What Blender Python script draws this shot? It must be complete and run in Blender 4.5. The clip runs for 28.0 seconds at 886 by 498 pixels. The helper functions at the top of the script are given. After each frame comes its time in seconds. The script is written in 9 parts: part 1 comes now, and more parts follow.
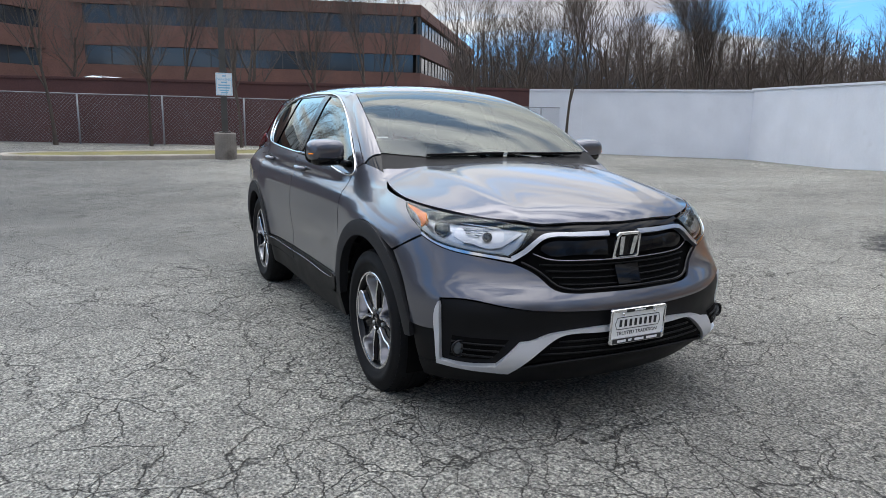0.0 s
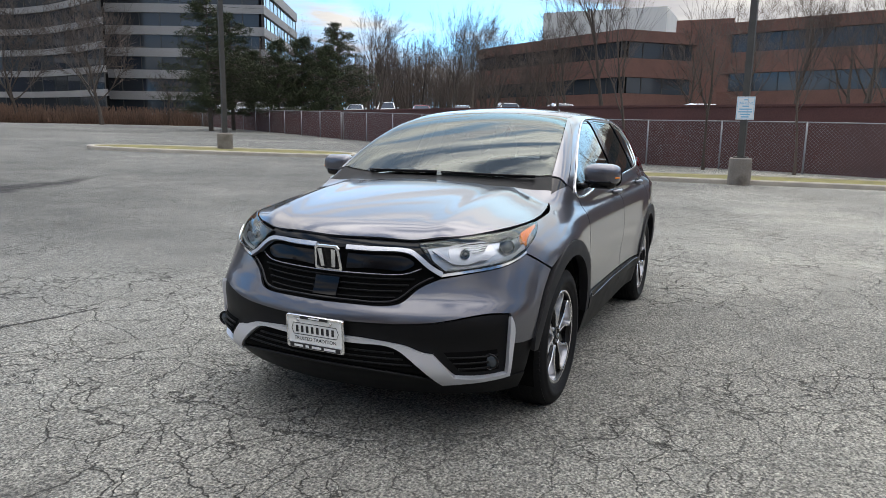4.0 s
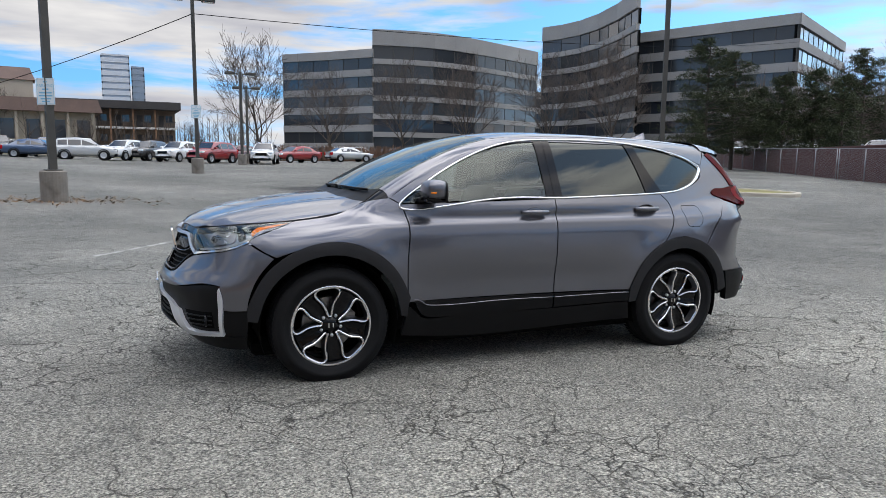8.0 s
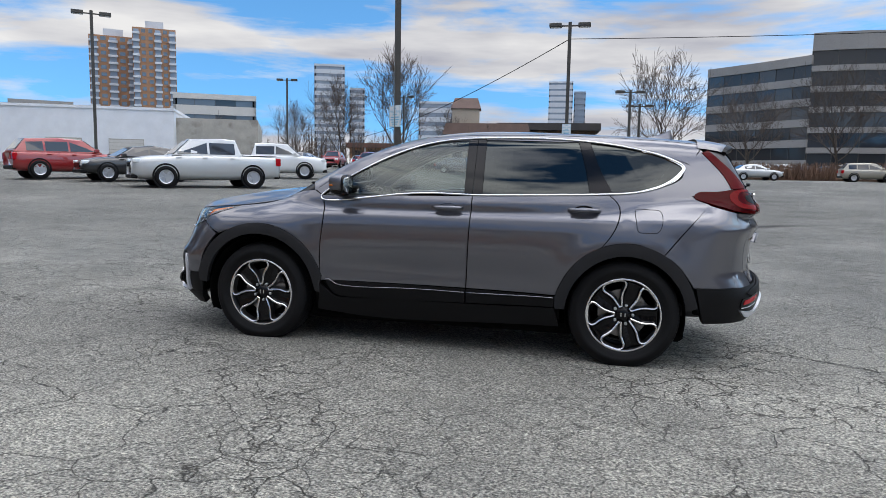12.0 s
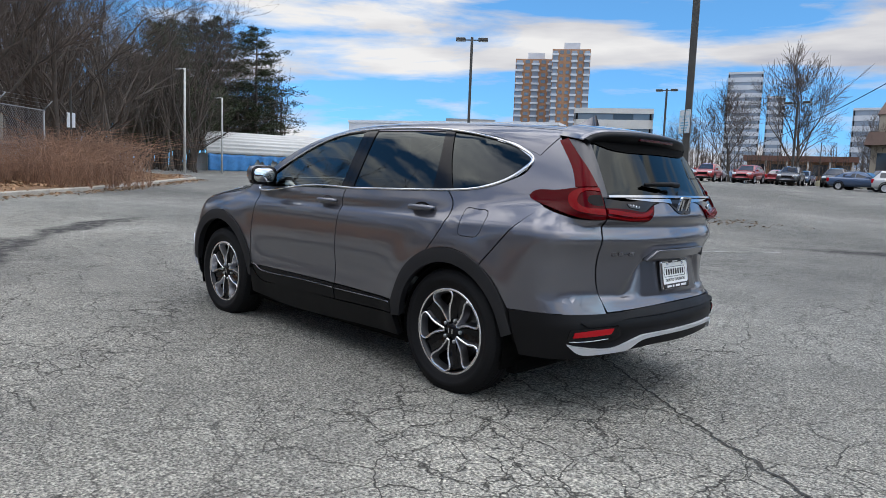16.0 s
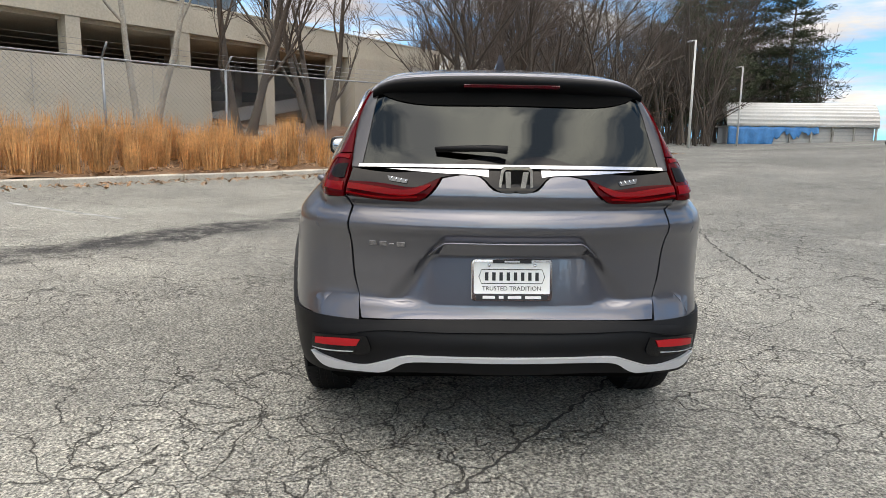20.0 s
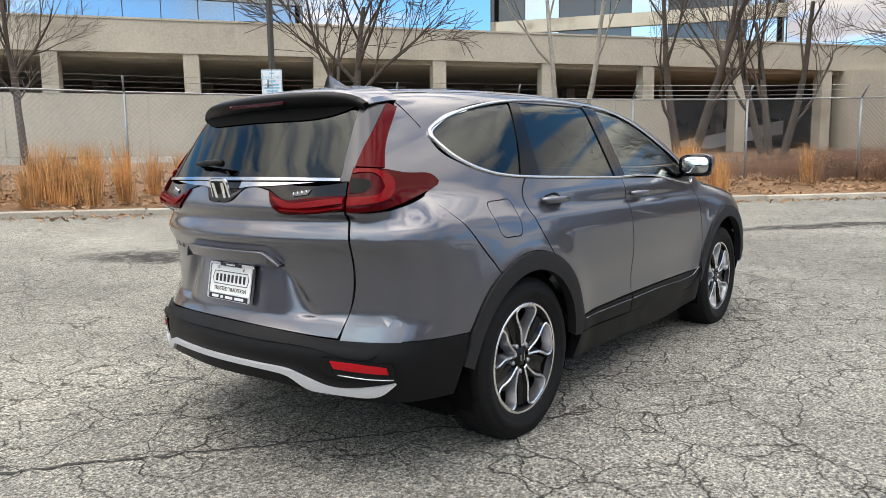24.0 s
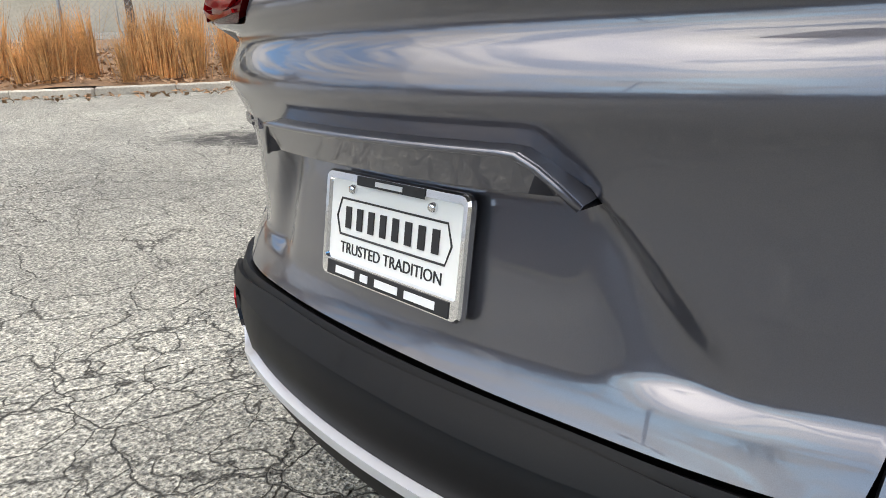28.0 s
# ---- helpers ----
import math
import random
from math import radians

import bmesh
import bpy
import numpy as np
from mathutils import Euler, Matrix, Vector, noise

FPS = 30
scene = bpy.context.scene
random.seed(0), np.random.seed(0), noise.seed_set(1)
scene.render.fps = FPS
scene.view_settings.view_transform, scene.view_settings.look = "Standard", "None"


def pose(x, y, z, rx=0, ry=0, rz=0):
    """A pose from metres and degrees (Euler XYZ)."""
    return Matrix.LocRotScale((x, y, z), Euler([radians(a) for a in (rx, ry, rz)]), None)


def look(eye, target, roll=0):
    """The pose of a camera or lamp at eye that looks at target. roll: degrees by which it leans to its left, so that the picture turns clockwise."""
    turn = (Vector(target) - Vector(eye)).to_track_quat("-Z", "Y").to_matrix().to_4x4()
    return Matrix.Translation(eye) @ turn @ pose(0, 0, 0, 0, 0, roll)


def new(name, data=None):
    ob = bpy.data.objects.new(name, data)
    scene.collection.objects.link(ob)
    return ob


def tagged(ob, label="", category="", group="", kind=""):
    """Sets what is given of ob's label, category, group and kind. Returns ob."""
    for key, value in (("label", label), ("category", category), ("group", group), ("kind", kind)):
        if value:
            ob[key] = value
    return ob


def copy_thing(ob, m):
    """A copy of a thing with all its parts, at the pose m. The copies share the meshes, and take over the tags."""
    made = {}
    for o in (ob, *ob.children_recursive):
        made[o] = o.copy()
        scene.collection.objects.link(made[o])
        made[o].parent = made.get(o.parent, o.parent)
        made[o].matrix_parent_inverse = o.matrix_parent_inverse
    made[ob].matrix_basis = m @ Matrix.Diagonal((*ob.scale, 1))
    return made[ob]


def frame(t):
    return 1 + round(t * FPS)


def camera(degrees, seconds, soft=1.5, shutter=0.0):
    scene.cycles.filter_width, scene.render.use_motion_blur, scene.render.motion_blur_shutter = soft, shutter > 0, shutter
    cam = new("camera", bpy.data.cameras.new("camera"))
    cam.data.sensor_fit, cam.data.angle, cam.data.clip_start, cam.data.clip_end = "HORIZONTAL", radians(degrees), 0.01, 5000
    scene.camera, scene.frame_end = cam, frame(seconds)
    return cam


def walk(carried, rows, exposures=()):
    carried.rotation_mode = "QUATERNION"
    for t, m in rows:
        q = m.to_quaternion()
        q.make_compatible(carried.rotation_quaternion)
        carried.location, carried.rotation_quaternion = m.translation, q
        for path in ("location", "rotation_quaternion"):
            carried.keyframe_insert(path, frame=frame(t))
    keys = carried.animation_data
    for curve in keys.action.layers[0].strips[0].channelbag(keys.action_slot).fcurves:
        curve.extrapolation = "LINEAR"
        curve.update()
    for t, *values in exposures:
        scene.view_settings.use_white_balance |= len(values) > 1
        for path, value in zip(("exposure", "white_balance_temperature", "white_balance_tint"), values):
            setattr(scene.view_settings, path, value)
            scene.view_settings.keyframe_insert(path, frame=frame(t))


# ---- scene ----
cam = camera(65.36, 28.0, 0.6)
PATH = [
    (0, pose(4.564, -2.102, 1.433, 78.81, -1.08, 63.71)),
    (0.5, pose(4.690, -1.653, 1.442, 78.24, -1.43, 69.42)),
    (1, pose(4.865, -1.200, 1.456, 77.51, -1.62, 75.53)),
    (1.5, pose(4.976, -0.719, 1.467, 77.21, -1.46, 81.92)),
    (2, pose(5.077, -0.224, 1.483, 77.05, -1.26, 88.57)),
    (2.5, pose(5.106, 0.246, 1.491, 77.37, -1.14, 95.30)),
    (3, pose(5.071, 0.759, 1.493, 78.18, -0.99, 102.08)),
    (3.5, pose(4.988, 1.294, 1.483, 79.13, -0.92, 108.56)),
    (4, pose(4.845, 1.803, 1.473, 79.94, -0.89, 114.84)),
    (4.5, pose(4.643, 2.280, 1.463, 80.59, -0.87, 120.95)),
    (5, pose(4.391, 2.727, 1.452, 81.10, -0.87, 126.90)),
    (5.5, pose(4.095, 3.146, 1.435, 81.53, -0.89, 132.70)),
    (6, pose(3.777, 3.569, 1.421, 81.85, -0.88, 138.33)),
    (6.5, pose(3.473, 4.045, 1.425, 82.03, -0.68, 143.64)),
    (7, pose(3.101, 4.380, 1.404, 82.30, -0.66, 148.38)),
    (7.5, pose(2.715, 4.701, 1.400, 82.48, -0.52, 152.98)),
    (8, pose(2.302, 4.990, 1.389, 82.71, -0.56, 157.45)),
    (8.5, pose(1.877, 5.234, 1.364, 82.91, -0.57, 162.00)),
    (9, pose(1.487, 5.451, 1.364, 83.06, -0.66, 166.73)),
    (9.5, pose(1.059, 5.574, 1.360, 83.22, -0.62, 171.34)),
    (10, pose(0.617, 5.691, 1.346, 83.39, -0.64, 175.85)),
    (10.5, pose(0.187, 5.713, 1.325, 83.58, -0.77, 180.02)),
    (11, pose(-0.233, 5.748, 1.315, 83.66, -0.80, 184.03)),
    (11.5, pose(-0.658, 5.733, 1.298, 83.79, -0.87, 188.04)),
    (12, pose(-1.084, 5.649, 1.284, 83.77, -0.97, 192.08)),
    (12.5, pose(-1.530, 5.588, 1.281, 83.77, -1.03, 196.34)),
    (13, pose(-1.971, 5.465, 1.272, 83.80, -1.03, 200.36)),
    (13.5, pose(-2.395, 5.268, 1.256, 83.83, -1.00, 204.14)),
    (14, pose(-2.793, 5.016, 1.241, 83.83, -1.04, 207.82)),
    (14.5, pose(-3.162, 4.733, 1.233, 83.79, -1.20, 211.58)),
    (15, pose(-3.487, 4.415, 1.233, 83.77, -1.45, 215.58)),
    (15.5, pose(-3.766, 4.034, 1.229, 83.95, -1.64, 220.02)),
    (16, pose(-4.050, 3.719, 1.244, 83.93, -2.20, 224.79)),
    (16.5, pose(-4.250, 3.339, 1.248, 83.97, -2.33, 229.81)),
    (17, pose(-4.478, 2.962, 1.240, 83.83, -2.19, 235.03)),
    (17.5, pose(-4.636, 2.548, 1.245, 83.61, -2.14, 240.34)),
    (18, pose(-4.799, 2.148, 1.265, 83.01, -1.99, 245.62)),
    (18.5, pose(-4.936, 1.713, 1.268, 82.36, -1.69, 251.12)),
    (19, pose(-4.991, 1.273, 1.260, 82.00, -1.42, 256.00)),
    (19.5, pose(-4.956, 0.820, 1.284, 80.98, -1.25, 261.64)),
    (20, pose(-4.858, 0.382, 1.291, 80.61, -0.93, 267.67)),
    (20.5, pose(-4.813, -0.038, 1.298, 80.60, -0.72, 273.95)),
    (21, pose(-4.754, -0.450, 1.299, 80.81, -0.40, 279.88)),
    (21.5, pose(-4.662, -0.855, 1.294, 81.17, 0.04, 285.44)),
    (22, pose(-4.552, -1.251, 1.286, 81.59, 0.47, 290.79)),
    (22.5, pose(-4.435, -1.636, 1.282, 81.99, 0.77, 296.08)),
    (23, pose(-4.299, -1.993, 1.277, 82.31, 0.86, 301.28)),
    (23.5, pose(-4.090, -2.279, 1.252, 82.65, 0.78, 305.70)),
    (24, pose(-3.910, -2.530, 1.224, 82.98, 0.74, 309.31)),
    (24.5, pose(-3.787, -2.667, 1.213, 82.85, 0.56, 312.09)),
    (25, pose(-3.738, -2.667, 1.206, 82.03, 0.44, 314.01)),
    (25.5, pose(-3.643, -2.436, 1.188, 80.46, 0.37, 315.38)),
    (26, pose(-3.486, -2.091, 1.175, 78.74, 0.36, 316.53)),
    (26.5, pose(-3.272, -1.711, 1.143, 76.89, 0.30, 316.89)),
    (27, pose(-3.085, -1.332, 1.101, 75.11, 0.72, 317.23)),
    (27.5, pose(-2.913, -1.000, 1.040, 73.53, 1.59, 317.52)),
    (28, pose(-2.797, -0.743, 1.002, 73.00, 2.35, 318.37)),
]
EXPOSURES = [(0, 0.83, 6800, 10), (3, 0.88, 7200, 10), (5.5, 0.87, 6950, 10), (8, 0.86, 6900, 10), (12, 0.75, 6750, 10), (15, 0.75, 6700, 10), (17, 0.90, 6900, 10), (20, 1.15, 7750, 10), (24, 1.31, 7750, 10), (26, 1.36, 7500, 10), (27, 1.34, 7350, 10), (28, 1.36, 7550, 10)]
walk(cam, PATH, EXPOSURES)

# ---- sky and sun ----
SUN_AZ, SUN_EL = 186.0, 40.0     # degrees, anticlockwise from +x
world = bpy.data.worlds.new("sky")
scene.world = world
world.use_nodes = True
wn, wl = world.node_tree.nodes, world.node_tree.links
wn.clear()
w_out = wn.new("ShaderNodeOutputWorld")
w_bg = wn.new("ShaderNodeBackground")
w_sky = wn.new("ShaderNodeTexSky")
w_sky.sky_type = "NISHITA"
w_sky.sun_disc = False
w_sky.sun_elevation = radians(SUN_EL)
w_sky.sun_rotation = radians(90.0 - SUN_AZ)
w_sky.air_density, w_sky.dust_density, w_sky.ozone_density = 1.0, 0.6, 2.0
w_tc = wn.new("ShaderNodeTexCoord")
w_map = wn.new("ShaderNodeMapping")
w_map.inputs["Scale"].default_value = (1.0, 1.0, 6.0)
w_map.inputs["Location"].default_value = (0.35, 0.9, 0.1)
w_n1 = wn.new("ShaderNodeTexNoise")
w_n1.inputs["Scale"].default_value = 2.3
w_n1.inputs["Detail"].default_value = 9.0
w_n1.inputs["Roughness"].default_value = 0.56
w_n1.inputs["Distortion"].default_value = 0.25
w_r1 = wn.new("ShaderNodeValToRGB")
w_r1.color_ramp.elements[0].position, w_r1.color_ramp.elements[1].position = 0.45, 0.555
w_n2 = wn.new("ShaderNodeTexNoise")
w_n2.inputs["Scale"].default_value = 3.1
w_n2.inputs["Detail"].default_value = 7.0
w_r2 = wn.new("ShaderNodeValToRGB")
w_r2.color_ramp.elements[0].position, w_r2.color_ramp.elements[1].position = 0.34, 0.62
w_r2.color_ramp.elements[0].color = (2.9, 3.05, 3.65, 1)
w_r2.color_ramp.elements[1].color = (5.8, 5.9, 6.1, 1)
# the sky's colour is taken a little higher up than the eye looks, where it is a deeper blue
w_lift = wn.new("ShaderNodeVectorMath")
w_lift.operation = "ADD"
w_lift.inputs[1].default_value = (0.0, 0.0, 0.16)
wl.new(w_tc.outputs["Generated"], w_lift.inputs[0])
wl.new(w_lift.outputs["Vector"], w_sky.inputs["Vector"])
w_mix = wn.new("ShaderNodeMix")
w_mix.data_type = "RGBA"
wl.new(w_tc.outputs["Generated"], w_map.inputs["Vector"])
wl.new(w_map.outputs["Vector"], w_n1.inputs["Vector"])
wl.new(w_map.outputs["Vector"], w_n2.inputs["Vector"])

wl.new(w_n2.outputs["Fac"], w_r2.inputs["Fac"])
wl.new(w_r1.outputs["Color"], w_mix.inputs["Factor"])
w_tint = wn.new("ShaderNodeVectorMath")
w_tint.operation = "MULTIPLY"
w_tint.inputs[1].default_value = (0.73, 1.36, 1.70)
wl.new(w_sky.outputs["Color"], w_tint.inputs[0])
wl.new(w_tint.outputs["Vector"], w_mix.inputs["A"])
# as under any cloudy sky, the clouds overhead are brighter than those at the horizon
w_sep = wn.new("ShaderNodeSeparateXYZ")
wl.new(w_tc.outputs["Generated"], w_sep.inputs[0])
w_up = wn.new("ShaderNodeMapRange")
w_up.inputs["From Min"].default_value, w_up.inputs["From Max"].default_value = 0.50, 0.95
w_up.inputs["To Min"].default_value, w_up.inputs["To Max"].default_value = 1.0, 5.6
wl.new(w_sep.outputs["Z"], w_up.inputs["Value"])
w_gain = wn.new("ShaderNodeVectorMath")
w_gain.operation = "SCALE"
wl.new(w_r2.outputs["Color"], w_gain.inputs[0])
wl.new(w_up.outputs["Result"], w_gain.inputs["Scale"])
wl.new(w_gain.outputs["Vector"], w_mix.inputs["B"])
w_cov = wn.new("ShaderNodeMapRange")
w_cov.inputs["From Min"].default_value, w_cov.inputs["From Max"].default_value = 0.12, 0.6
w_cov.inputs["To Min"].default_value, w_cov.inputs["To Max"].default_value = 0.0, 0.015
wl.new(w_sep.outputs["Z"], w_cov.inputs["Value"])
w_add = wn.new("ShaderNodeMath")
wl.new(w_n1.outputs["Fac"], w_add.inputs[0])
wl.new(w_cov.outputs["Result"], w_add.inputs[1])
wl.new(w_add.outputs[0], w_r1.inputs["Fac"])
wl.new(w_mix.outputs["Result"], w_bg.inputs["Color"])
w_bg.inputs["Strength"].default_value = 0.085
wl.new(w_bg.outputs["Background"], w_out.inputs["Surface"])
sun_data = bpy.data.lights.new("sun", "SUN")
sun_data.energy, sun_data.angle, sun_data.color = 0.5, radians(100), (1.0, 0.97, 0.92)
sun = new("sun", sun_data)
sun.matrix_world = look((0, 0, 60), (-math.cos(radians(SUN_AZ)) * 60, -math.sin(radians(SUN_AZ)) * 60, 60 - 60 * math.tan(radians(SUN_EL))))

# ---- materials ----
def nodes_of(name):
    m = bpy.data.materials.new(name)
    m.use_nodes = True
    return m, m.node_tree.nodes, m.node_tree.links, m.node_tree.nodes["Principled BSDF"]


def sock(b, key, value):
    b.inputs[key].default_value = value


def rgb(c):
    return (c[0], c[1], c[2], 1.0)


def surface(name, col, rough=0.6, metal=0.0, vary=0.15, scale=6.0, fine=60.0, bump=0.15, dist=0.01, coat=0.0, per=0.0, spec=0.5, dirt=None):
    """A material with two scales of variation, a fine relief, and, where per is set, a shade of its own for each piece."""
    m, n, l, b = nodes_of(name)
    tc = n.new("ShaderNodeTexCoord")
    n1, n2 = n.new("ShaderNodeTexNoise"), n.new("ShaderNodeTexNoise")
    n1.inputs["Scale"].default_value, n1.inputs["Detail"].default_value = scale, 6
    n2.inputs["Scale"].default_value, n2.inputs["Detail"].default_value = fine, 4
    l.new(tc.outputs["Object"], n1.inputs["Vector"])
    l.new(tc.outputs["Object"], n2.inputs["Vector"])
    add = n.new("ShaderNodeMath")
    add.operation = "ADD"
    l.new(n1.outputs["Fac"], add.inputs[0])
    l.new(n2.outputs["Fac"], add.inputs[1])
    rng = n.new("ShaderNodeMapRange")
    rng.inputs["From Min"].default_value, rng.inputs["From Max"].default_value = 0.7, 1.3
    rng.inputs["To Min"].default_value, rng.inputs["To Max"].default_value = 1 - vary, 1 + vary
    l.new(add.outputs[0], rng.inputs["Value"])
    val = rng.outputs["Result"]
    if per:
        oi = n.new("ShaderNodeObjectInfo")
        r2 = n.new("ShaderNodeMapRange")
        r2.inputs["To Min"].default_value, r2.inputs["To Max"].default_value = 1 - per, 1 + per
        l.new(oi.outputs["Random"], r2.inputs["Value"])
        mu = n.new("ShaderNodeMath")
        mu.operation = "MULTIPLY"
        l.new(val, mu.inputs[0])
        l.new(r2.outputs["Result"], mu.inputs[1])
        val = mu.outputs[0]
    sc = n.new("ShaderNodeVectorMath")
    sc.operation = "SCALE"
    sc.inputs[0].default_value = col[:3]
    l.new(val, sc.inputs["Scale"])
    out = sc.outputs["Vector"]
    if dirt:
        n3 = n.new("ShaderNodeTexNoise")
        n3.inputs["Scale"].default_value, n3.inputs["Detail"].default_value = dirt[1], 8
        l.new(tc.outputs["Object"], n3.inputs["Vector"])
        r3 = n.new("ShaderNodeValToRGB")
        r3.color_ramp.elements[0].position, r3.color_ramp.elements[1].position = dirt[2], dirt[2] + 0.15
        l.new(n3.outputs["Fac"], r3.inputs["Fac"])
        mx = n.new("ShaderNodeMix")
        mx.data_type = "RGBA"
        mx.inputs["B"].default_value = rgb(dirt[0])
        l.new(r3.outputs["Color"], mx.inputs["Factor"])
        l.new(out, mx.inputs["A"])
        out = mx.outputs["Result"]
    l.new(out, b.inputs["Base Color"])
    rr = n.new("ShaderNodeMapRange")
    rr.inputs["To Min"].default_value, rr.inputs["To Max"].default_value = max(0.02, rough - 0.1), min(1, rough + 0.1)
    l.new(n1.outputs["Fac"], rr.inputs["Value"])
    l.new(rr.outputs["Result"], b.inputs["Roughness"])
    sock(b, "Metallic", metal)
    sock(b, "Specular IOR Level", spec)
    if coat:
        sock(b, "Coat Weight", coat)
        sock(b, "Coat Roughness", 0.04)
    if bump:
        bp = n.new("ShaderNodeBump")
        bp.inputs["Strength"].default_value, bp.inputs["Distance"].default_value = bump, dist
        l.new(n2.outputs["Fac"], bp.inputs["Height"])
        l.new(bp.outputs["Normal"], b.inputs["Normal"])
    return m


def plain(name, col, rough=0.5, metal=0.0, coat=0.0, spec=0.5, emit=0.0):
    m, n, l, b = nodes_of(name)
    sock(b, "Base Color", rgb(col))
    sock(b, "Roughness", rough)
    sock(b, "Metallic", metal)
    sock(b, "Specular IOR Level", spec)
    if coat:
        sock(b, "Coat Weight", coat)
        sock(b, "Coat Roughness", 0.03)
    return m


def car_paint(name, col, metal=0.75, rough=0.34, flake=0.25):
    """Metallic paint: flakes under a clear coat."""
    m, n, l, b = nodes_of(name)
    tc = n.new("ShaderNodeTexCoord")
    vo = n.new("ShaderNodeTexNoise")
    vo.inputs["Scale"].default_value, vo.inputs["Detail"].default_value = 900.0, 2
    l.new(tc.outputs["Object"], vo.inputs["Vector"])
    rg = n.new("ShaderNodeMapRange")
    rg.inputs["From Min"].default_value, rg.inputs["From Max"].default_value = 0.3, 0.7
    rg.inputs["To Min"].default_value, rg.inputs["To Max"].default_value = 1 - flake, 1 + flake
    l.new(vo.outputs["Fac"], rg.inputs["Value"])
    sc = n.new("ShaderNodeVectorMath")
    sc.operation = "SCALE"
    sc.inputs[0].default_value = col[:3]
    l.new(rg.outputs["Result"], sc.inputs["Scale"])
    l.new(sc.outputs["Vector"], b.inputs["Base Color"])
    sock(b, "Metallic", metal)
    sock(b, "Roughness", rough)
    sock(b, "Coat Weight", 1.0)
    sock(b, "Coat Roughness", 0.02)
    sock(b, "Coat IOR", 1.62)
    return m


def glass(name, col, gain=1.25):
    """Tinted automotive glass: a clear-coated pane that lets part of the light straight through."""
    m, n, l, b = nodes_of(name)
    tr = n.new("ShaderNodeBsdfTransparent")
    tr.inputs["Color"].default_value = rgb(col)
    gl = n.new("ShaderNodeBsdfGlossy")
    gl.inputs["Roughness"].default_value = 0.015
    gl.inputs["Color"].default_value = (0.93, 1.0, 0.975, 1.0)
    fr = n.new("ShaderNodeFresnel")
    fr.inputs["IOR"].default_value = 1.5
    mul = n.new("ShaderNodeMath")
    mul.operation = "MULTIPLY_ADD"
    mul.use_clamp = True
    mul.inputs[1].default_value, mul.inputs[2].default_value = gain, 0.01
    l.new(fr.outputs["Fac"], mul.inputs[0])
    mx = n.new("ShaderNodeMixShader")
    l.new(mul.outputs[0], mx.inputs["Fac"])
    l.new(tr.outputs["BSDF"], mx.inputs[1])
    l.new(gl.outputs["BSDF"], mx.inputs[2])
    l.new(mx.outputs["Shader"], n["Material Output"].inputs["Surface"])
    n.remove(b)
    return m


M = {}
M["paint"] = car_paint("graphite_paint", (0.118, 0.119, 0.140), 0.75, 0.28, 0.07)
M["clad_arch"] = surface("grey_black_plastic", (0.016, 0.016, 0.018), 0.6, vary=0.2, scale=8, fine=400, bump=0.08, dist=0.001, spec=0.3)
M["clad"] = surface("black_plastic", (0.0045, 0.0045, 0.0052), 0.5, vary=0.2, scale=8, fine=400, bump=0.08, dist=0.001, spec=0.2)
M["gloss_black"] = plain("gloss_black", (0.004, 0.004, 0.005), 0.10, coat=0.15, spec=0.2)
# near-black puts the darkness of openings into the colour; also used for plain black parts
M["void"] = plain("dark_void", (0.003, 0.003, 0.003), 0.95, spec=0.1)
M["spoiler_black"] = plain("satin_black", (0.003, 0.003, 0.0035), 0.4, spec=0.12)
M["lamp_silver"] = plain("silvered_lens", (0.07, 0.07, 0.075), 0.3, 0.5)
M["chrome"] = plain("chrome", (0.82, 0.83, 0.85), 0.08, 1.0)
M["satin"] = plain("satin_silver", (0.62, 0.63, 0.66), 0.32, 0.9)
M["dark_chrome"] = plain("dark_chrome", (0.25, 0.25, 0.27), 0.2, 1.0)
M["silver_lip"] = plain("silver_plastic", (0.66, 0.67, 0.71), 0.32, 0.5)
M["rubber"] = surface("tyre_rubber", (0.0062, 0.0062, 0.007), 0.7, vary=0.25, scale=10, fine=160, bump=0.2, dist=0.002, spec=0.22)
M["alloy_wall"] = plain("painted_alloy", (0.42, 0.42, 0.44), 0.28, 1.0)
M["alloy"] = plain("machined_alloy", (0.86, 0.86, 0.87), 0.24, 1.0)
M["alloy_dark"] = plain("dark_alloy", (0.03, 0.03, 0.032), 0.35, 0.6)
M["disc"] = surface("brake_steel", (0.28, 0.27, 0.26), 0.4, 0.9, vary=0.2, scale=30, fine=200, bump=0.05)
M["glass_clear"] = glass("windscreen_glass", (0.40, 0.46, 0.43), 1.15)
M["glass_side"] = glass("side_glass", (0.46, 0.52, 0.50), 1.5)
M["glass_rear"] = glass("rear_privacy_glass", (0.012, 0.013, 0.015), 0.58)
M["bar_chrome"] = plain("bar_chrome", (0.50, 0.51, 0.53), 0.12, 1.0)
M["glass_dark"] = glass("privacy_glass", (0.022, 0.024, 0.027), 1.15)
M["lamp_bowl"] = plain("lamp_bowl", (0.46, 0.50, 0.56), 0.28, 0.9)
M["far_glass"] = plain("far_glass", (0.16, 0.19, 0.22), 0.15, 0.2, coat=0.5)
M["pillar_lens"] = plain("pillar_red_lens", (0.095, 0.001, 0.003), 0.12, coat=0.05, spec=0.08)
M["lens"] = glass("lamp_lens", (0.93, 0.94, 0.95))
M["red_bar"] = plain("red_light_bar", (0.17, 0.0015, 0.003), 0.12, coat=0.06, spec=0.10)
M["red_lens"] = plain("red_lens", (0.062, 0.0008, 0.002), 0.08, coat=0.04, spec=0.08)
M["dark_red"] = plain("smoked_red_lens", (0.05, 0.003, 0.006), 0.06, coat=1.0)
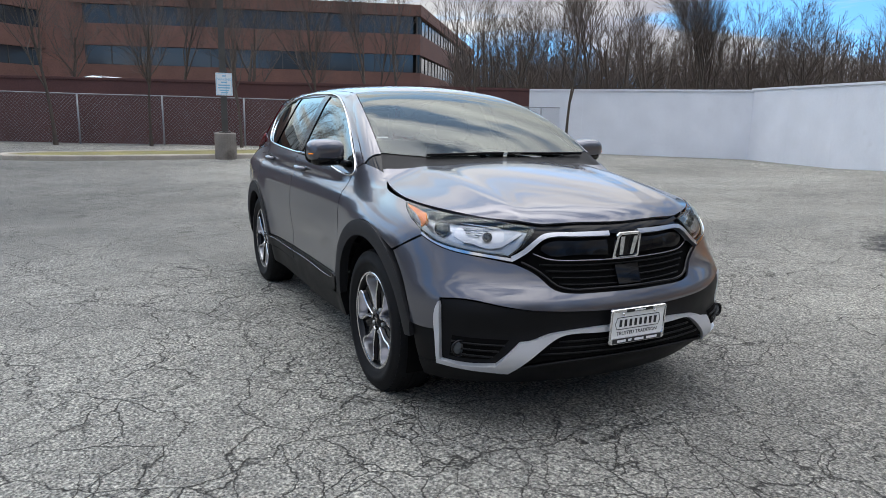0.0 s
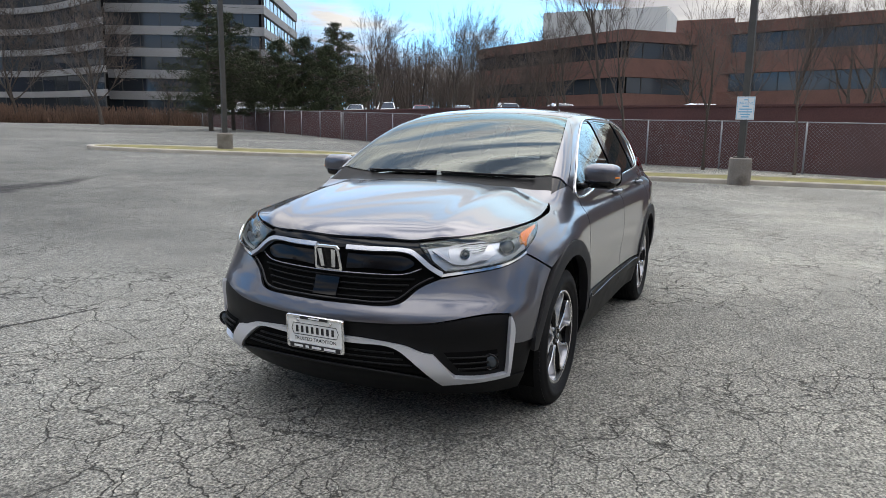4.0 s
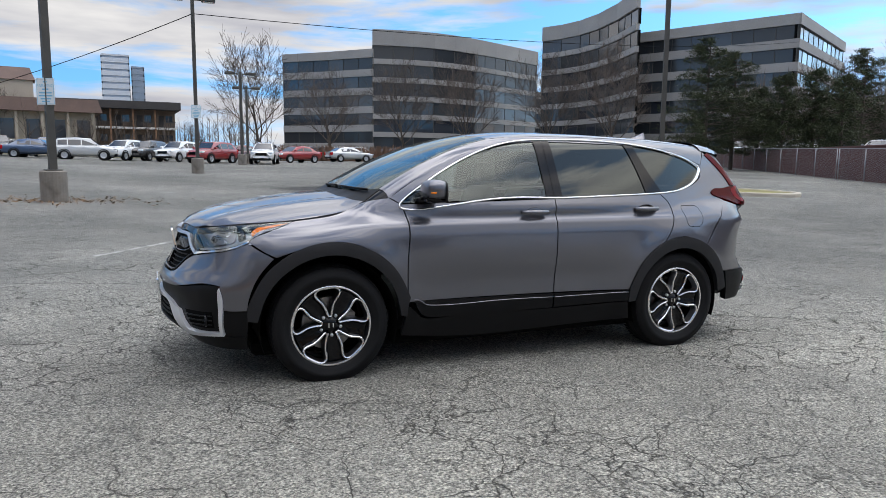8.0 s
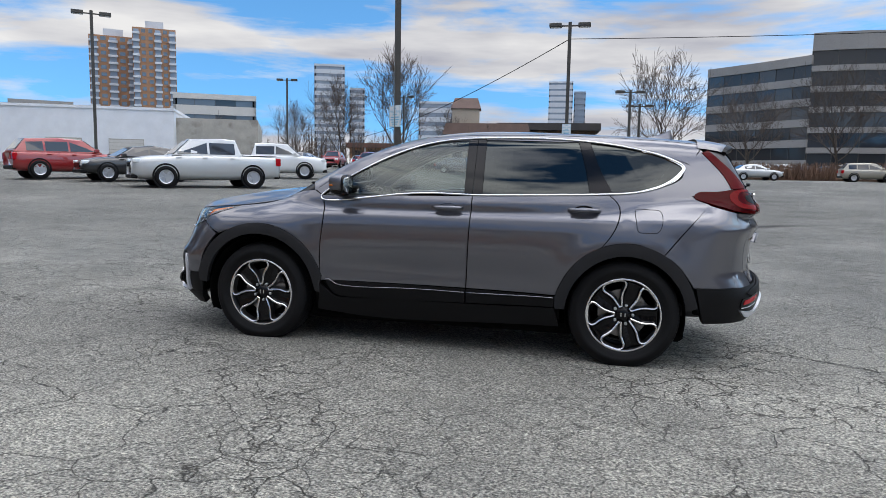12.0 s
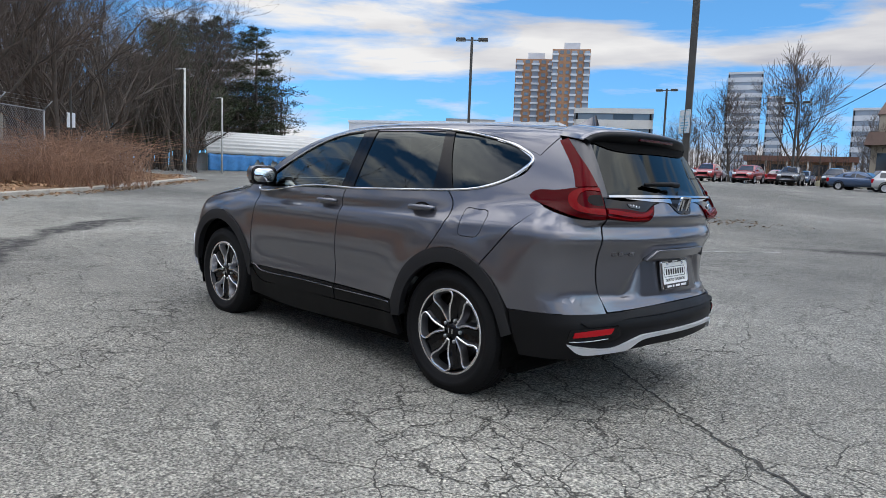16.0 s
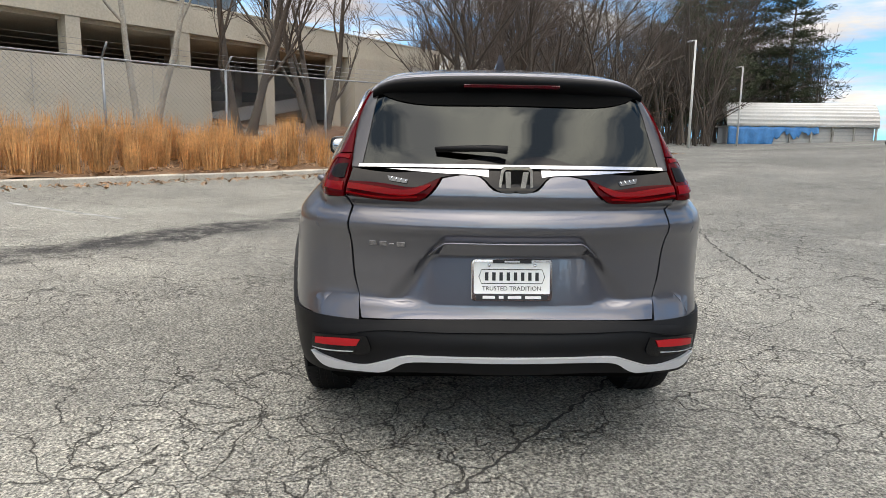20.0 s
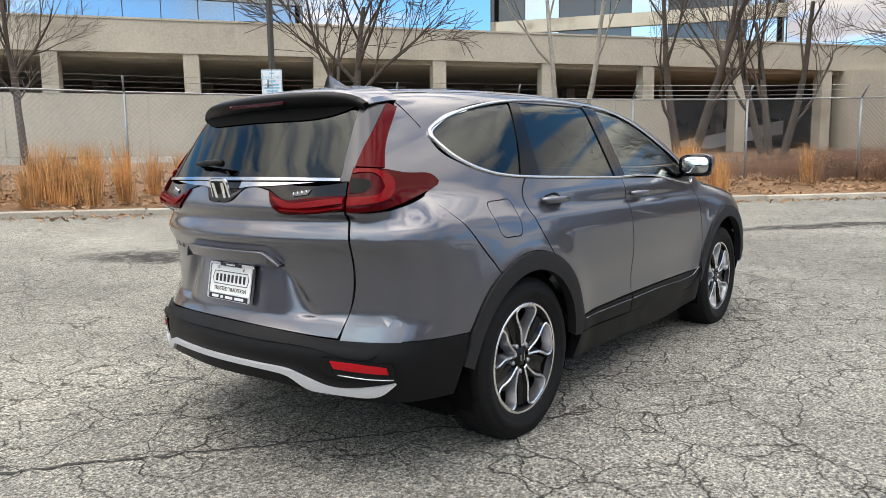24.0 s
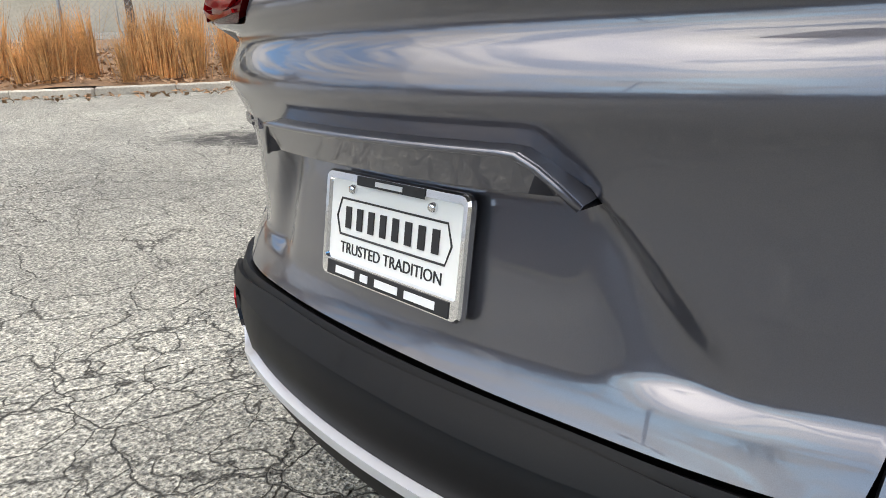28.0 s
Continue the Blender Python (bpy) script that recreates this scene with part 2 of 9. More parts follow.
M["reflector"] = plain("red_reflector", (0.40, 0.004, 0.010), 0.2, coat=0.2, spec=0.3)
M["amber"] = plain("amber_lens", (0.90, 0.24, 0.01), 0.25, coat=0.2, spec=0.3)
M["interior"] = surface("grey_cloth", (0.06, 0.06, 0.065), 0.9, vary=0.2, scale=20, fine=300, bump=0.2, dist=0.002)
M["dash"] = surface("dash_plastic", (0.022, 0.022, 0.024), 0.6, vary=0.2, scale=10, fine=300, bump=0.1, dist=0.001)
M["plate_white"] = plain("plate_white", (0.82, 0.82, 0.80), 0.4)
M["ink"] = plain("black_ink", (0.015, 0.015, 0.017), 0.5)
M["letter_white"] = plain("white_ink", (0.8, 0.8, 0.8), 0.5)
M["steel"] = surface("galvanised_steel", (0.30, 0.31, 0.32), 0.5, 0.6, vary=0.2, scale=8, fine=90, bump=0.1)
M["pole"] = surface("weathered_pole", (0.07, 0.066, 0.06), 0.6, 0.3, vary=0.25, scale=4, fine=60, bump=0.15)
M["concrete"] = surface("concrete", (0.40, 0.38, 0.34), 0.85, vary=0.22, scale=1.2, fine=30, bump=0.3, dist=0.01, dirt=((0.20, 0.18, 0.15), 0.7, 0.56))
M["lamp_base"] = surface("stained_concrete", (0.20, 0.178, 0.155), 0.9, vary=0.25, scale=3.0, fine=40, bump=0.3, dist=0.01, dirt=((0.10, 0.085, 0.07), 2.0, 0.52))
M["concrete_tan"] = surface("tan_concrete", (0.47, 0.42, 0.34), 0.85, vary=0.15, scale=0.5, fine=12, bump=0.2, dist=0.01, dirt=((0.27, 0.23, 0.17), 0.35, 0.60))
M["kerb"] = surface("kerb_concrete", (0.42, 0.38, 0.32), 0.85, vary=0.25, scale=2.0, fine=40, bump=0.3, dist=0.01, per=0.12)
M["maroon"] = surface("maroon_wall_paint", (0.095, 0.040, 0.037), 0.8, vary=0.2, scale=0.8, fine=20, bump=0.2, dist=0.01)
M["white_wall"] = surface("white_painted_block", (0.74, 0.76, 0.80), 0.7, vary=0.08, scale=1.0, fine=30, bump=0.2, dist=0.008, dirt=((0.56, 0.56, 0.56), 0.8, 0.70))
M["brick"] = surface("brick_facade", (0.160, 0.079, 0.060), 0.85, vary=0.2, scale=0.6, fine=8, bump=0.2, dist=0.02, per=0.08)
M["office_glass"] = plain("office_glass", (0.036, 0.040, 0.045), 0.16, 0.1, coat=0.2)
# the silvery reflection of the sky is put into this pane's base colour
M["ribbon"] = plain("sky_toned_glass", (0.30, 0.325, 0.345), 0.15, 0.0, coat=0.5)
M["pane_dark"] = plain("dark_pane", (0.03, 0.035, 0.045), 0.06, 0.0, coat=0.6)
M["mirror"] = plain("mirror_glass", (0.55, 0.58, 0.60), 0.03, 1.0)
M["pane_mid"] = plain("grey_pane", (0.055, 0.066, 0.076), 0.10, 0.2, coat=0.4)
M["office_stone"] = surface("grey_office_panel", (0.30, 0.285, 0.272), 0.7, vary=0.1, scale=0.3, fine=5, bump=0.05, per=0.05)
M["orange_brick"] = surface("orange_tower_brick", (0.36, 0.19, 0.105), 0.8, vary=0.15, scale=0.2, fine=3, bump=0.0)
M["pale"] = surface("pale_render", (0.58, 0.56, 0.53), 0.8, vary=0.08, scale=0.3, fine=4, bump=0.05)
M["bark"] = surface("bark", (0.075, 0.058, 0.046), 0.9, vary=0.35, scale=3, fine=25, bump=0.5, dist=0.02, per=0.2)
M["bark_pale"] = surface("pale_bark", (0.36, 0.33, 0.28), 0.9, vary=0.3, scale=3, fine=25, bump=0.5, dist=0.02)
M["twig"] = surface("twigs", (0.088, 0.067, 0.055), 0.9, vary=0.3, scale=2, fine=10, bump=0.0, per=0.2)
M["needle"] = surface("pine_needles", (0.046, 0.058, 0.024), 0.8, vary=0.5, scale=1.5, fine=12, bump=0.0, per=0.15)
M["straw"] = surface("straw_grass", (0.54, 0.285, 0.115), 0.85, vary=0.5, scale=2.0, fine=14, bump=0.0, per=0.15)
M["dry_leaves"] = surface("dry_leaves", (0.34, 0.205, 0.115), 0.85, vary=0.4, scale=1.2, fine=20, bump=0.0, per=0.5)
M["leaf_litter"] = surface("leaf_litter", (0.20, 0.115, 0.06), 0.9, vary=0.5, scale=3.0, fine=25, bump=0.6, dist=0.03)
M["lawn"] = surface("winter_lawn", (0.19, 0.17, 0.06), 0.9, vary=0.4, scale=1.5, fine=30, bump=0.6, dist=0.03)
M["blue_tarp"] = surface("blue_tarp", (0.05, 0.22, 0.50), 0.5, vary=0.2, scale=2, fine=12, bump=0.5, dist=0.05)
M["sign_white"] = plain("sign_white", (0.75, 0.78, 0.80), 0.45)
M["sign_blue"] = plain("sign_blue", (0.22, 0.50, 0.68), 0.5)
M["line_paint"] = surface("worn_line_paint", (0.36, 0.36, 0.34), 0.8, vary=0.4, scale=3, fine=40, bump=0.2, dirt=((0.16, 0.16, 0.15), 5.0, 0.45))


def asphalt():
    """Worn parking-lot asphalt: exposed stones, a net of cracks, patches and dark seams."""
    m, n, l, b = nodes_of("cracked_asphalt")
    tc = n.new("ShaderNodeTexCoord")

    def noise_at(s, d=5, rough=0.5):
        x = n.new("ShaderNodeTexNoise")
        x.inputs["Scale"].default_value, x.inputs["Detail"].default_value, x.inputs["Roughness"].default_value = s, d, rough
        l.new(tc.outputs["Object"], x.inputs["Vector"])
        return x

    def ramp(fac, p0, p1, c0, c1):
        r = n.new("ShaderNodeValToRGB")
        r.color_ramp.elements[0].position, r.color_ramp.elements[1].position = p0, p1
        r.color_ramp.elements[0].color, r.color_ramp.elements[1].color = rgb(c0), rgb(c1)
        l.new(fac, r.inputs["Fac"])
        return r.outputs["Color"]

    def mixc(fac, a, c, mode="MIX"):
        x = n.new("ShaderNodeMix")
        x.data_type, x.blend_type = "RGBA", mode
        if isinstance(fac, float):
            x.inputs["Factor"].default_value = fac
        else:
            l.new(fac, x.inputs["Factor"])
        l.new(a, x.inputs["A"])
        if isinstance(c, tuple):
            x.inputs["B"].default_value = rgb(c)
        else:
            l.new(c, x.inputs["B"])
        return x.outputs["Result"]

    big, mid, grit = noise_at(0.11, 6), noise_at(1.1, 7, 0.6), noise_at(75, 3, 0.7)
    stones = n.new("ShaderNodeTexVoronoi")
    stones.inputs["Scale"].default_value = 95.0
    l.new(tc.outputs["Object"], stones.inputs["Vector"])
    base = ramp(big.outputs["Fac"], 0.36, 0.66, (0.222, 0.219, 0.209), (0.335, 0.332, 0.318))
    base = mixc(0.55, base, ramp(mid.outputs["Fac"], 0.3, 0.7, (0.42, 0.42, 0.42), (1.0, 1.0, 0.98)), "MULTIPLY")
    base = mixc(0.74, base, ramp(grit.outputs["Fac"], 0.37, 0.65, (0.10, 0.10, 0.105), (2.15, 2.12, 2.04)), "MULTIPLY")
    chips = noise_at(26, 2, 0.8)
    base = mixc(0.2, base, ramp(chips.outputs["Fac"], 0.40, 0.60, (0.50, 0.50, 0.50), (1.52, 1.51, 1.48)), "MULTIPLY")
    sepc = n.new("ShaderNodeSeparateColor")
    l.new(stones.outputs["Color"], sepc.inputs["Color"])
    base = mixc(0.6, base, ramp(sepc.outputs["Red"], 0.1, 0.95, (0.5, 0.5, 0.5), (1.75, 1.72, 1.65)), "MULTIPLY")
    # the net of cracks, at two sizes, bent by noise
    wob = n.new("ShaderNodeTexNoise")
    wob.inputs["Scale"].default_value, wob.inputs["Detail"].default_value = 3.0, 5
    l.new(tc.outputs["Object"], wob.inputs["Vector"])
    sub = n.new("ShaderNodeVectorMath")
    sub.operation = "SUBTRACT"
    sub.inputs[1].default_value = (0.5, 0.5, 0.5)
    l.new(wob.outputs["Color"], sub.inputs[0])
    scl = n.new("ShaderNodeVectorMath")
    scl.operation = "SCALE"
    scl.inputs["Scale"].default_value = 0.32
    l.new(sub.outputs["Vector"], scl.inputs[0])
    addv = n.new("ShaderNodeVectorMath")
    l.new(tc.outputs["Object"], addv.inputs[0])
    l.new(scl.outputs["Vector"], addv.inputs[1])
    heights = []
    for s, w, p in ((4.6, 0.0190, 0.43), (2.1, 0.0115, 0.36)):
        v = n.new("ShaderNodeTexVoronoi")
        v.feature = "DISTANCE_TO_EDGE"
        v.inputs["Scale"].default_value = s
        l.new(addv.outputs["Vector"], v.inputs["Vector"])
        c = ramp(v.outputs["Distance"], 0.0, w, (1, 1, 1), (0, 0, 0))
        gate = ramp(noise_at(0.55 if s > 4 else 0.3, 4).outputs["Fac"], p, p + 0.14, (0, 0, 0), (1, 1, 1))
        g = n.new("ShaderNodeMath")
        g.operation = "MULTIPLY"
        l.new(c, g.inputs[0])
        l.new(gate, g.inputs[1])
        heights.append(g.outputs[0])
    mxm = n.new("ShaderNodeMath")
    mxm.operation = "MAXIMUM"
    l.new(heights[0], mxm.inputs[0])
    l.new(heights[1], mxm.inputs[1])
    crack = mxm.outputs[0]
    base = mixc(crack, base, (0.036, 0.034, 0.031))
    # paler beside the verge, darker towards the middle of the lot, bent by noise
    tone_pos = n.new("ShaderNodeSeparateXYZ")
    bend = n.new("ShaderNodeVectorMath")
    bend.operation = "MULTIPLY_ADD"
    bend.inputs[1].default_value, bend.inputs[2].default_value = (0.0, 2.4, 0.0), (0.0, -1.2, 0.0)
    l.new(noise_at(0.35, 5, 0.6).outputs["Color"], bend.inputs[0])
    shifted = n.new("ShaderNodeVectorMath")
    l.new(tc.outputs["Object"], shifted.inputs[0])
    l.new(bend.outputs["Vector"], shifted.inputs[1])
    l.new(shifted.outputs["Vector"], tone_pos.inputs[0])
    span = n.new("ShaderNodeMapRange")
    span.inputs["From Min"].default_value, span.inputs["From Max"].default_value = -3.0, 2.6
    l.new(tone_pos.outputs["Y"], span.inputs["Value"])
    base = mixc(1.0, base, ramp(span.outputs["Result"], 0.0, 1.0, (0.74, 0.755, 0.76), (1.17, 1.165, 1.13)), "MULTIPLY")
    patches = noise_at(0.19, 9, 0.62)
    base = mixc(0.8, base, ramp(patches.outputs["Fac"], 0.40, 0.62, (0.76, 0.765, 0.77), (1.06, 1.055, 1.04)), "MULTIPLY")
    # pale scuffs and dark oil
    base = mixc(ramp(noise_at(0.8, 8, 0.65).outputs["Fac"], 0.68, 0.74, (0, 0, 0), (0.55, 0.55, 0.55)), base, (0.33, 0.33, 0.31))
    base = mixc(ramp(noise_at(0.42, 7, 0.6).outputs["Fac"], 0.66, 0.74, (0, 0, 0), (0.6, 0.6, 0.6)), base, (0.055, 0.054, 0.052))
    # a damp dark run-off band across the lot
    warp = n.new("ShaderNodeVectorMath")
    warp.operation = "MULTIPLY_ADD"
    warp.inputs[1].default_value, warp.inputs[2].default_value = (1.4, 1.4, 0.0), (-0.7, -0.7, 0.0)
    l.new(noise_at(0.9, 6, 0.6).outputs["Color"], warp.inputs[0])
    moved = n.new("ShaderNodeVectorMath")
    l.new(tc.outputs["Object"], moved.inputs[0])
    l.new(warp.outputs["Vector"], moved.inputs[1])
    damp = None
    for (cx, cy, ang, rx, ry) in ((0.9, 5.1, -42, 2.2, 0.55), (3.1, 3.25, -38, 2.3, 0.55), (5.6, 1.75, -30, 2.2, 0.46), (8.4, -0.4, -42, 2.4, 0.42), (-3.0, -11.0, 20, 4.5, 0.5), (-3.5, -19.4, 12, 2.6, 1.6)):
        mp = n.new("ShaderNodeMapping")
        mp.vector_type = "TEXTURE"
        mp.inputs["Location"].default_value, mp.inputs["Rotation"].default_value, mp.inputs["Scale"].default_value = (cx, cy, 0), (0, 0, radians(ang)), (rx, ry, 1000.0)
        l.new(moved.outputs["Vector"], mp.inputs["Vector"])
        ln = n.new("ShaderNodeVectorMath")
        ln.operation = "LENGTH"
        l.new(mp.outputs["Vector"], ln.inputs[0])
        spot = ramp(ln.outputs["Value"], 0.55, 1.0, (0.85, 0.85, 0.85), (0, 0, 0))
        if damp is None:
            damp = spot
        else:
            damp = mixc(1.0, damp, spot, "LIGHTEN")
    damp = mixc(1.0, damp, ramp(noise_at(6.0, 5, 0.7).outputs["Fac"], 0.36, 0.52, (0.35, 0.35, 0.35), (1.1, 1.1, 1.1)), "MULTIPLY")
    base = mixc(damp, base, (0.030, 0.029, 0.029))
    l.new(base, b.inputs["Base Color"])
    sock(b, "Roughness", 0.88)
    sock(b, "Specular IOR Level", 0.3)
    h = n.new("ShaderNodeMath")
    h.operation = "MULTIPLY_ADD"
    h.inputs[1].default_value = -2.2
    l.new(crack, h.inputs[0])
    l.new(stones.outputs["Distance"], h.inputs[2])
    bp = n.new("ShaderNodeBump")
    bp.inputs["Strength"].default_value, bp.inputs["Distance"].default_value = 0.75, 0.012
    l.new(h.outputs[0], bp.inputs["Height"])
    l.new(bp.outputs["Normal"], b.inputs["Normal"])
    return m


M["asphalt"] = asphalt()


# ---- building helpers ----
def link_mesh(name, verts, faces, mat, parent=None, label="", smooth=False, normals=None):
    me = bpy.data.meshes.new(name)
    me.from_pydata([tuple(v) for v in verts], [], [tuple(f) for f in faces])
    me.materials.append(mat)
    if smooth or normals is not None:
        me.polygons.foreach_set("use_smooth", [True] * len(me.polygons))
    me.update()
    if normals is not None:
        me.normals_split_custom_set_from_vertices([tuple(v) for v in normals])
    ob = new(name, me)
    if parent:
        ob.parent = parent
    if label:
        ob["label"] = label
    return ob


def part(name, bm, material, parent, label="", smooth=False):
    me = bpy.data.meshes.new(name)
    bm.normal_update()
    bm.to_mesh(me)
    bm.free()
    me.materials.append(material)
    if smooth:
        me.polygons.foreach_set("use_smooth", [True] * len(me.polygons))
    ob = new(name, me)
    ob.parent = parent
    if label:
        ob["label"] = label
    return ob


def thing(name, m=None, label="", category="", group="", kind=""):
    ob = new(name)
    ob.empty_display_size = 0.1
    if m is not None:
        ob.matrix_basis = m
    return tagged(ob, label, category, group, kind)


class Build:
    """Collects vertices and faces of one mesh."""
    def __init__(self):
        self.v, self.f = [], []

    def add(self, verts, faces):
        o = len(self.v)
        self.v.extend(verts)
        self.f.extend([tuple(i + o for i in q) for q in faces])
        return self

    def box(self, x0, x1, y0, y1, z0, z1, m=None, bev=0.0):
        if bev:
            b = bev
            ring = lambda z, d: [(x0 + d, y0 + d, z), (x1 - d, y0 + d, z), (x1 - d, y1 - d, z), (x0 + d, y1 - d, z)]
            vs = ring(z0, b) + ring(z0 + b, 0) + ring(z1 - b, 0) + ring(z1, b)
            fs = [(3, 2, 1, 0), (12, 13, 14, 15)]
            for k in (0, 4, 8):
                for i in range(4):
                    j = (i + 1) % 4
                    fs.append((k + i, k + j, k + 4 + j, k + 4 + i))
        else:
            vs = [(x0, y0, z0), (x1, y0, z0), (x1, y1, z0), (x0, y1, z0), (x0, y0, z1), (x1, y0, z1), (x1, y1, z1), (x0, y1, z1)]
            fs = [(3, 2, 1, 0), (4, 5, 6, 7), (0, 1, 5, 4), (1, 2, 6, 5), (2, 3, 7, 6), (3, 0, 4, 7)]
        if m is not None:
            vs = [tuple(m @ Vector(v)) for v in vs]
        return self.add(vs, fs)

    def tube(self, pts, rad, n=8, close=False, caps=True):
        """A tube of n sides along points; rad is a number or one for each point."""
        pts = [Vector(p) for p in pts]
        k = len(pts)
        rads = rad if isinstance(rad, (list, tuple)) else [rad] * k
        vs, fs, up = [], [], None
        for i, p in enumerate(pts):
            a = pts[i - 1] if (i or close) else p
            c = pts[(i + 1) % k] if (i < k - 1 or close) else p
            d = (c - a).normalized()
            if up is None:
                up = d.orthogonal().normalized()
            up = (up - d * up.dot(d))
            up = up.normalized() if up.length > 1e-6 else d.orthogonal().normalized()
            side = d.cross(up)
            for j in range(n):
                t = 2 * math.pi * j / n
                vs.append(tuple(p + (up * math.cos(t) + side * math.sin(t)) * rads[i]))
        for i in range(k if close else k - 1):
            for j in range(n):
                j2, i2 = (j + 1) % n, (i + 1) % k
                fs.append((i * n + j, i * n + j2, i2 * n + j2, i2 * n + j))
        if caps and not close:
            fs.append(tuple(reversed(range(n))))
            fs.append(tuple(range((k - 1) * n, k * n)))
        return self.add(vs, fs)

    def lathe(self, prof, n=32, axis="z", m=None):
        """Turns a profile of (radius, height) round an axis."""
        vs, fs = [], []
        for r, h in prof:
            for j in range(n):
                t = 2 * math.pi * j / n
                c, s = r * math.cos(t), r * math.sin(t)
                v = (c, s, h) if axis == "z" else ((c, h, s) if axis == "y" else (h, c, s))
                vs.append(tuple(m @ Vector(v)) if m is not None else v)
        for i in range(len(prof) - 1):
            for j in range(n):
                j2 = (j + 1) % n
                fs.append((i * n + j, i * n + j2, (i + 1) * n + j2, (i + 1) * n + j))
        return self.add(vs, fs)

    def prism(self, poly, z0, z1, m=None):
        """A flat outline in (x, y) carried from z0 to z1."""
        n = len(poly)
        vs = [(x, y, z0) for x, y in poly] + [(x, y, z1) for x, y in poly]
        fs = [tuple(reversed(range(n))), tuple(range(n, 2 * n))] + [(i, (i + 1) % n, n + (i + 1) % n, n + i) for i in range(n)]
        if m is not None:
            vs = [tuple(m @ Vector(v)) for v in vs]
        return self.add(vs, fs)

    def done(self, name, mat, parent=None, label="", smooth=False):
        ob = link_mesh(name, self.v, self.f, mat, parent, label, smooth)
        return ob


def hill(d, cap=70.0):
    """A slope that sets in softly and levels off far away."""
    d = math.log1p(math.exp(max(-40.0, min(40.0, d / 1.5)))) * 1.5
    return cap * math.tanh(d / cap)


def ground_z(x, y):
    x, y = max(-60.0, min(300.0, x)), max(-300.0, min(60.0, y))
    z = 0.0245 * hill(-y - 4) + 0.030 * hill(x - 3, 26.0) + 0.045 * hill(y - 3)
    # a shallow dip in which the rear wheels stand
    # lower ground towards the shed
    far = min(1.0, max(0.0, (math.hypot(x, y) - 14.0) / 50.0))
    z -= 0.85 * far * math.exp(-((math.degrees(math.atan2(y - 2.4, x + 4.2)) + 27.0) / 10.0) ** 2)
    z -= 0.022 * math.exp(-((x + 1.7) / 1.6) ** 2 - (y / 2.6) ** 2)
    # the lot falls away towards the white wall
    return z - 0.05 * hill(y - 3) * (1 / (1 + math.exp((x + 5) / 1.5))) - 0.010 * hill(-x - 12) * (1 / (1 + math.exp(-(y - 6) / 2)))


def on_ground(x, y, rz=0.0, dz=0.0):
    return pose(x, y, ground_z(x, y) + dz, 0, 0, rz)


# ---- ground ----
def spread(a, b, n, p):
    """Steps from a to b, close together round zero."""
    out = []
    for i in range(n + 1):
        t = -1 + 2 * i / n
        out.append((abs(t) ** p) * (b if t > 0 else -a) * (1 if t > 0 else -1))
    return out


def build_ground():
    xs = spread(-2500, 2500, 150, 3.2)
    ys = spread(-2500, 2500, 150, 3.2)
    vs = [(x, y, ground_z(x, y)) for y in ys for x in xs]
    nx = len(xs)
    fs = [(j * nx + i, j * nx + i + 1, (j + 1) * nx + i + 1, (j + 1) * nx + i) for j in range(len(ys) - 1) for i in range(nx - 1)]
    tagged(link_mesh("ground", vs, fs, M["asphalt"], smooth=True), "grey cracked worn asphalt of an open parking lot", "parking lot", kind="structure")


build_ground()

# the edge of the lot towards the garage and the woods
KERB = [(-4.5, 14.5), (-0.4, 11.6), (2.4, 10.1), (6.0, 7.9), (8.5, 5.8), (12.0, 2.6), (14.6, -0.4), (17.5, -3.4), (22.0, -7.0), (30.0, -12.5)]


def along(line, step):
    """Points at even steps along a line of points, with the heading at each."""
    out, carry = [], 0.0
    for (x0, y0), (x1, y1) in zip(line, line[1:]):
        d = math.hypot(x1 - x0, y1 - y0)
        a = math.degrees(math.atan2(y1 - y0, x1 - x0))
        s = carry
        while s < d:
            out.append((x0 + (x1 - x0) * s / d, y0 + (y1 - y0) * s / d, a))
            s += step
        carry = s - d
    return out


def beside(line, off):
    """A line moved sideways to its left."""
    out = []
    for i, (x, y) in enumerate(line):
        x0, y0 = line[max(0, i - 1)]
        x1, y1 = line[min(len(line) - 1, i + 1)]
        d = math.hypot(x1 - x0, y1 - y0)
        out.append((x - (y1 - y0) / d * off, y + (x1 - x0) / d * off))
    return out


def ribbon(name, line, w0, w1, mat, lift0=0.0, lift1=0.0, cols=8, step=0.8, rough=0.0, label="", category=""):
    """A strip of ground along a line, from w0 to w1 on its left, that follows the slope."""
    pts = along(line, step)
    vs, fs = [], []
    for x, y, a in pts:
        nx, ny = -math.sin(radians(a)), math.cos(radians(a))
        for j in range(cols + 1):
            t = j / cols
            w = w0 + (w1 - w0) * t
            px, py = x + nx * w, y + ny * w
            vs.append((px, py, ground_z(px, py) + lift0 + (lift1 - lift0) * t + rough * noise.noise((px * 0.9, py * 0.9, 3))))
    c = cols + 1
    for i in range(len(pts) - 1):
        for j in range(cols):
            fs.append((i * c + j, (i + 1) * c + j, (i + 1) * c + j + 1, i * c + j + 1))
    return tagged(link_mesh(name, vs, fs, mat, smooth=True), label, category, kind="structure")


ribbon("verge", KERB, 0.12, 9.0, M["leaf_litter"], 0.10, 0.55, 16, 0.6, 0.10, "brown leaf litter on the verge under the fence", "verge")
ribbon("service_road", KERB[:8], 9.0, 30.0, M["asphalt"], 0.56, 0.75, 10, 1.5, 0.0, "grey asphalt road between fence and garage", "road")


ribbon("wood_floor", KERB[7:] + [(46.0, -22.0), (70.0, -36.0)], 9.02, 42.0, M["leaf_litter"], 0.56, 1.6, 14, 1.5, 0.25, "brown leaf litter on the floor of the wood", "wood floor")


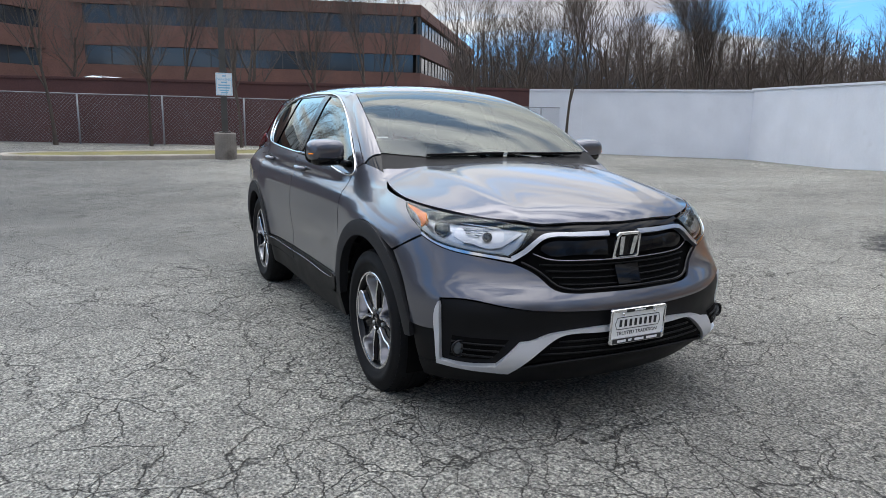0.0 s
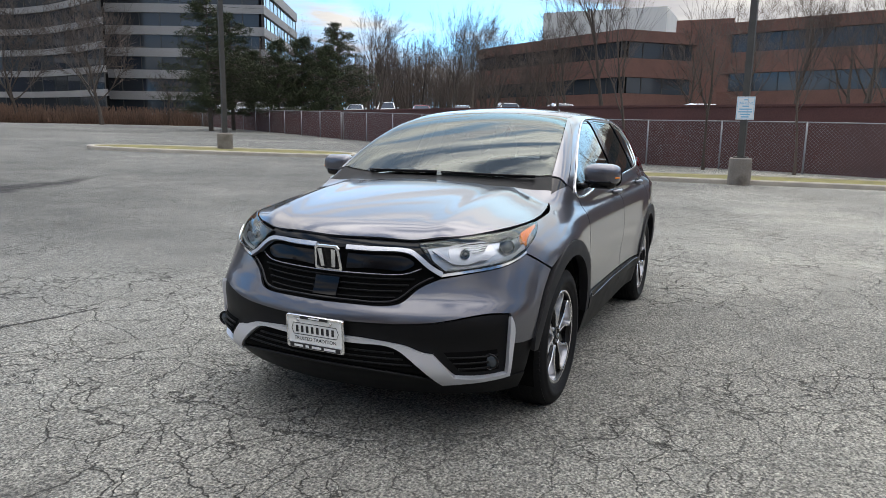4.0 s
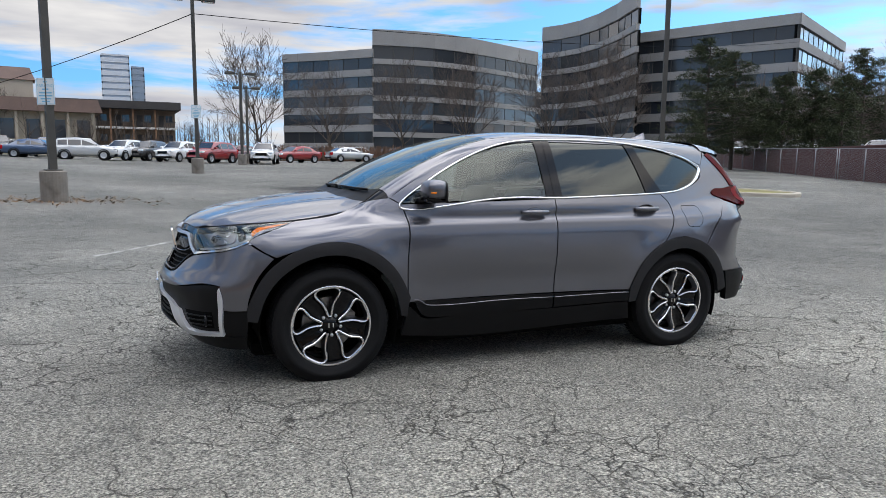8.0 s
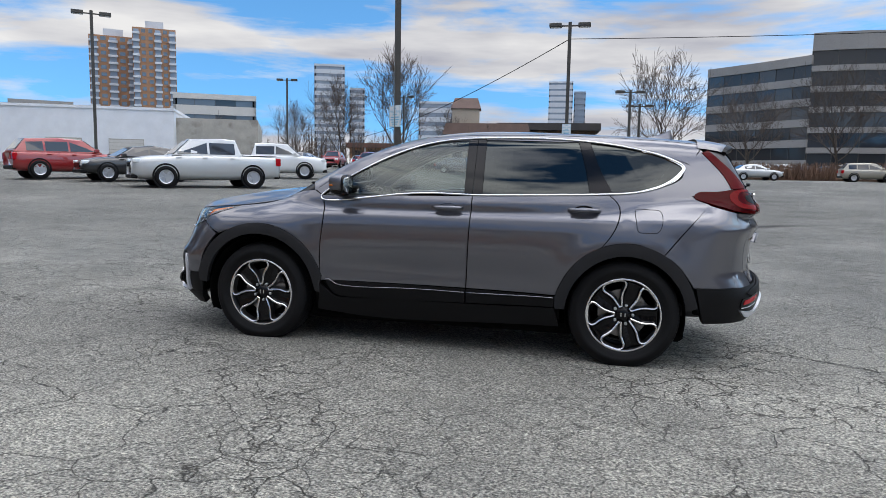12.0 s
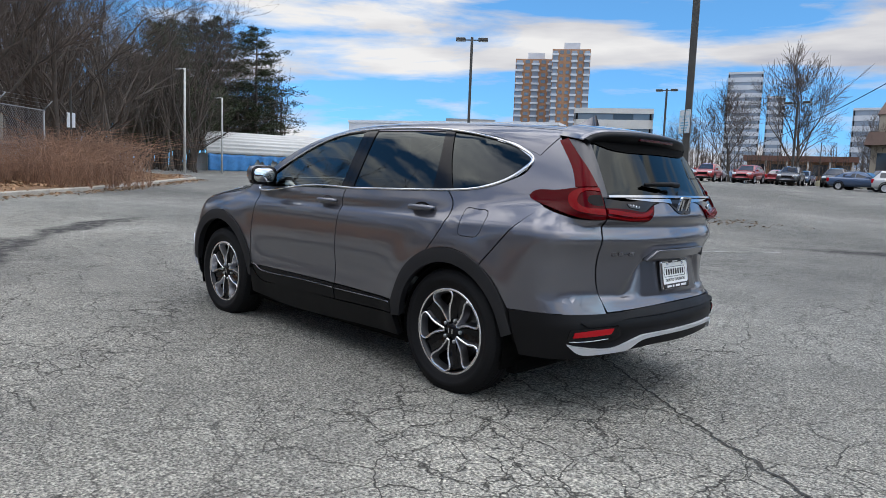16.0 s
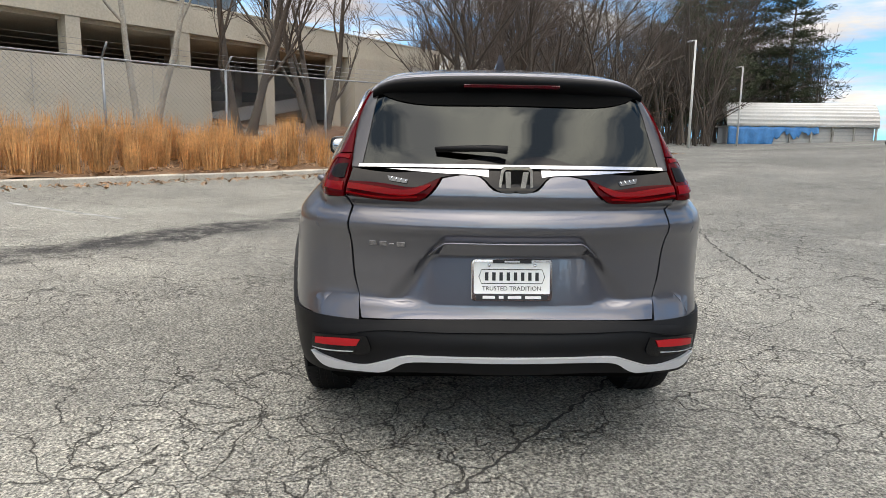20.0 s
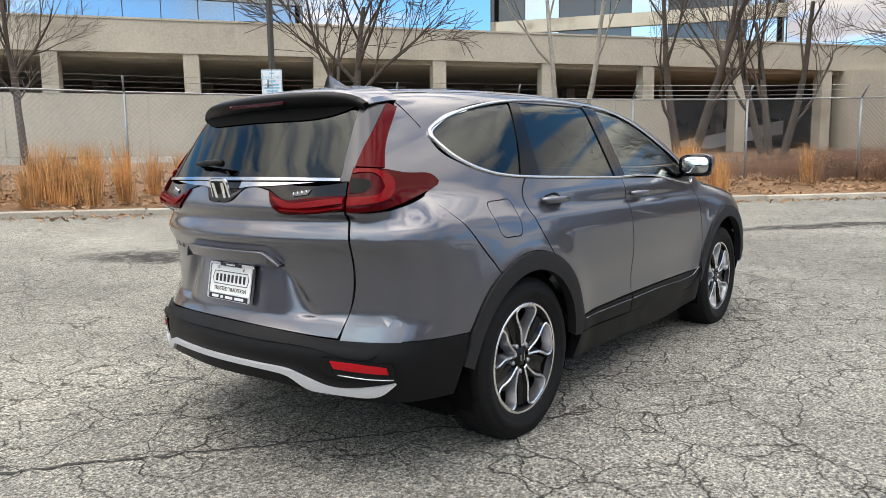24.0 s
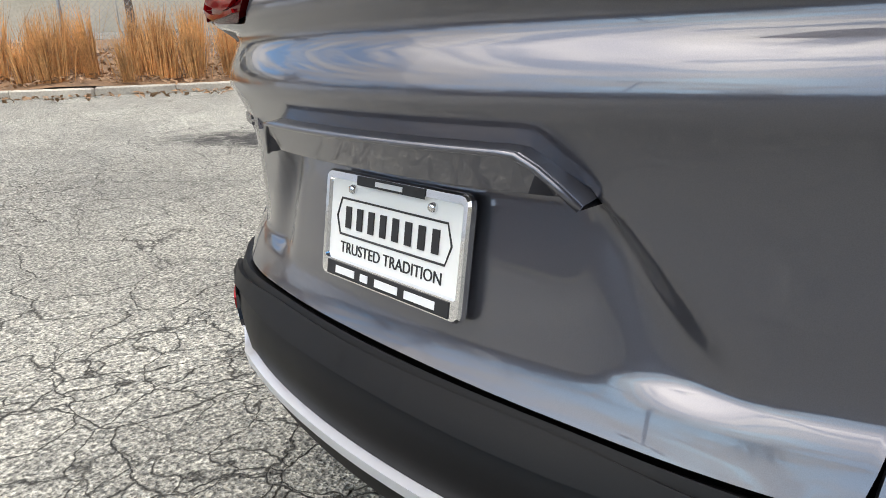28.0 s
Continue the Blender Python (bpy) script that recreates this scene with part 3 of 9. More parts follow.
# ---- walls, kerbs and fences ----
def kerb_run(line, step, name="kerb", h=0.13, w=0.17):
    k = thing(name, None, "weathered pale concrete kerb along the lot", "kerb", kind="structure")
    b = Build().box(0.006, step - 0.006, -w / 2, w / 2, -0.12, h, None, 0.022)
    me = None
    for x, y, a in along(line, step):
        x1, y1 = x + step * math.cos(radians(a)), y + step * math.sin(radians(a))
        if me is None:
            ob = b.done("kerb_stone", M["kerb"], k)
            me = ob.data
        else:
            ob = new("kerb_stone", me)
            ob.parent = k
        pitch = math.degrees(math.atan2(ground_z(x1, y1) - ground_z(x, y), step))
        ob.matrix_basis = pose(x, y, ground_z(x, y), 0, -pitch, a)
    return k


kerb_run(KERB, 1.2)

WALL = [(-20.2, 17.5), (-22.0, 11.0), (-27.0, -6.0), (-36.5, -24.5), (-62.0, -66.0), (-85.0, -104.0)]


def wall_run(name, line, h, mat, label, thick=0.3, cope=0.0, base=-0.6, top=None):
    w = thing(name, None, label, "wall", kind="structure")
    left, right = beside(line, thick / 2), beside(line, -thick / 2)
    for i in range(len(line) - 1):
        b = Build()
        q = [right[i], right[i + 1], left[i + 1], left[i]]
        z0 = [ground_z(*p) + base for p in q]
        z1 = [(top if top is not None else ground_z(*p)) + h for p in q]
        vs = [(p[0], p[1], z) for p, z in zip(q, z0)] + [(p[0], p[1], z) for p, z in zip(q, z1)]
        b.add(vs, [(3, 2, 1, 0), (4, 5, 6, 7), (0, 1, 5, 4), (1, 2, 6, 5), (2, 3, 7, 6), (3, 0, 4, 7)])
        b.done("wall_section", mat, w)
        if cope:
            c = Build()
            ql = beside(line, thick / 2 + cope)
            qr = beside(line, -thick / 2 - cope)
            q = [qr[i], qr[i + 1], ql[i + 1], ql[i]]
            zz = [(top if top is not None else ground_z(*p)) + h + 0.003 for p in q]
            vs = [(p[0], p[1], z) for p, z in zip(q, zz)] + [(p[0], p[1], z + 0.09) for p, z in zip(q, zz)]
            c.add(vs, [(3, 2, 1, 0), (4, 5, 6, 7), (0, 1, 5, 4), (1, 2, 6, 5), (2, 3, 7, 6), (3, 0, 4, 7)])
            c.done("coping", mat, w)
    return w


wall_run("wall_maroon", WALL, 2.4, M["maroon"], "dark maroon painted retaining wall", 0.3, 0.04, top=0.0)
WHITE = [(-21.0, 14.6), (-13.9, 20.0), (-6.4, 17.2)]


def block_wall(name, line, h, label):
    """A white painted wall of panels."""
    w = thing(name, None, label, "wall", kind="structure")
    for (x0, y0), (x1, y1) in zip(line, line[1:]):
        L = math.hypot(x1 - x0, y1 - y0)
        a = math.degrees(math.atan2(y1 - y0, x1 - x0))
        g0, g1 = ground_z(x0, y0), ground_z(x1, y1)
        base = min(g0, g1) - 0.2
        m = pose(x0, y0, base, 0, 0, a)
        core = Build().box(0, L, -0.12, 0.09, 0, h + 0.2, m)
        core.done("wall_core", M["white_wall"], w)
        # shallow joints where the painted panels meet
        for k in range(1, int(L / 2.4)):
            for y0, y1 in ((-0.124, -0.1195), (0.0895, 0.094)):
                Build().box(k * 2.4 - 0.012, k * 2.4 + 0.012, y0, y1, 0.1, h + 0.19, m).done("panel_joint", M["white_wall"], w)
        Build().box(-0.02, L + 0.02, -0.16, 0.13, h + 0.203, h + 0.27, m).done("coping", M["white_wall"], w)
    return w


block_wall("wall_white", WHITE, 2.55, "white painted concrete wall with a coping")


def mesh_fence(name, line, h, step, label, arms=True, cell=0.11, group=""):
    """A chain-link fence: posts, top rail, woven wire, and barbed wire on slanted arms."""
    f = thing(name, None, label, "fence", kind="structure")
    pts = along(line, step)
    tops = []
    for x, y, a in pts:
        z = ground_z(x, y) + fence_lift
        nx, ny = math.sin(radians(a)), -math.cos(radians(a))
        p = [(x, y, z - 0.2), (x, y, z + h)]
        b = Build().tube(p, 0.032, 8)
        b.done("post", M["steel"], f, smooth=True)
        if arms:
            Build().tube([(x, y, z + h), (x + nx * 0.28, y + ny * 0.28, z + h + 0.32)], 0.022, 6).done("barb_arm", M["steel"], f, smooth=True)
        tops.append((x, y, z, nx, ny))
    wires, rail = Build(), Build()
    for (x0, y0, z0, nx, ny), (x1, y1, z1, _, _) in zip(tops, tops[1:]):
        rail.tube([(x0, y0, z0 + h), (x1, y1, z1 + h)], 0.02, 6)
        if arms:
            for t in (0.3, 0.65, 1.0):
                rail.tube([(x0 + nx * 0.28 * t, y0 + ny * 0.28 * t, z0 + h + 0.32 * t), (x1 + nx * 0.28 * t, y1 + ny * 0.28 * t, z1 + h + 0.32 * t)], 0.005, 3, caps=False)
        L = math.hypot(x1 - x0, y1 - y0)
        n = int((L + h) / cell)
        for k in range(n):
            for sgn in (0, 1):
                s0 = k * cell - h
                a0, a1 = max(0.0, s0), min(L, s0 + h)
                if a1 <= a0:
                    continue
                za, zb = (a0 - s0), (a1 - s0)
                if sgn:
                    za, zb = h - za, h - zb
                p0 = (x0 + (x1 - x0) * a0 / L, y0 + (y1 - y0) * a0 / L, z0 + (z1 - z0) * a0 / L + za)
                p1 = (x0 + (x1 - x0) * a1 / L, y0 + (y1 - y0) * a1 / L, z0 + (z1 - z0) * a1 / L + zb)
                wires.tube([p0, p1], 0.0035, 3, caps=False)
    rail.done("top_rail", M["steel"], f)
    ob = wires.done("chain_link", M["steel"], f)
    ob["kind"] = "stuff"
    return f


fence_lift = 0.35
mesh_fence("fence_garage", beside(KERB[1:9], 2.7), 2.05, 3.05, "galvanised chain-link fence with barbed wire on arms")
fence_lift = 0.0
mesh_fence("fence_maroon", [(x + 1.0, y) for x, y in WALL[0:4]], 1.85, 3.0, "chain-link fence in front of the maroon wall", False, 0.13)
mesh_fence("fence_far", [(x + 1.0, y) for x, y in WALL[3:5]], 1.85, 3.5, "chain-link fence along the far maroon wall", False, 0.22)


# ---- lot lamps and signs ----
def text_on(s, size, mat, parent, m, name="lettering", extrude=0.001):
    c = bpy.data.curves.new(name, "FONT")
    c.body, c.size, c.align_x, c.align_y, c.extrude = s, size, "CENTER", "CENTER", extrude
    tmp = bpy.data.objects.new(name, c)
    scene.collection.objects.link(tmp)
    me = bpy.data.meshes.new_from_object(tmp.evaluated_get(bpy.context.evaluated_depsgraph_get()))
    bpy.data.objects.remove(tmp)
    me.materials.clear()
    me.materials.append(mat)
    ob = new(name, me)
    ob.parent = parent
    ob.matrix_basis = m
    return ob


def parking_sign(m, label):
    """A white sign with a blue heading and small blue lines; it faces its own -y."""
    s = thing("parking_sign", m, label, "sign", "parking signs")
    Build().box(-0.23, 0.23, -0.006, 0.0, -0.31, 0.31, None, 0.002).done("panel", M["sign_white"], s)
    b = Build()
    for x0, x1, z0, z1 in ((-0.215, 0.215, 0.285, 0.295), (-0.215, 0.215, -0.295, -0.285), (-0.215, -0.205, -0.285, 0.285), (0.205, 0.215, -0.285, 0.285)):
        b.box(x0, x1, -0.010, -0.0065, z0, z1)
    b.done("border", M["sign_blue"], s)
    text_on("PARKING", 0.105, M["sign_blue"], s, pose(0, -0.0075, 0.13, 90, 0, 0))
    for i, (w, z) in enumerate(((0.10, 0.225), (0.16, 0.05), (0.32, -0.03), (0.34, -0.10), (0.26, -0.17), (0.20, -0.235))):
        Build().box(-w / 2, w / 2, -0.0095, -0.0065, z - 0.018, z + 0.018).done("text_line", M["sign_blue"], s)
    return s


def lot_lamp(x, y, h, heads=2, turn=0.0, sign=None, base_h=0.75, rad=0.085, name="street_lamp"):
    label = "dark square steel lamp with %s on a concrete base" % ("twin shoebox heads" if heads == 2 else "one shoebox head")
    L = thing(name, on_ground(x, y, turn), label, "street lamp", "lot lamps")
    Build().lathe([(0.0, -0.3), (0.30, -0.3), (0.30, base_h - 0.03), (0.27, base_h), (0.0, base_h)], 24).done("concrete_base", M["lamp_base"], L)
    Build().box(-0.17, 0.17, -0.17, 0.17, base_h + 0.001, base_h + 0.03, None, 0.006).done("base_plate", M["pole"], L)
    Build().box(-rad, rad, -rad, rad, base_h + 0.03, h, None, 0.012).done("pole", M["pole"], L)
    for sx in ((-1, 1) if heads == 2 else (1,)):
        Build().box(min(sx * rad, sx * 0.5), max(sx * rad, sx * 0.5), -0.03, 0.03, h - 0.22, h - 0.15).done("arm", M["pole"], L)
        hd = Build().box(min(sx * 0.42, sx * 1.05), max(sx * 0.42, sx * 1.05), -0.2, 0.2, h - 0.26, h - 0.05, None, 0.03).done("head", M["pole"], L)
        Build().box(min(sx * 0.48, sx * 0.99), max(sx * 0.48, sx * 0.99), -0.15, 0.15, h - 0.272, h - 0.262).done("lens", M["sign_white"], hd)
    if sign:
        z, face = sign
        parking_sign(pose(x, y, ground_z(x, y), 0, 0, face) @ pose(0, -rad - 0.012, z), "white and blue parking notice fixed to a lamp pole")
    return L


lot_lamp(4.57, -14.2, 9.4, 2, 20, (2.62, 152))
lot_lamp(0.3, -31.5, 8.5, 2, 0, (3.0, 180))
lot_lamp(27.8, -30.6, 9.2, 2, 40)
lot_lamp(-16.6, -17.6, 9.0, 2, 60)
lot_lamp(-16.2, 1.2, 9.0, 2, 80, (2.1, 95))
lot_lamp(-3.6, -47.0, 6.6, 2, 10)
lot_lamp(-4.6, -52.0, 6.0, 2, 0)
lot_lamp(30.0, -62.0, 9.0, 2, 15)
lot_lamp(17.5, -62.0, 7.4, 2, 0)


def sign_post(x, y, h, face, z):
    p = thing("sign_post", on_ground(x, y, 0, 0.2), "square brown wooden post with a parking notice", "post")
    Build().box(-0.05, 0.05, -0.05, 0.05, -0.3, h, None, 0.008).done("post", M["pole"], p)
    parking_sign(pose(x, y, ground_z(x, y) + 0.2, 0, 0, face) @ pose(0, -0.06, z), "white and blue parking notice on a post by the garage fence")


sign_post(6.2, 10.8, 5.6, -45, 2.46)


def white_lamp(x, y, h, turn):
    L = thing("street_lamp", on_ground(x, y, turn), "slim white steel lamp with one curved arm at the wood", "street lamp", "slim lamps")
    Build().tube([(0, 0, -0.2), (0, 0, h)], [0.12, 0.075], 10).done("pole", M["pale"], L, smooth=True)
    Build().tube([(0, 0, h - 0.1), (0.4, 0, h + 0.02), (1.0, 0, h + 0.04)], 0.05, 8).done("arm", M["pale"], L, smooth=True)
    Build().box(0.85, 1.5, -0.13, 0.13, h - 0.02, h + 0.08, None, 0.03).done("head", M["steel"], L)


white_lamp(52.4, -22.4, 8.7, 0)
white_lamp(66.7, -33.2, 8.1, 0)


# islands with kerbs
def island(cx, cy, lx, ly, rot, n=40, lampish=""):
    m = pose(cx, cy, 0, 0, 0, rot)
    ring = []
    for i in range(n):
        t = 2 * math.pi * i / n
        c, s = math.cos(t), math.sin(t)
        ring.append((lx * abs(c) ** 0.7 * (1 if c > 0 else -1), ly * abs(s) ** 0.7 * (1 if s > 0 else -1)))
    I = thing("island", None, "raised traffic island with a concrete kerb and dry lawn", "traffic island", kind="structure")
    b, g = Build(), Build()
    def ringz(k, z):
        out = []
        for x, y in ring:
            p = m @ Vector((x * (1 - k / lx), y * (1 - k / ly), 0))
            out.append((p.x, p.y, ground_z(p.x, p.y) + z))
        return out
    rows = [ringz(0, -0.1), ringz(0, 0.11), ringz(0.03, 0.14), ringz(0.16, 0.14), ringz(0.18, 0.10)]
    vs = [p for r in rows for p in r]
    fs = [(k * n + i, k * n + (i + 1) % n, (k + 1) * n + (i + 1) % n, (k + 1) * n + i) for k in range(4) for i in range(n)]
    b.add(vs, fs).done("kerb", M["kerb"], I)
    gv, gf = [], []
    for k in range(7):
        gv += ringz(0.17 + (min(lx, ly) - 0.18) * k / 6, 0.11 + 0.05 * math.sin(k / 6 * 1.5))
    gf = [(k * n + i, k * n + (i + 1) % n, (k + 1) * n + (i + 1) % n, (k + 1) * n + i) for k in range(6) for i in range(n)]
    gf.append(tuple(range(6 * n, 7 * n)))
    g.add(gv, gf).done("lawn", M["lawn"], I)
    return I


island(-16.6, -17.6, 1.6, 5.2, 28)
island(-17.8, 3.0, 1.3, 7.5, 8)


# ---- buildings ----
def polar(az, d, cx=0.0, cy=0.0):
    return cx + d * math.cos(radians(az)), cy + d * math.sin(radians(az))


def facade_run(B, p0, p1, z0, storeys, sh, band, mat_wall, mat_pane, bay=3.0, depth=0.35, top=1.2, thick=0.6, pane_proud=False):
    """One straight face of a building: a band of wall and a ribbon of single panes for each storey."""
    (x1, y1), (x0, y0) = p0, p1      # the outside lies on the right of the way from p0 to p1
    L = math.hypot(x1 - x0, y1 - y0)
    a = math.degrees(math.atan2(y1 - y0, x1 - x0))
    m = pose(x0, y0, z0, 0, 0, a)
    n = max(1, int(L / bay))
    w = L / n
    pane_me = {}
    for s in range(storeys):
        zb = s * sh
        Build().box(0, L, -thick, 0, zb, zb + band, m).done("spandrel", mat_wall, B)
        # a black box stands in for the unlit rooms behind the panes
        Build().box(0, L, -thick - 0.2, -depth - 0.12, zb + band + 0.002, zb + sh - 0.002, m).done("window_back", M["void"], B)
        for k in range(n):
            mt = mat_pane[(k * 7 + s * 3) % len(mat_pane)] if isinstance(mat_pane, list) else mat_pane
            if mt.name not in pane_me:
                ob = Build().box(0.05, w - 0.05, -0.04, 0, 0.03, sh - band - 0.03).done("window_pane", mt, B)
                pane_me[mt.name] = ob.data
            else:
                ob = new("window_pane", pane_me[mt.name])
                ob.parent = B
            ob.matrix_basis = m @ pose(k * w, -depth, zb + band)
        b = Build()
        for k in range(n + 1):
            b.box(k * w - 0.05, k * w + 0.05, -depth - 0.1, -depth + 0.06, zb + band, zb + sh, m)
        b.done("mullions", M["pole"], B)["kind"] = "stuff"
    Build().box(0, L, -thick, 0.06, storeys * sh, storeys * sh + top, m).done("parapet", mat_wall, B)
    return B


def block_building(name, corners, z0, storeys, sh, band, wall, panes, label, bay=3.0, depth=0.35, top=1.2, roof_mat=None, faces=None):
    """A building of straight faces round its corners (anticlockwise seen from above puts outside on the right)."""
    B = thing(name, None, label, "building")
    n = len(corners)
    for i in (range(n) if faces is None else faces):
        facade_run(B, corners[i], corners[(i + 1) % n], z0, storeys, sh, band, wall, panes, bay, depth, top)
    zt = z0 + storeys * sh + top - 0.3
    link_mesh("roof", [(x, y, zt) for x, y in corners], [tuple(range(n))], roof_mat or M["concrete"], B)
    return B


# red-brick offices behind the maroon wall; their faces look towards +x
RB = [M["ribbon"], M["office_glass"], M["ribbon"], M["pane_mid"], M["pane_dark"], M["ribbon"], M["office_glass"]]
block_building("office_building", [(-80, -5), (-68.5, 31), (-114.5, 63), (-126, 20)], -0.6, 3, 4.15, 2.2, M["brick"], RB,
               "red brick office building with ribbon windows", 2.4, faces=(0, 1))
block_building("office_building", [(-88, -36), (-85, -32.5), (-73, -13), (-80.5, -5.2), (-110, -10)], -0.4, 3, 3.75, 2.0, M["brick"], RB,
               "three-storey red brick office wing with ribbon windows", 2.4, faces=(0, 1, 2))
Build().box(-88, -79.6, -8.5, -2.5, -0.6, 13.6).done("stairwell_block", M["brick"])
tagged(bpy.data.objects["stairwell_block"], "windowless red brick stairwell between the office wings", "building")
Build().box(-140, -112, -34, -14, 0, 20.5).done("stair_tower", M["pale"])
tagged(bpy.data.objects["stair_tower"], "pale concrete lift tower above the brick offices", "building")


# grey office blocks with curved fronts beyond the lot
def curved_office(name, pts, z0, storeys, sh, label, band=1.35, top=1.6):
    B = thing(name, None, label, "building")
    panes = [M["office_glass"], M["pane_mid"], M["office_glass"], M["pane_dark"], M["office_glass"]]
    for p0, p1 in zip(pts, pts[1:]):
        facade_run(B, p0, p1, z0, storeys, sh, band, M["office_stone"], panes, 3.2, 0.3, top)
    return B


def office_pts(az0, az1, d0, d1, bulge, n, cx=2.3, cy=5.0):
    """A curved front seen from the lot between two bearings."""
    out = []
    for i in range(n + 1):
        t = i / n
        x, y = polar(az0 + (az1 - az0) * t, d0 + (d1 - d0) * t - bulge * math.sin(math.pi * t), cx, cy)
        out.append((x, y))
    return out


curved_office("office_building", office_pts(260.3, 253.2, 150, 138, 0, 2), 3.4, 5, 3.55, "grey stone and dark glass office block with ribbon windows")
curved_office("office_building", office_pts(253.2, 239.9, 138, 165, 8, 8), 2.4, 6, 3.5, "curved grey glass office front with a tall parapet", 1.0, 3.0)
curved_office("office_building", office_pts(239.6, 232.4, 150, 120, -6, 5), 1.8, 7, 3.5, "concave grey glass office front beside trees", 1.0, 2.8)
curved_office("office_building", office_pts(232.4, 221.0, 128, 118, 0, 1) + office_pts(220.9, 218.0, 118, 150, 0, 1), 1.6, 6, 3.4, "grey office wing with long window bands")


curved_office("office_building", office_pts(240.8, 238.6, 172, 172, 0, 1), 2.4, 4, 3.5, "lower grey office link between the glass fronts")


# garage
def garage():
    G = thing("parking_garage", None, "tan concrete parking garage with open decks", "building")
    d = Vector((0.81, -0.586, 0)).normalized()
    o = Vector((3.8, 26.7, 0)) - d * 22
    a = math.degrees(math.atan2(d.y, d.x))
    m = pose(o.x, o.y, 0, 0, 0, a)
    L = 84.0
    # local: x along the front, +y away from the lot
    Build().box(0, 51.2, 0.0, 0.35, 0.3, 3.95, m, 0.0).done("lower_wall", M["concrete_tan"], G)
    Build().box(51.203, 60.5, 0.0, 0.35, 0.3, 1.55, m).done("low_wall", M["concrete"], G)
    Build().box(60.5, 65.5, -0.5, 0.6, 0.3, 5.448, m).done("stair_block", M["concrete_tan"], G)
    Build().box(65.503, L, 0.0, 0.35, 0.3, 2.65, m).done("sunken_wall", M["concrete"], G)
    Build().box(65.503, L, -0.04, 0.34, 3.6, 5.446, m).done("deep_parapet", M["concrete"], G)
    # the pale sides of the inner ramp
    ramp = [(52.0, 3.5, 1.2), (60.2, 3.5, 2.6), (60.2, 3.5, 3.3), (52.0, 3.5, 1.9)]
    vs = [tuple(m @ Vector(v)) for v in ramp] + [tuple(m @ Vector((x, y + 0.25, z))) for x, y, z in ramp]
    Build().add(vs, [(0, 1, 2, 3), (7, 6, 5, 4), (0, 4, 5, 1), (1, 5, 6, 2), (2, 6, 7, 3), (3, 7, 4, 0)]).done("ramp_wall", M["pale"], G)
    Build().box(0, L, -0.06, 0.30, 5.45, 6.62, m).done("parapet", M["concrete_tan"], G)
    Build().box(0, L, -0.10, 0.33, 6.623, 6.70, m).done("coping", M["concrete_tan"], G)
    Build().box(0, L, 0.32, 34, 5.30, 5.75, m).done("deck", M["concrete_tan"], G)
    Build().box(0, 51.2, 0.36, 34, 2.60, 2.95, m).done("lower_deck", M["concrete"], G)
    Build().box(0, L, 33.6, 34, 0.3, 5.3, m).done("back_wall", M["concrete"], G)
    Build().box(-0.4, 0, 0, 34, 0.3, 6.7, m).done("side_wall", M["concrete_tan"], G)
    Build().box(L, L + 0.4, 0, 34, 0.3, 6.7, m).done("side_wall", M["concrete_tan"], G)
    k = 0
    s = 1.6
    while s < L:
        if 60 < s < 66:
            s += 4.83
            continue
        Build().box(s - 0.28, s + 0.28, -0.02, 0.55, 3.953 if s < 51 else (1.553 if s < 60 else 2.653), 5.448 if s < 60 else 3.598, m).done("column", M["concrete_tan"], G)
        Build().box(s - 0.25, s + 0.25, 8.0, 8.6, 2.953 if s < 51 else 0.5, 5.298, m).done("inner_column", M["concrete"], G)
        s += 4.83
    # joints in the lower wall
    for i in range(1, 11):
        Build().box(i * 4.83 - 0.02, i * 4.83 + 0.02, -0.012, -0.002, 0.35, 3.9, m).done("wall_joint", M["concrete"], G)
    return G


garage()


# ---- the parked sport utility vehicle: its skin is one smooth surface from which the panels are cut ----
def curve(*pts):
    """A smooth curve through points (a natural cubic spline), straight beyond its ends."""
    xs, ys = np.array([p[0] for p in pts], float), np.array([p[1] for p in pts], float)
    if xs[0] > xs[-1]:
        xs, ys = xs[::-1], ys[::-1]
    n, h = len(xs), np.diff(xs)
    A, b = np.eye(n), np.zeros(n)
    for i in range(1, n - 1):
        A[i, i - 1], A[i, i], A[i, i + 1] = h[i - 1], 2 * (h[i - 1] + h[i]), h[i]
        b[i] = 6 * ((ys[i + 1] - ys[i]) / h[i] - (ys[i] - ys[i - 1]) / h[i - 1])
    K = np.linalg.solve(A, b)

    def f(x):
        x = np.asarray(x, float)
        q = np.clip(x, xs[0], xs[-1])
        i = np.clip(np.searchsorted(xs, q) - 1, 0, n - 2)
        a, c, H = xs[i + 1] - q, q - xs[i], h[i]
        y = K[i] * a ** 3 / 6 / H + K[i + 1] * c ** 3 / 6 / H + (ys[i] / H - K[i] * H / 6) * a + (ys[i + 1] / H - K[i + 1] * H / 6) * c
        s0 = (ys[1] - ys[0]) / h[0] - K[1] * h[0] / 6
        s1 = (ys[-1] - ys[-2]) / h[-1] + K[-2] * h[-1] / 6
        return y + np.where(x < xs[0], (x - xs[0]) * s0, 0) + np.where(x > xs[-1], (x - xs[-1]) * s1, 0)
    return f


def smax(a, b, k):
    h = np.clip(0.5 + 0.5 * (a - b) / k, 0, 1)
    return b * (1 - h) + a * h + k * h * (1 - h)


def smin(a, b, k):
    return -smax(-a, -b, k)


def bell(t, w):
    return np.exp(-(t / w) ** 2)


def step01(t, w):
    return 1 / (1 + np.exp(-np.clip(t / w, -30, 30)))


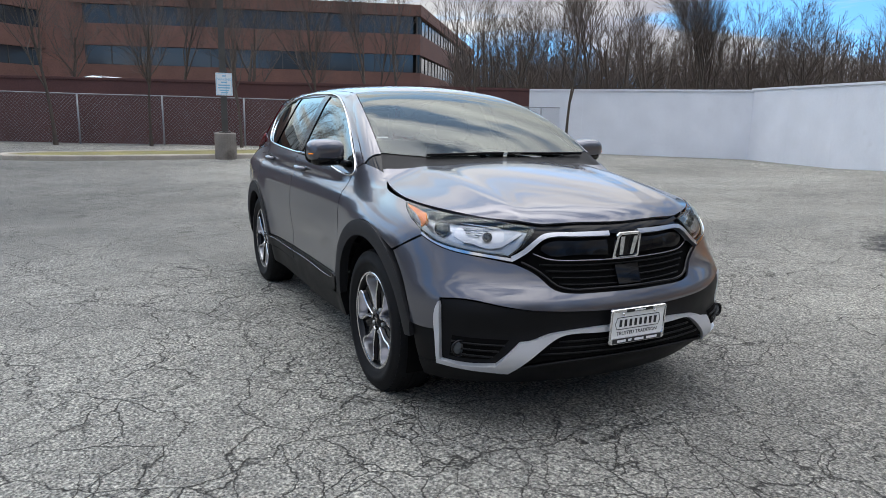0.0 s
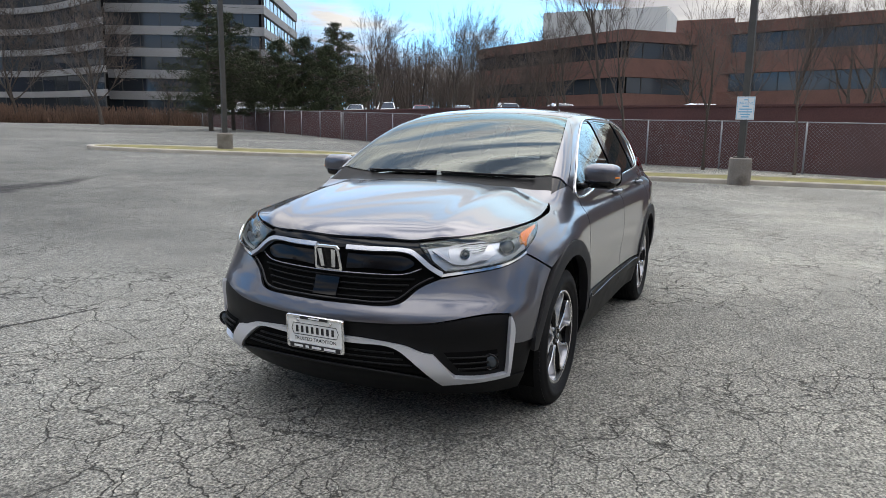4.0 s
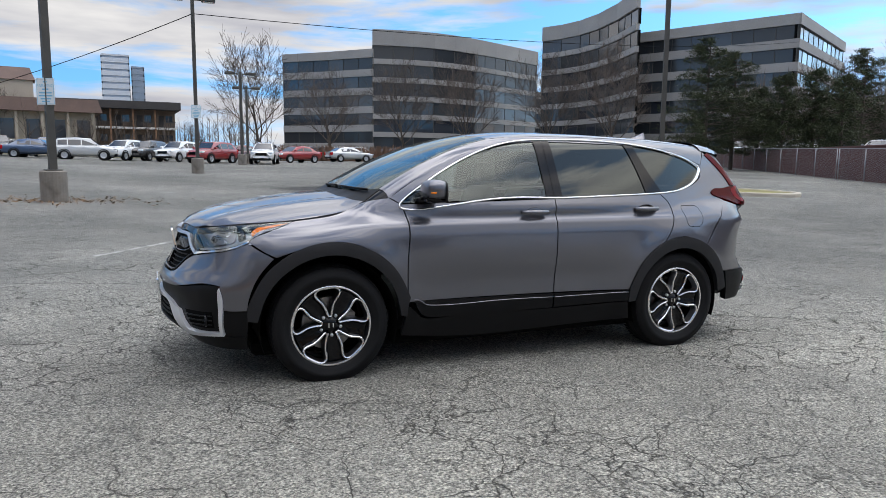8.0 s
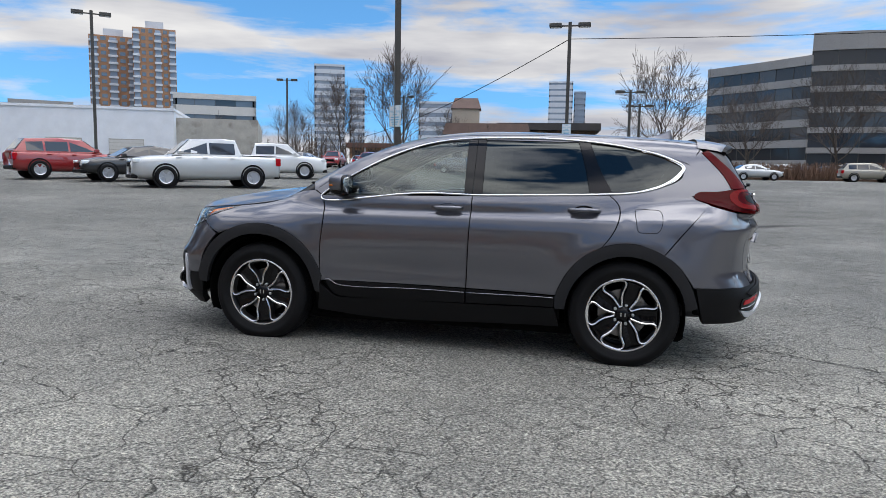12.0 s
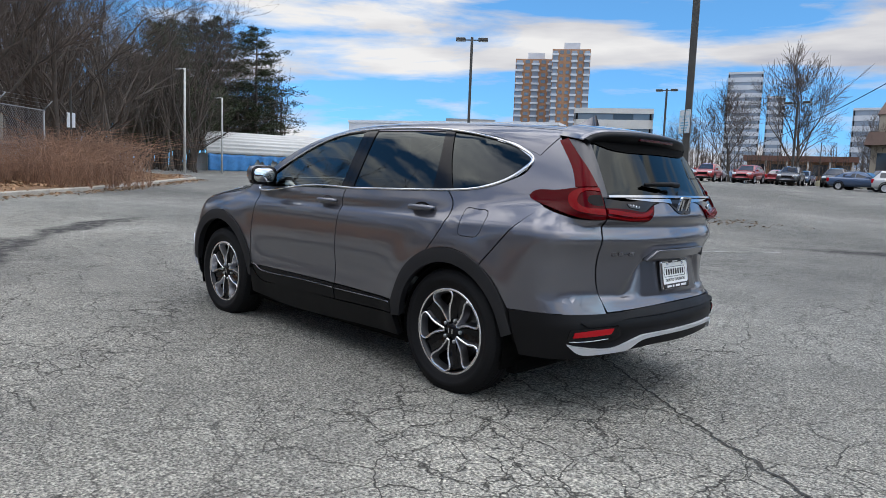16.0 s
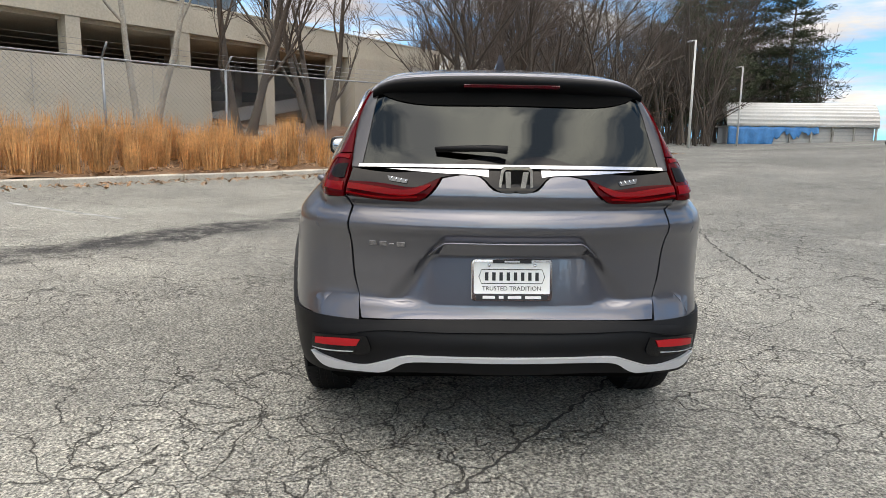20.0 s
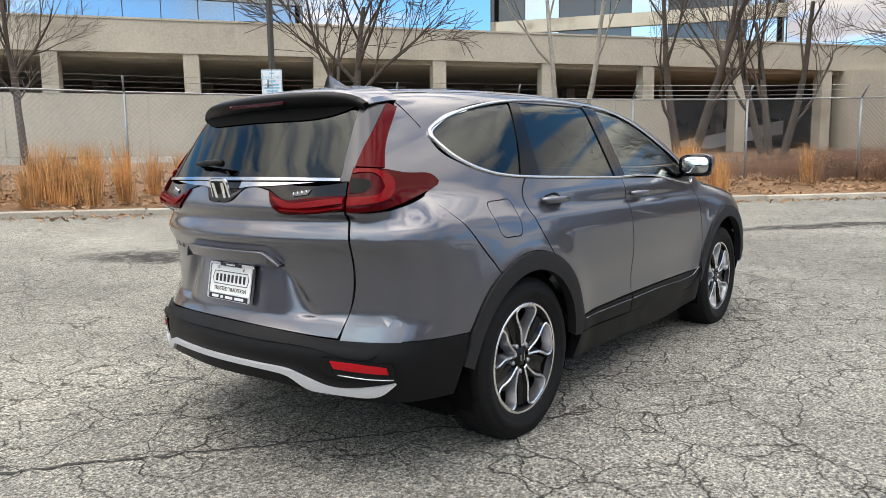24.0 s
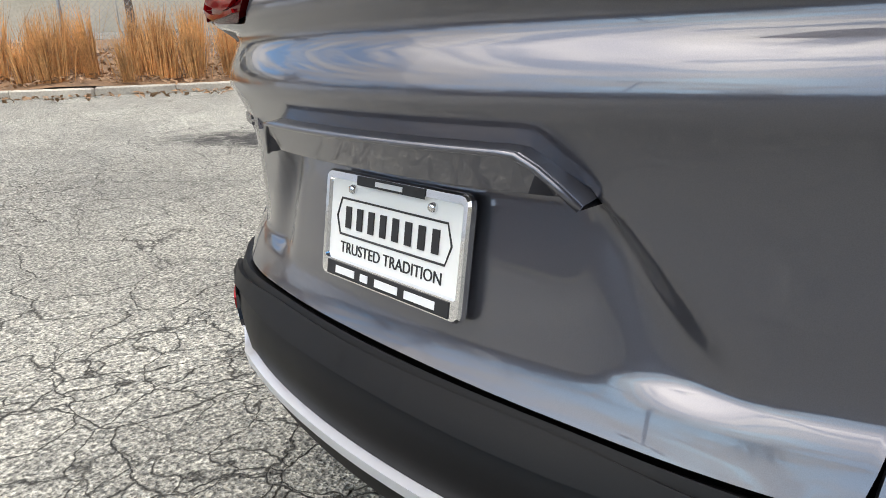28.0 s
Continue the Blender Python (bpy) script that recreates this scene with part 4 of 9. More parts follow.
c_width = curve((-2.3, 0.815), (-2.0, 0.868), (-1.7, 0.902), (-1.33, 0.922), (-0.5, 0.918), (0.3, 0.914), (0.9, 0.917), (1.33, 0.925), (1.7, 0.905), (2.0, 0.865), (2.3, 0.80))
c_inset = curve((0.18, 0.085), (0.3, 0.05), (0.45, 0.018), (0.6, 0.004), (0.74, 0.0), (0.88, 0.006), (0.97, 0.020), (1.04, 0.045), (1.10, 0.075), (1.17, 0.12), (1.3, 0.22))
c_hood = curve((2.5, 0.70), (2.3, 0.905), (2.2, 0.968), (2.08, 1.012), (1.9, 1.062), (1.7, 1.103), (1.45, 1.140), (1.2, 1.165), (1.0, 1.175), (0.5, 1.185), (-1.0, 1.19), (-2.0, 1.19), (-2.4, 1.16))
c_nose = curve((0.10, 2.00), (0.20, 2.11), (0.28, 2.20), (0.33, 2.255), (0.37, 2.284), (0.42, 2.296), (0.50, 2.288), (0.58, 2.296), (0.64, 2.287), (0.70, 2.248), (0.78, 2.214), (0.88, 2.190), (0.96, 2.176), (1.1, 2.14))
c_tail = curve((0.12, 2.16), (0.25, 2.235), (0.36, 2.300), (0.46, 2.325), (0.55, 2.320), (0.60, 2.284), (0.65, 2.258), (0.75, 2.252), (0.83, 2.257), (0.88, 2.271), (0.91, 2.286), (0.935, 2.300), (0.962, 2.297), (1.0, 2.275), (1.04, 2.254), (1.08, 2.246), (1.2, 2.212), (1.3, 2.16))
c_green = curve((1.15, 0.07), (0.8, 0.02), (0.4, 0.0), (-0.8, 0.0), (-1.3, 0.025), (-1.7, 0.072), (-2.1, 0.125), (-2.4, 0.17))
c_roof = curve((0.8, 1.56), (0.4, 1.605), (0.1, 1.628), (-0.2, 1.637), (-0.6, 1.632), (-1.1, 1.613), (-1.7, 1.577), (-2.1, 1.532), (-2.4, 1.49))
c_screen = curve((1.25, 1.09), (1.1, 1.175), (0.87, 1.305), (0.6, 1.428), (0.23, 1.565), (0.0, 1.635), (-0.4, 1.74))
c_back = curve((1.05, 2.30), (1.15, 2.245), (1.3, 2.155), (1.45, 2.065), (1.6, 1.965))


def body(x, y, z):
    """Negative inside the body, positive outside."""
    y = np.abs(y)
    # lower body
    rf, rr = np.hypot(x - 1.33, z - 0.37), np.hypot(x + 1.33, z - 0.37)
    flare = 0.016 * bell(rf - 0.50, 0.10) + 0.018 * bell(rr - 0.47, 0.10)
    scoop = -0.014 * bell(z - 0.60, 0.10) * step01(x + 0.80, 0.08) * step01(0.80 - x, 0.08)
    line = 0.006 * bell(z - 0.985, 0.022) * step01(1.35 - x, 0.15)
    s_side = y - (c_width(x) - c_inset(z) + flare + scoop + line)
    hood = c_hood(x) - 0.075 * (y / 0.75) ** 2 - 0.02 * (y / 0.75) ** 6 + 0.012 * bell(y - 0.50 - 0.05 * (1.7 - x), 0.07) * step01(x - 1.0, 0.1)
    s_top = (z - hood) * 0.97
    nose = c_nose(z) - 0.30 * y ** 2 - 0.15 * y ** 4 - 0.10 * y ** 2 * step01(z - 0.80, 0.06)
    s_front = (x - nose) * 0.95
    gate = bell(y, 0.62) ** 0.5
    # tailgate: a proud middle for the number plate, slanted facets beside it, and a ledge above the bumper
    y_out = 0.33 + 1.2 * np.clip(0.85 - z, 0, 0.25)
    side = np.clip((y - 0.285) / (y_out - 0.285), 0, 1)
    side = side * side * (3 - 2 * side)
    above = step01(z - 0.652, 0.004)
    flank = c_tail(z) + (0.014 - 0.016 * (1 - side)) * (1 - above) * step01(z - 0.585, 0.010)
    middle = 2.255 - 0.185 * np.clip(z - 0.655, 0, 0.2)
    w = (1 - side) * above * step01(0.852 - z, 0.004)
    tail = flank * (1 - w) + middle * w - 0.016 * np.sin(np.pi * side) ** 2 * above * step01(0.835 - z, 0.012) - 0.30 * y ** 2 - 0.12 * y ** 4
    s_rear = (-x - tail) * 0.95
    low = smax(smax(s_side, s_top, 0.10), smax(s_front, s_rear, 0.05), 0.13)
    # cabin
    g_side = (y - (0.838 - 0.47 * (z - 1.12) - 0.12 * (z - 1.12) ** 2 - c_green(x))) * 0.88
    g_roof = z - (c_roof(x) - (0.027 + 0.028 * step01(x + 0.5, 0.25)) * (y / 0.6) ** 2)
    g_front = (z - c_screen(x + 0.16 * y ** 2)) * 0.88
    g_back = (-x - (c_back(z) - 0.26 * y ** 2)) * 0.86
    top = smax(smax(g_side, g_roof, 0.11), smax(smax(g_front, g_roof, 0.10), g_back, 0.05), 0.06)
    top = smax(top, (1.03 - z) * 0.9, 0.06)
    return smin(low, top, 0.035)


def body_normal(p):
    e = 1.5e-3
    x, y, z = p.T
    n = np.stack([body(x + e, y, z) - body(x - e, y, z), body(x, y + e, z) - body(x, y - e, z), body(x, y, z + e) - body(x, y, z - e)], 1)
    return n / np.maximum(np.linalg.norm(n, axis=1, keepdims=True), 1e-9)


def cast(start, way, reach):
    """Where rays that come in from outside first meet the skin."""
    N = 90
    t_out = np.zeros(len(start))
    t_in = np.full(len(start), reach)
    found = np.zeros(len(start), bool)
    for i in range(1, N + 1):
        t = reach * i / N
        p = start + way * t
        inside = body(p[:, 0], p[:, 1], p[:, 2]) <= 0
        now = inside & ~found
        t_in[now] = t
        t_out[~inside & ~found] = t
        found |= inside
    for _ in range(16):
        m = (t_out + t_in) / 2
        p = start + way * m[:, None]
        inside = body(p[:, 0], p[:, 1], p[:, 2]) <= 0
        t_in = np.where(inside, m, t_in)
        t_out = np.where(inside, t_out, m)
    return start + way * t_in[:, None]


def lay(view, ab):
    """Points of a flat outline carried on to the skin. side: (x, z); top: (x, y); front and rear: (angle round the nose or tail, z); fore and aft: (y, z)."""
    ab = np.asarray(ab, float)
    a, b = ab[:, 0], ab[:, 1]
    o, i = np.zeros_like(a), np.ones_like(a)
    if view == "side":
        return cast(np.stack([a, o + 1.15, b], 1), np.stack([o, -i, o], 1), 1.1)
    if view == "top":
        return cast(np.stack([a, b, o + 1.8], 1), np.stack([o, o, -i], 1), 1.5)
    if view == "fore":
        return cast(np.stack([o + 2.6, a, b], 1), np.stack([-i, o, o], 1), 2.4)
    if view == "aft":
        return cast(np.stack([o - 2.6, a, b], 1), np.stack([i, o, o], 1), 2.4)
    t = np.radians(a)
    if view == "front":
        return cast(np.stack([1.1 + 1.7 * np.cos(t), 1.7 * np.sin(t), b], 1), np.stack([-np.cos(t), -np.sin(t), o], 1), 1.65)
    return cast(np.stack([-1.1 - 1.7 * np.cos(t), 1.7 * np.sin(t), b], 1), np.stack([np.cos(t), -np.sin(t), o], 1), 1.65)


def unit(view):
    return 57.3 / 1.1 if view in ("front", "rear") else 1.0


def loop(pts, view="side", step=0.022, closed=True):
    """A closed outline through points: curved, but with a corner at each point that carries a third value."""
    u = unit(view)
    P = [(p[0] / u, p[1]) for p in pts]
    n = len(P)
    corners = [i for i, p in enumerate(pts) if len(p) > 2]
    runs = []
    if not closed:
        corners = sorted(set(corners) | {0, n - 1})
        runs = [list(range(a, b + 1)) for a, b in zip(corners, corners[1:])]
    elif not corners:
        runs = [list(range(n)) + [0]]
    else:
        for k, a in enumerate(corners):
            b = corners[(k + 1) % len(corners)]
            if b <= a:
                b += n
            runs.append([i % n for i in range(a, b + 1)])
    out = []
    for run in runs:
        q = np.array([P[i] for i in run])
        d = np.concatenate([[0], np.cumsum(np.maximum(np.hypot(*np.diff(q, axis=0).T), 1e-6))])
        m = max(1, int(round(d[-1] / step)))
        t = np.linspace(0, d[-1], m + 1)[:-1]
        if len(run) == 2:
            x, y = np.interp(t, d, q[:, 0]), np.interp(t, d, q[:, 1])
        elif run[0] == run[-1]:
            ext = np.concatenate([q[-3:-1], q, q[1:3]])
            de = np.concatenate([d[-3:-1] - d[-1], d, d[1:3] + d[-1]])
            x, y = curve(*zip(de, ext[:, 0]))(t), curve(*zip(de, ext[:, 1]))(t)
        else:
            x, y = curve(*zip(d, q[:, 0]))(t), curve(*zip(d, q[:, 1]))(t)
        out += list(zip(x * u, y))
    if not closed:
        out.append((pts[-1][0], pts[-1][1]))
    return out


def inside_poly(px, py, poly):
    x, y = np.array([p[0] for p in poly]), np.array([p[1] for p in poly])
    x2, y2 = np.roll(x, -1), np.roll(y, -1)
    c = np.zeros(len(px), bool)
    for a, b, a2, b2 in zip(x, y, x2, y2):
        if b != b2:
            c ^= ((b > py) != (b2 > py)) & (px < (a2 - a) * (py - b) / (b2 - b) + a)
    return c


def shrink(poly, g):
    """Moves an outline inwards by g."""
    p = np.array(poly)
    area = np.sum(p[:, 0] * np.roll(p[:, 1], -1) - np.roll(p[:, 0], -1) * p[:, 1])
    d = np.roll(p, -1, 0) - np.roll(p, 1, 0)
    n = np.stack([-d[:, 1], d[:, 0]], 1) / np.maximum(np.hypot(d[:, 0], d[:, 1]), 1e-9)[:, None]
    return (p + n * g * (1 if area > 0 else -1)).tolist()


def patch(name, view, outline, mat, parent, holes=(), off=0.0, gap=0.002, step=0.035, thick=0.014, mirror=False, label="", edge=0.022, crown=0.0):
    """A panel: the outline laid on the skin, lifted by off, with its edge turned in by thick."""
    from mathutils.geometry import delaunay_2d_cdt
    u = unit(view)
    loops = [loop(outline, view, edge)] + [loop(h, view, edge) for h in holes]
    flat = []
    for i, L in enumerate(loops):
        q = [(a / u, b) for a, b in L]
        flat.append(shrink(q, gap if i == 0 else -gap))
    ext = np.array(flat[0])
    lo, hi = ext.min(0), ext.max(0)
    gx, gy = np.meshgrid(np.arange(lo[0] + step / 2, hi[0], step), np.arange(lo[1] + step / 2, hi[1], step))
    gx = gx + (np.arange(gx.shape[0]) % 2)[:, None] * step / 2
    pts = np.stack([gx.ravel(), gy.ravel()], 1)
    keep = inside_poly(pts[:, 0], pts[:, 1], flat[0])
    for h in flat[1:]:
        keep &= ~inside_poly(pts[:, 0], pts[:, 1], h)
    pts = pts[keep]
    rim = np.concatenate([np.array(f) for f in flat])
    if len(pts):
        d = np.min(np.hypot(pts[:, None, 0] - rim[None, :, 0], pts[:, None, 1] - rim[None, :, 1]), 1)
        pts = pts[d > step * 0.45]
    verts = [Vector(p) for p in rim] + [Vector(p) for p in pts]
    edges, s = [], 0
    for f in flat:
        edges += [(s + i, s + (i + 1) % len(f)) for i in range(len(f))]
        s += len(f)
    ov, oe, of, _, _, _ = delaunay_2d_cdt(verts, edges, [], 0, 1e-6)
    V = np.array([(v.x, v.y) for v in ov])
    T = np.array([f for f in of if len(f) == 3])
    c = V[T].mean(1)
    ok = inside_poly(c[:, 0], c[:, 1], flat[0])
    for h in flat[1:]:
        ok &= ~inside_poly(c[:, 0], c[:, 1], h)
    T = T[ok]
    used = np.unique(T)
    back = -np.ones(len(V), int)
    back[used] = np.arange(len(used))
    V, T = V[used], back[T]
    P = lay(view, V * np.array([u, 1.0]))
    N = body_normal(P)
    lift = np.full(len(P), off)
    if crown:
        dist = np.min(np.hypot(V[:, None, 0] - rim[None, :, 0], V[:, None, 1] - rim[None, :, 1]), 1)
        lift = off + crown * np.minimum(1, dist / 0.03) ** 0.5
    P = P + N * lift[:, None]
    # faces must look outwards
    fn = np.cross(P[T[:, 1]] - P[T[:, 0]], P[T[:, 2]] - P[T[:, 0]])
    flip = np.einsum("ij,ij->i", fn, N[T[:, 0]]) < 0
    T[flip] = T[flip][:, ::-1]
    # turned-in edge
    cnt = {}
    for t in T:
        for i in range(3):
            cnt[(t[i], t[(i + 1) % 3])] = 1
    rimE = [(a, b) for (a, b) in cnt if (b, a) not in cnt]
    verts, norms, faces = P.tolist(), N.tolist(), T.tolist()
    if thick:
        for a, b in rimE:
            o = len(verts)
            e = P[b] - P[a]
            nn = np.cross(e, N[a])
            nn = nn / max(np.linalg.norm(nn), 1e-9)
            verts += [P[a].tolist(), P[b].tolist(), (P[b] - N[b] * thick).tolist(), (P[a] - N[a] * thick).tolist()]
            norms += [nn.tolist()] * 4
            faces.append((o, o + 3, o + 2, o + 1))
    out = []
    sides = ("l", "r") if mirror else ("l",)
    for sd in sides:
        if sd == "l":
            vv, nn, ff = verts, norms, faces
        else:
            vv, nn, ff = [(x, -y, z) for x, y, z in verts], [(x, -y, z) for x, y, z in norms], [tuple(reversed(f)) for f in faces]
        out.append(link_mesh(name, vv, ff, mat, parent, label, True, nn))
    return out


def strip(name, view, pts, mat, parent, rad=0.006, off=0.004, mirror=False, closed=False, step=0.03, n=8, flat=1.0, label=""):
    """A bead laid along a line on the skin."""
    L = loop(pts, view, step, closed)
    P = lay(view, L)
    N = body_normal(P)
    P = P + N * off
    out = []
    for sd in ((1, -1) if mirror else (1,)):
        Q = P * np.array([1, sd, 1])
        out.append(Build().tube([tuple(q) for q in Q], rad, n, closed).done(name, mat, parent, label, True))
    return out


car = thing("suv", None, "dark grey metallic compact sport utility vehicle parked on asphalt", "car")

# outlines in (x, z) of the side
FA = lambda a, r, cx=1.33, cz=0.37: (cx + r * math.cos(radians(a)), cz + r * math.sin(radians(a)))
arch_f_out = [FA(a, 0.526) for a in (16, 40, 65, 90, 115, 140, 163)]
arch_f_in = [FA(a, 0.448) for a in (-8, 20, 45, 70, 90, 110, 135, 160, 188)]
arch_r_out = [FA(a, 0.482, -1.335) for a in (12, 40, 65, 90, 115, 140, 164)]
arch_r_in = [FA(a, 0.405, -1.335) for a in (-8, 20, 45, 70, 90, 110, 135, 160, 188)]


def corner(p):
    return (p[0], p[1], 1)


def ends(seq):
    return [corner(seq[0])] + list(seq[1:-1]) + [corner(seq[-1])]


Z_TRIM = 0.492
fender = ends(arch_f_out[::-1])[:-1]
fender = [corner(arch_f_out[-1])] + arch_f_out[-2:1:-1] + [(1.660, 0.812, 1), (1.722, 0.842, 1), (1.808, 0.900, 1), (1.770, 0.948), (1.66, 0.988), (1.528, 1.018, 1), (1.38, 1.034), (1.235, 1.062), (1.09, 1.122), (0.93, 1.150, 1), (0.865, 1.113, 1), (0.842, 1.06), (0.840, 0.80), (0.842, Z_TRIM, 1)]
patch("front_fender", "side", fender, M["paint"], car, mirror=True)
front_door = [(0.838, Z_TRIM, 1), (0.836, 0.80), (0.838, 1.06), (0.862, 1.110, 1), (0.30, 1.122), (-0.268, 1.132, 1), (-0.252, 0.75), (-0.242, Z_TRIM, 1)]
FD = patch("front_door", "side", front_door, M["paint"], car, mirror=True)
ra = [corner(FA(16, 0.482, -1.335))] + [FA(a, 0.482, -1.335) for a in (35, 55)] + [corner(FA(70, 0.482, -1.335))]
rear_door = [(-0.246, Z_TRIM, 1), (-0.256, 0.75), (-0.272, 1.132, 1), (-0.75, 1.143), (-1.205, 1.156, 1), (-1.272, 1.085), (-1.262, 0.96), (-1.170, 0.824, 1)] + [FA(a, 0.482, -1.335) for a in (55, 35)] + [(-0.868, Z_TRIM, 1)]
RD = patch("rear_door", "side", rear_door, M["paint"], car, mirror=True)
fuel_l = [(-1.385, 1.062), (-1.465, 1.065), (-1.545, 1.055), (-1.558, 0.99), (-1.530, 0.925), (-1.46, 0.920), (-1.405, 0.925), (-1.388, 0.99)]
quarter = [(-1.209, 1.156, 1), (-1.276, 1.085), (-1.266, 0.96), (-1.174, 0.826, 1)] + [FA(a, 0.482, -1.335) for a in (80, 100)] + [(-1.572, 0.785, 1), (-1.70, 0.93), (-1.868, 1.104, 1), (-1.82, 1.128), (-1.752, 1.160, 1), (-1.90, 1.188), (-2.022, 1.208, 1), (-1.95, 1.32), (-1.815, 1.478, 1),
           (-1.77, 1.42), (-1.735, 1.37), (-1.715, 1.335), (-1.70, 1.30), (-1.60, 1.232), (-1.45, 1.185), (-1.30, 1.163)]
patch("quarter_panel", "side", quarter, M["paint"], car, holes=[fuel_l], mirror=True)
patch("quarter_backing", "side", [(-1.38, 1.478, 1), (-1.60, 1.515, 1), (-1.80, 1.478, 1), (-1.745, 1.34, 1), (-1.69, 1.285, 1), (-1.702, 1.345), (-1.655, 1.392), (-1.55, 1.432)], M["paint"], car, off=-0.004, gap=0.0, mirror=True, thick=0.0)
patch("fuel_door", "side", fuel_l, M["paint"], car, mirror=True)

# roof rails above the windows
patch("roof_side", "side", [(0.925, 1.152, 1), (0.868, 1.118, 1), (0.72, 1.225), (0.52, 1.335), (0.27, 1.448), (0.0, 1.522), (-0.35, 1.548), (-0.70, 1.548), (-1.10, 1.522), (-1.45, 1.468), (-1.735, 1.374, 1), (-1.77, 1.424), (-1.812, 1.480, 1), (-1.60, 1.532), (-1.1, 1.590), (-0.6, 1.605), (-0.1, 1.590), (0.20, 1.525), (0.5, 1.40)], M["paint"], car, mirror=True)

# windows
w_front = [(0.850, 1.120, 1), (0.52, 1.327), (0.27, 1.440), (0.0, 1.514), (-0.20, 1.532, 1), (-0.20, 1.32), (-0.205, 1.142, 1), (0.30, 1.132)]
w_rear = [(-0.335, 1.540, 1), (-0.70, 1.540), (-0.985, 1.524, 1), (-1.04, 1.34), (-1.075, 1.160, 1), (-0.70, 1.150), (-0.338, 1.144, 1)]
w_quarter = [(-1.070, 1.518, 1), (-1.30, 1.488), (-1.55, 1.427), (-1.66, 1.378), (-1.690, 1.345), (-1.672, 1.315), (-1.57, 1.236), (-1.42, 1.190), (-1.235, 1.168, 1), (-1.14, 1.34)]
patch("front_window", "side", w_front, M["glass_side"], car, off=-0.006, gap=0.0, thick=0.0, mirror=True)
patch("rear_window", "side", w_rear, M["glass_dark"], car, off=-0.006, gap=0.0, thick=0.0, mirror=True)
patch("quarter_window", "side", w_quarter, M["glass_dark"], car, off=-0.006, gap=0.0, thick=0.0, mirror=True)
patch("window_moulding", "side", [(-1.42, 1.468, 1), (-1.55, 1.440), (-1.655, 1.396), (-1.708, 1.349), (-1.690, 1.306), (-1.580, 1.226), (-1.42, 1.176, 1), (-1.42, 1.190, 1), (-1.57, 1.240), (-1.672, 1.319), (-1.688, 1.345), (-1.650, 1.378), (-1.55, 1.424), (-1.42, 1.456, 1)], M["chrome"], car, off=0.003, gap=0.0, thick=0.008, mirror=True, edge=0.010, step=0.016, label="wide bright moulding behind the quarter window")
patch("pillar_trim", "side", [(-0.203, 1.533, 1), (-0.268, 1.540, 1), (-0.268, 1.34), (-0.266, 1.143, 1), (-0.208, 1.142, 1)], M["gloss_black"], car, gap=0.0, mirror=True)
patch("pillar_trim", "side", [(-0.272, 1.540, 1), (-0.332, 1.541, 1), (-0.335, 1.34), (-0.336, 1.144, 1), (-0.270, 1.143, 1)], M["gloss_black"], car, gap=0.0, mirror=True)
patch("pillar_trim", "side", [(-0.988, 1.524, 1), (-1.067, 1.518, 1), (-1.137, 1.34), (-1.232, 1.167, 1), (-1.078, 1.161, 1), (-1.043, 1.34)], M["gloss_black"], car, gap=0.0, mirror=True)
dlo = [(0.862, 1.114, 1), (0.70, 1.228), (0.52, 1.331), (0.27, 1.444), (0.0, 1.518), (-0.35, 1.544), (-0.70, 1.544), (-1.10, 1.518), (-1.45, 1.458), (-1.645, 1.392), (-1.706, 1.345), (-1.675, 1.300), (-1.58, 1.232), (-1.43, 1.184), (-1.20, 1.161), (-0.70, 1.146), (-0.27, 1.138), (0.30, 1.127)]
strip("window_surround", "side", dlo, M["chrome"], car, 0.0068, 0.003, True, True)

# cladding
patch("arch_trim", "side", [corner(arch_f_out[0])] + arch_f_out[1:-1] + [corner(arch_f_out[-1]), (0.842, Z_TRIM - 0.02, 1), (0.845, 0.40, 1)] + [corner(FA(175, 0.448))] + [FA(a, 0.448) for a in (150, 125, 100, 80, 55, 30)] + [corner(FA(8, 0.448)), (1.83, 0.44, 1)], M["clad_arch"], car, off=0.012, mirror=True, gap=0.001, thick=0.05, crown=0.006)
patch("arch_trim", "side", [(-0.868, Z_TRIM - 0.006, 1), (-0.868, 0.40, 1)] + [corner(FA(5, 0.405, -1.335))] + [FA(a, 0.405, -1.335) for a in (30, 55, 80, 100, 125, 150)] + [corner(FA(172, 0.405, -1.335)), (-1.806, 0.455, 1), (-1.766, 0.572, 1)] + [FA(a, 0.482, -1.335) for a in (140, 115, 90, 65, 40)] + [corner(FA(16, 0.482, -1.335))], M["clad_arch"], car, off=0.012, mirror=True, gap=0.001, thick=0.05, crown=0.006)
patch("door_trim", "side", [(0.80, Z_TRIM - 0.002, 1), (0.60, Z_TRIM - 0.002), (-0.241, Z_TRIM - 0.006, 1), (-0.238, 0.385, 1), (0.62, 0.375), (0.74, 0.40), (0.78, 0.45)], M["clad"], car, off=0.010, mirror=True, thick=0.02, crown=0.004)
patch("door_trim", "side", [(-0.246, Z_TRIM - 0.006, 1), (-0.865, Z_TRIM - 0.006, 1), (-0.865, 0.41, 1), (-0.245, 0.385, 1)], M["clad"], car, off=0.010, mirror=True, thick=0.02, crown=0.004)
patch("sill", "side", [(0.842, 0.470, 1), (0.80, 0.44), (0.74, 0.385), (0.62, 0.370), (-0.24, 0.380), (-0.865, 0.405, 1), (-0.90, 0.27, 1), (-0.2, 0.235), (0.6, 0.235), (0.875, 0.27, 1)], M["clad"], car, off=0.004, mirror=True, thick=0.05)
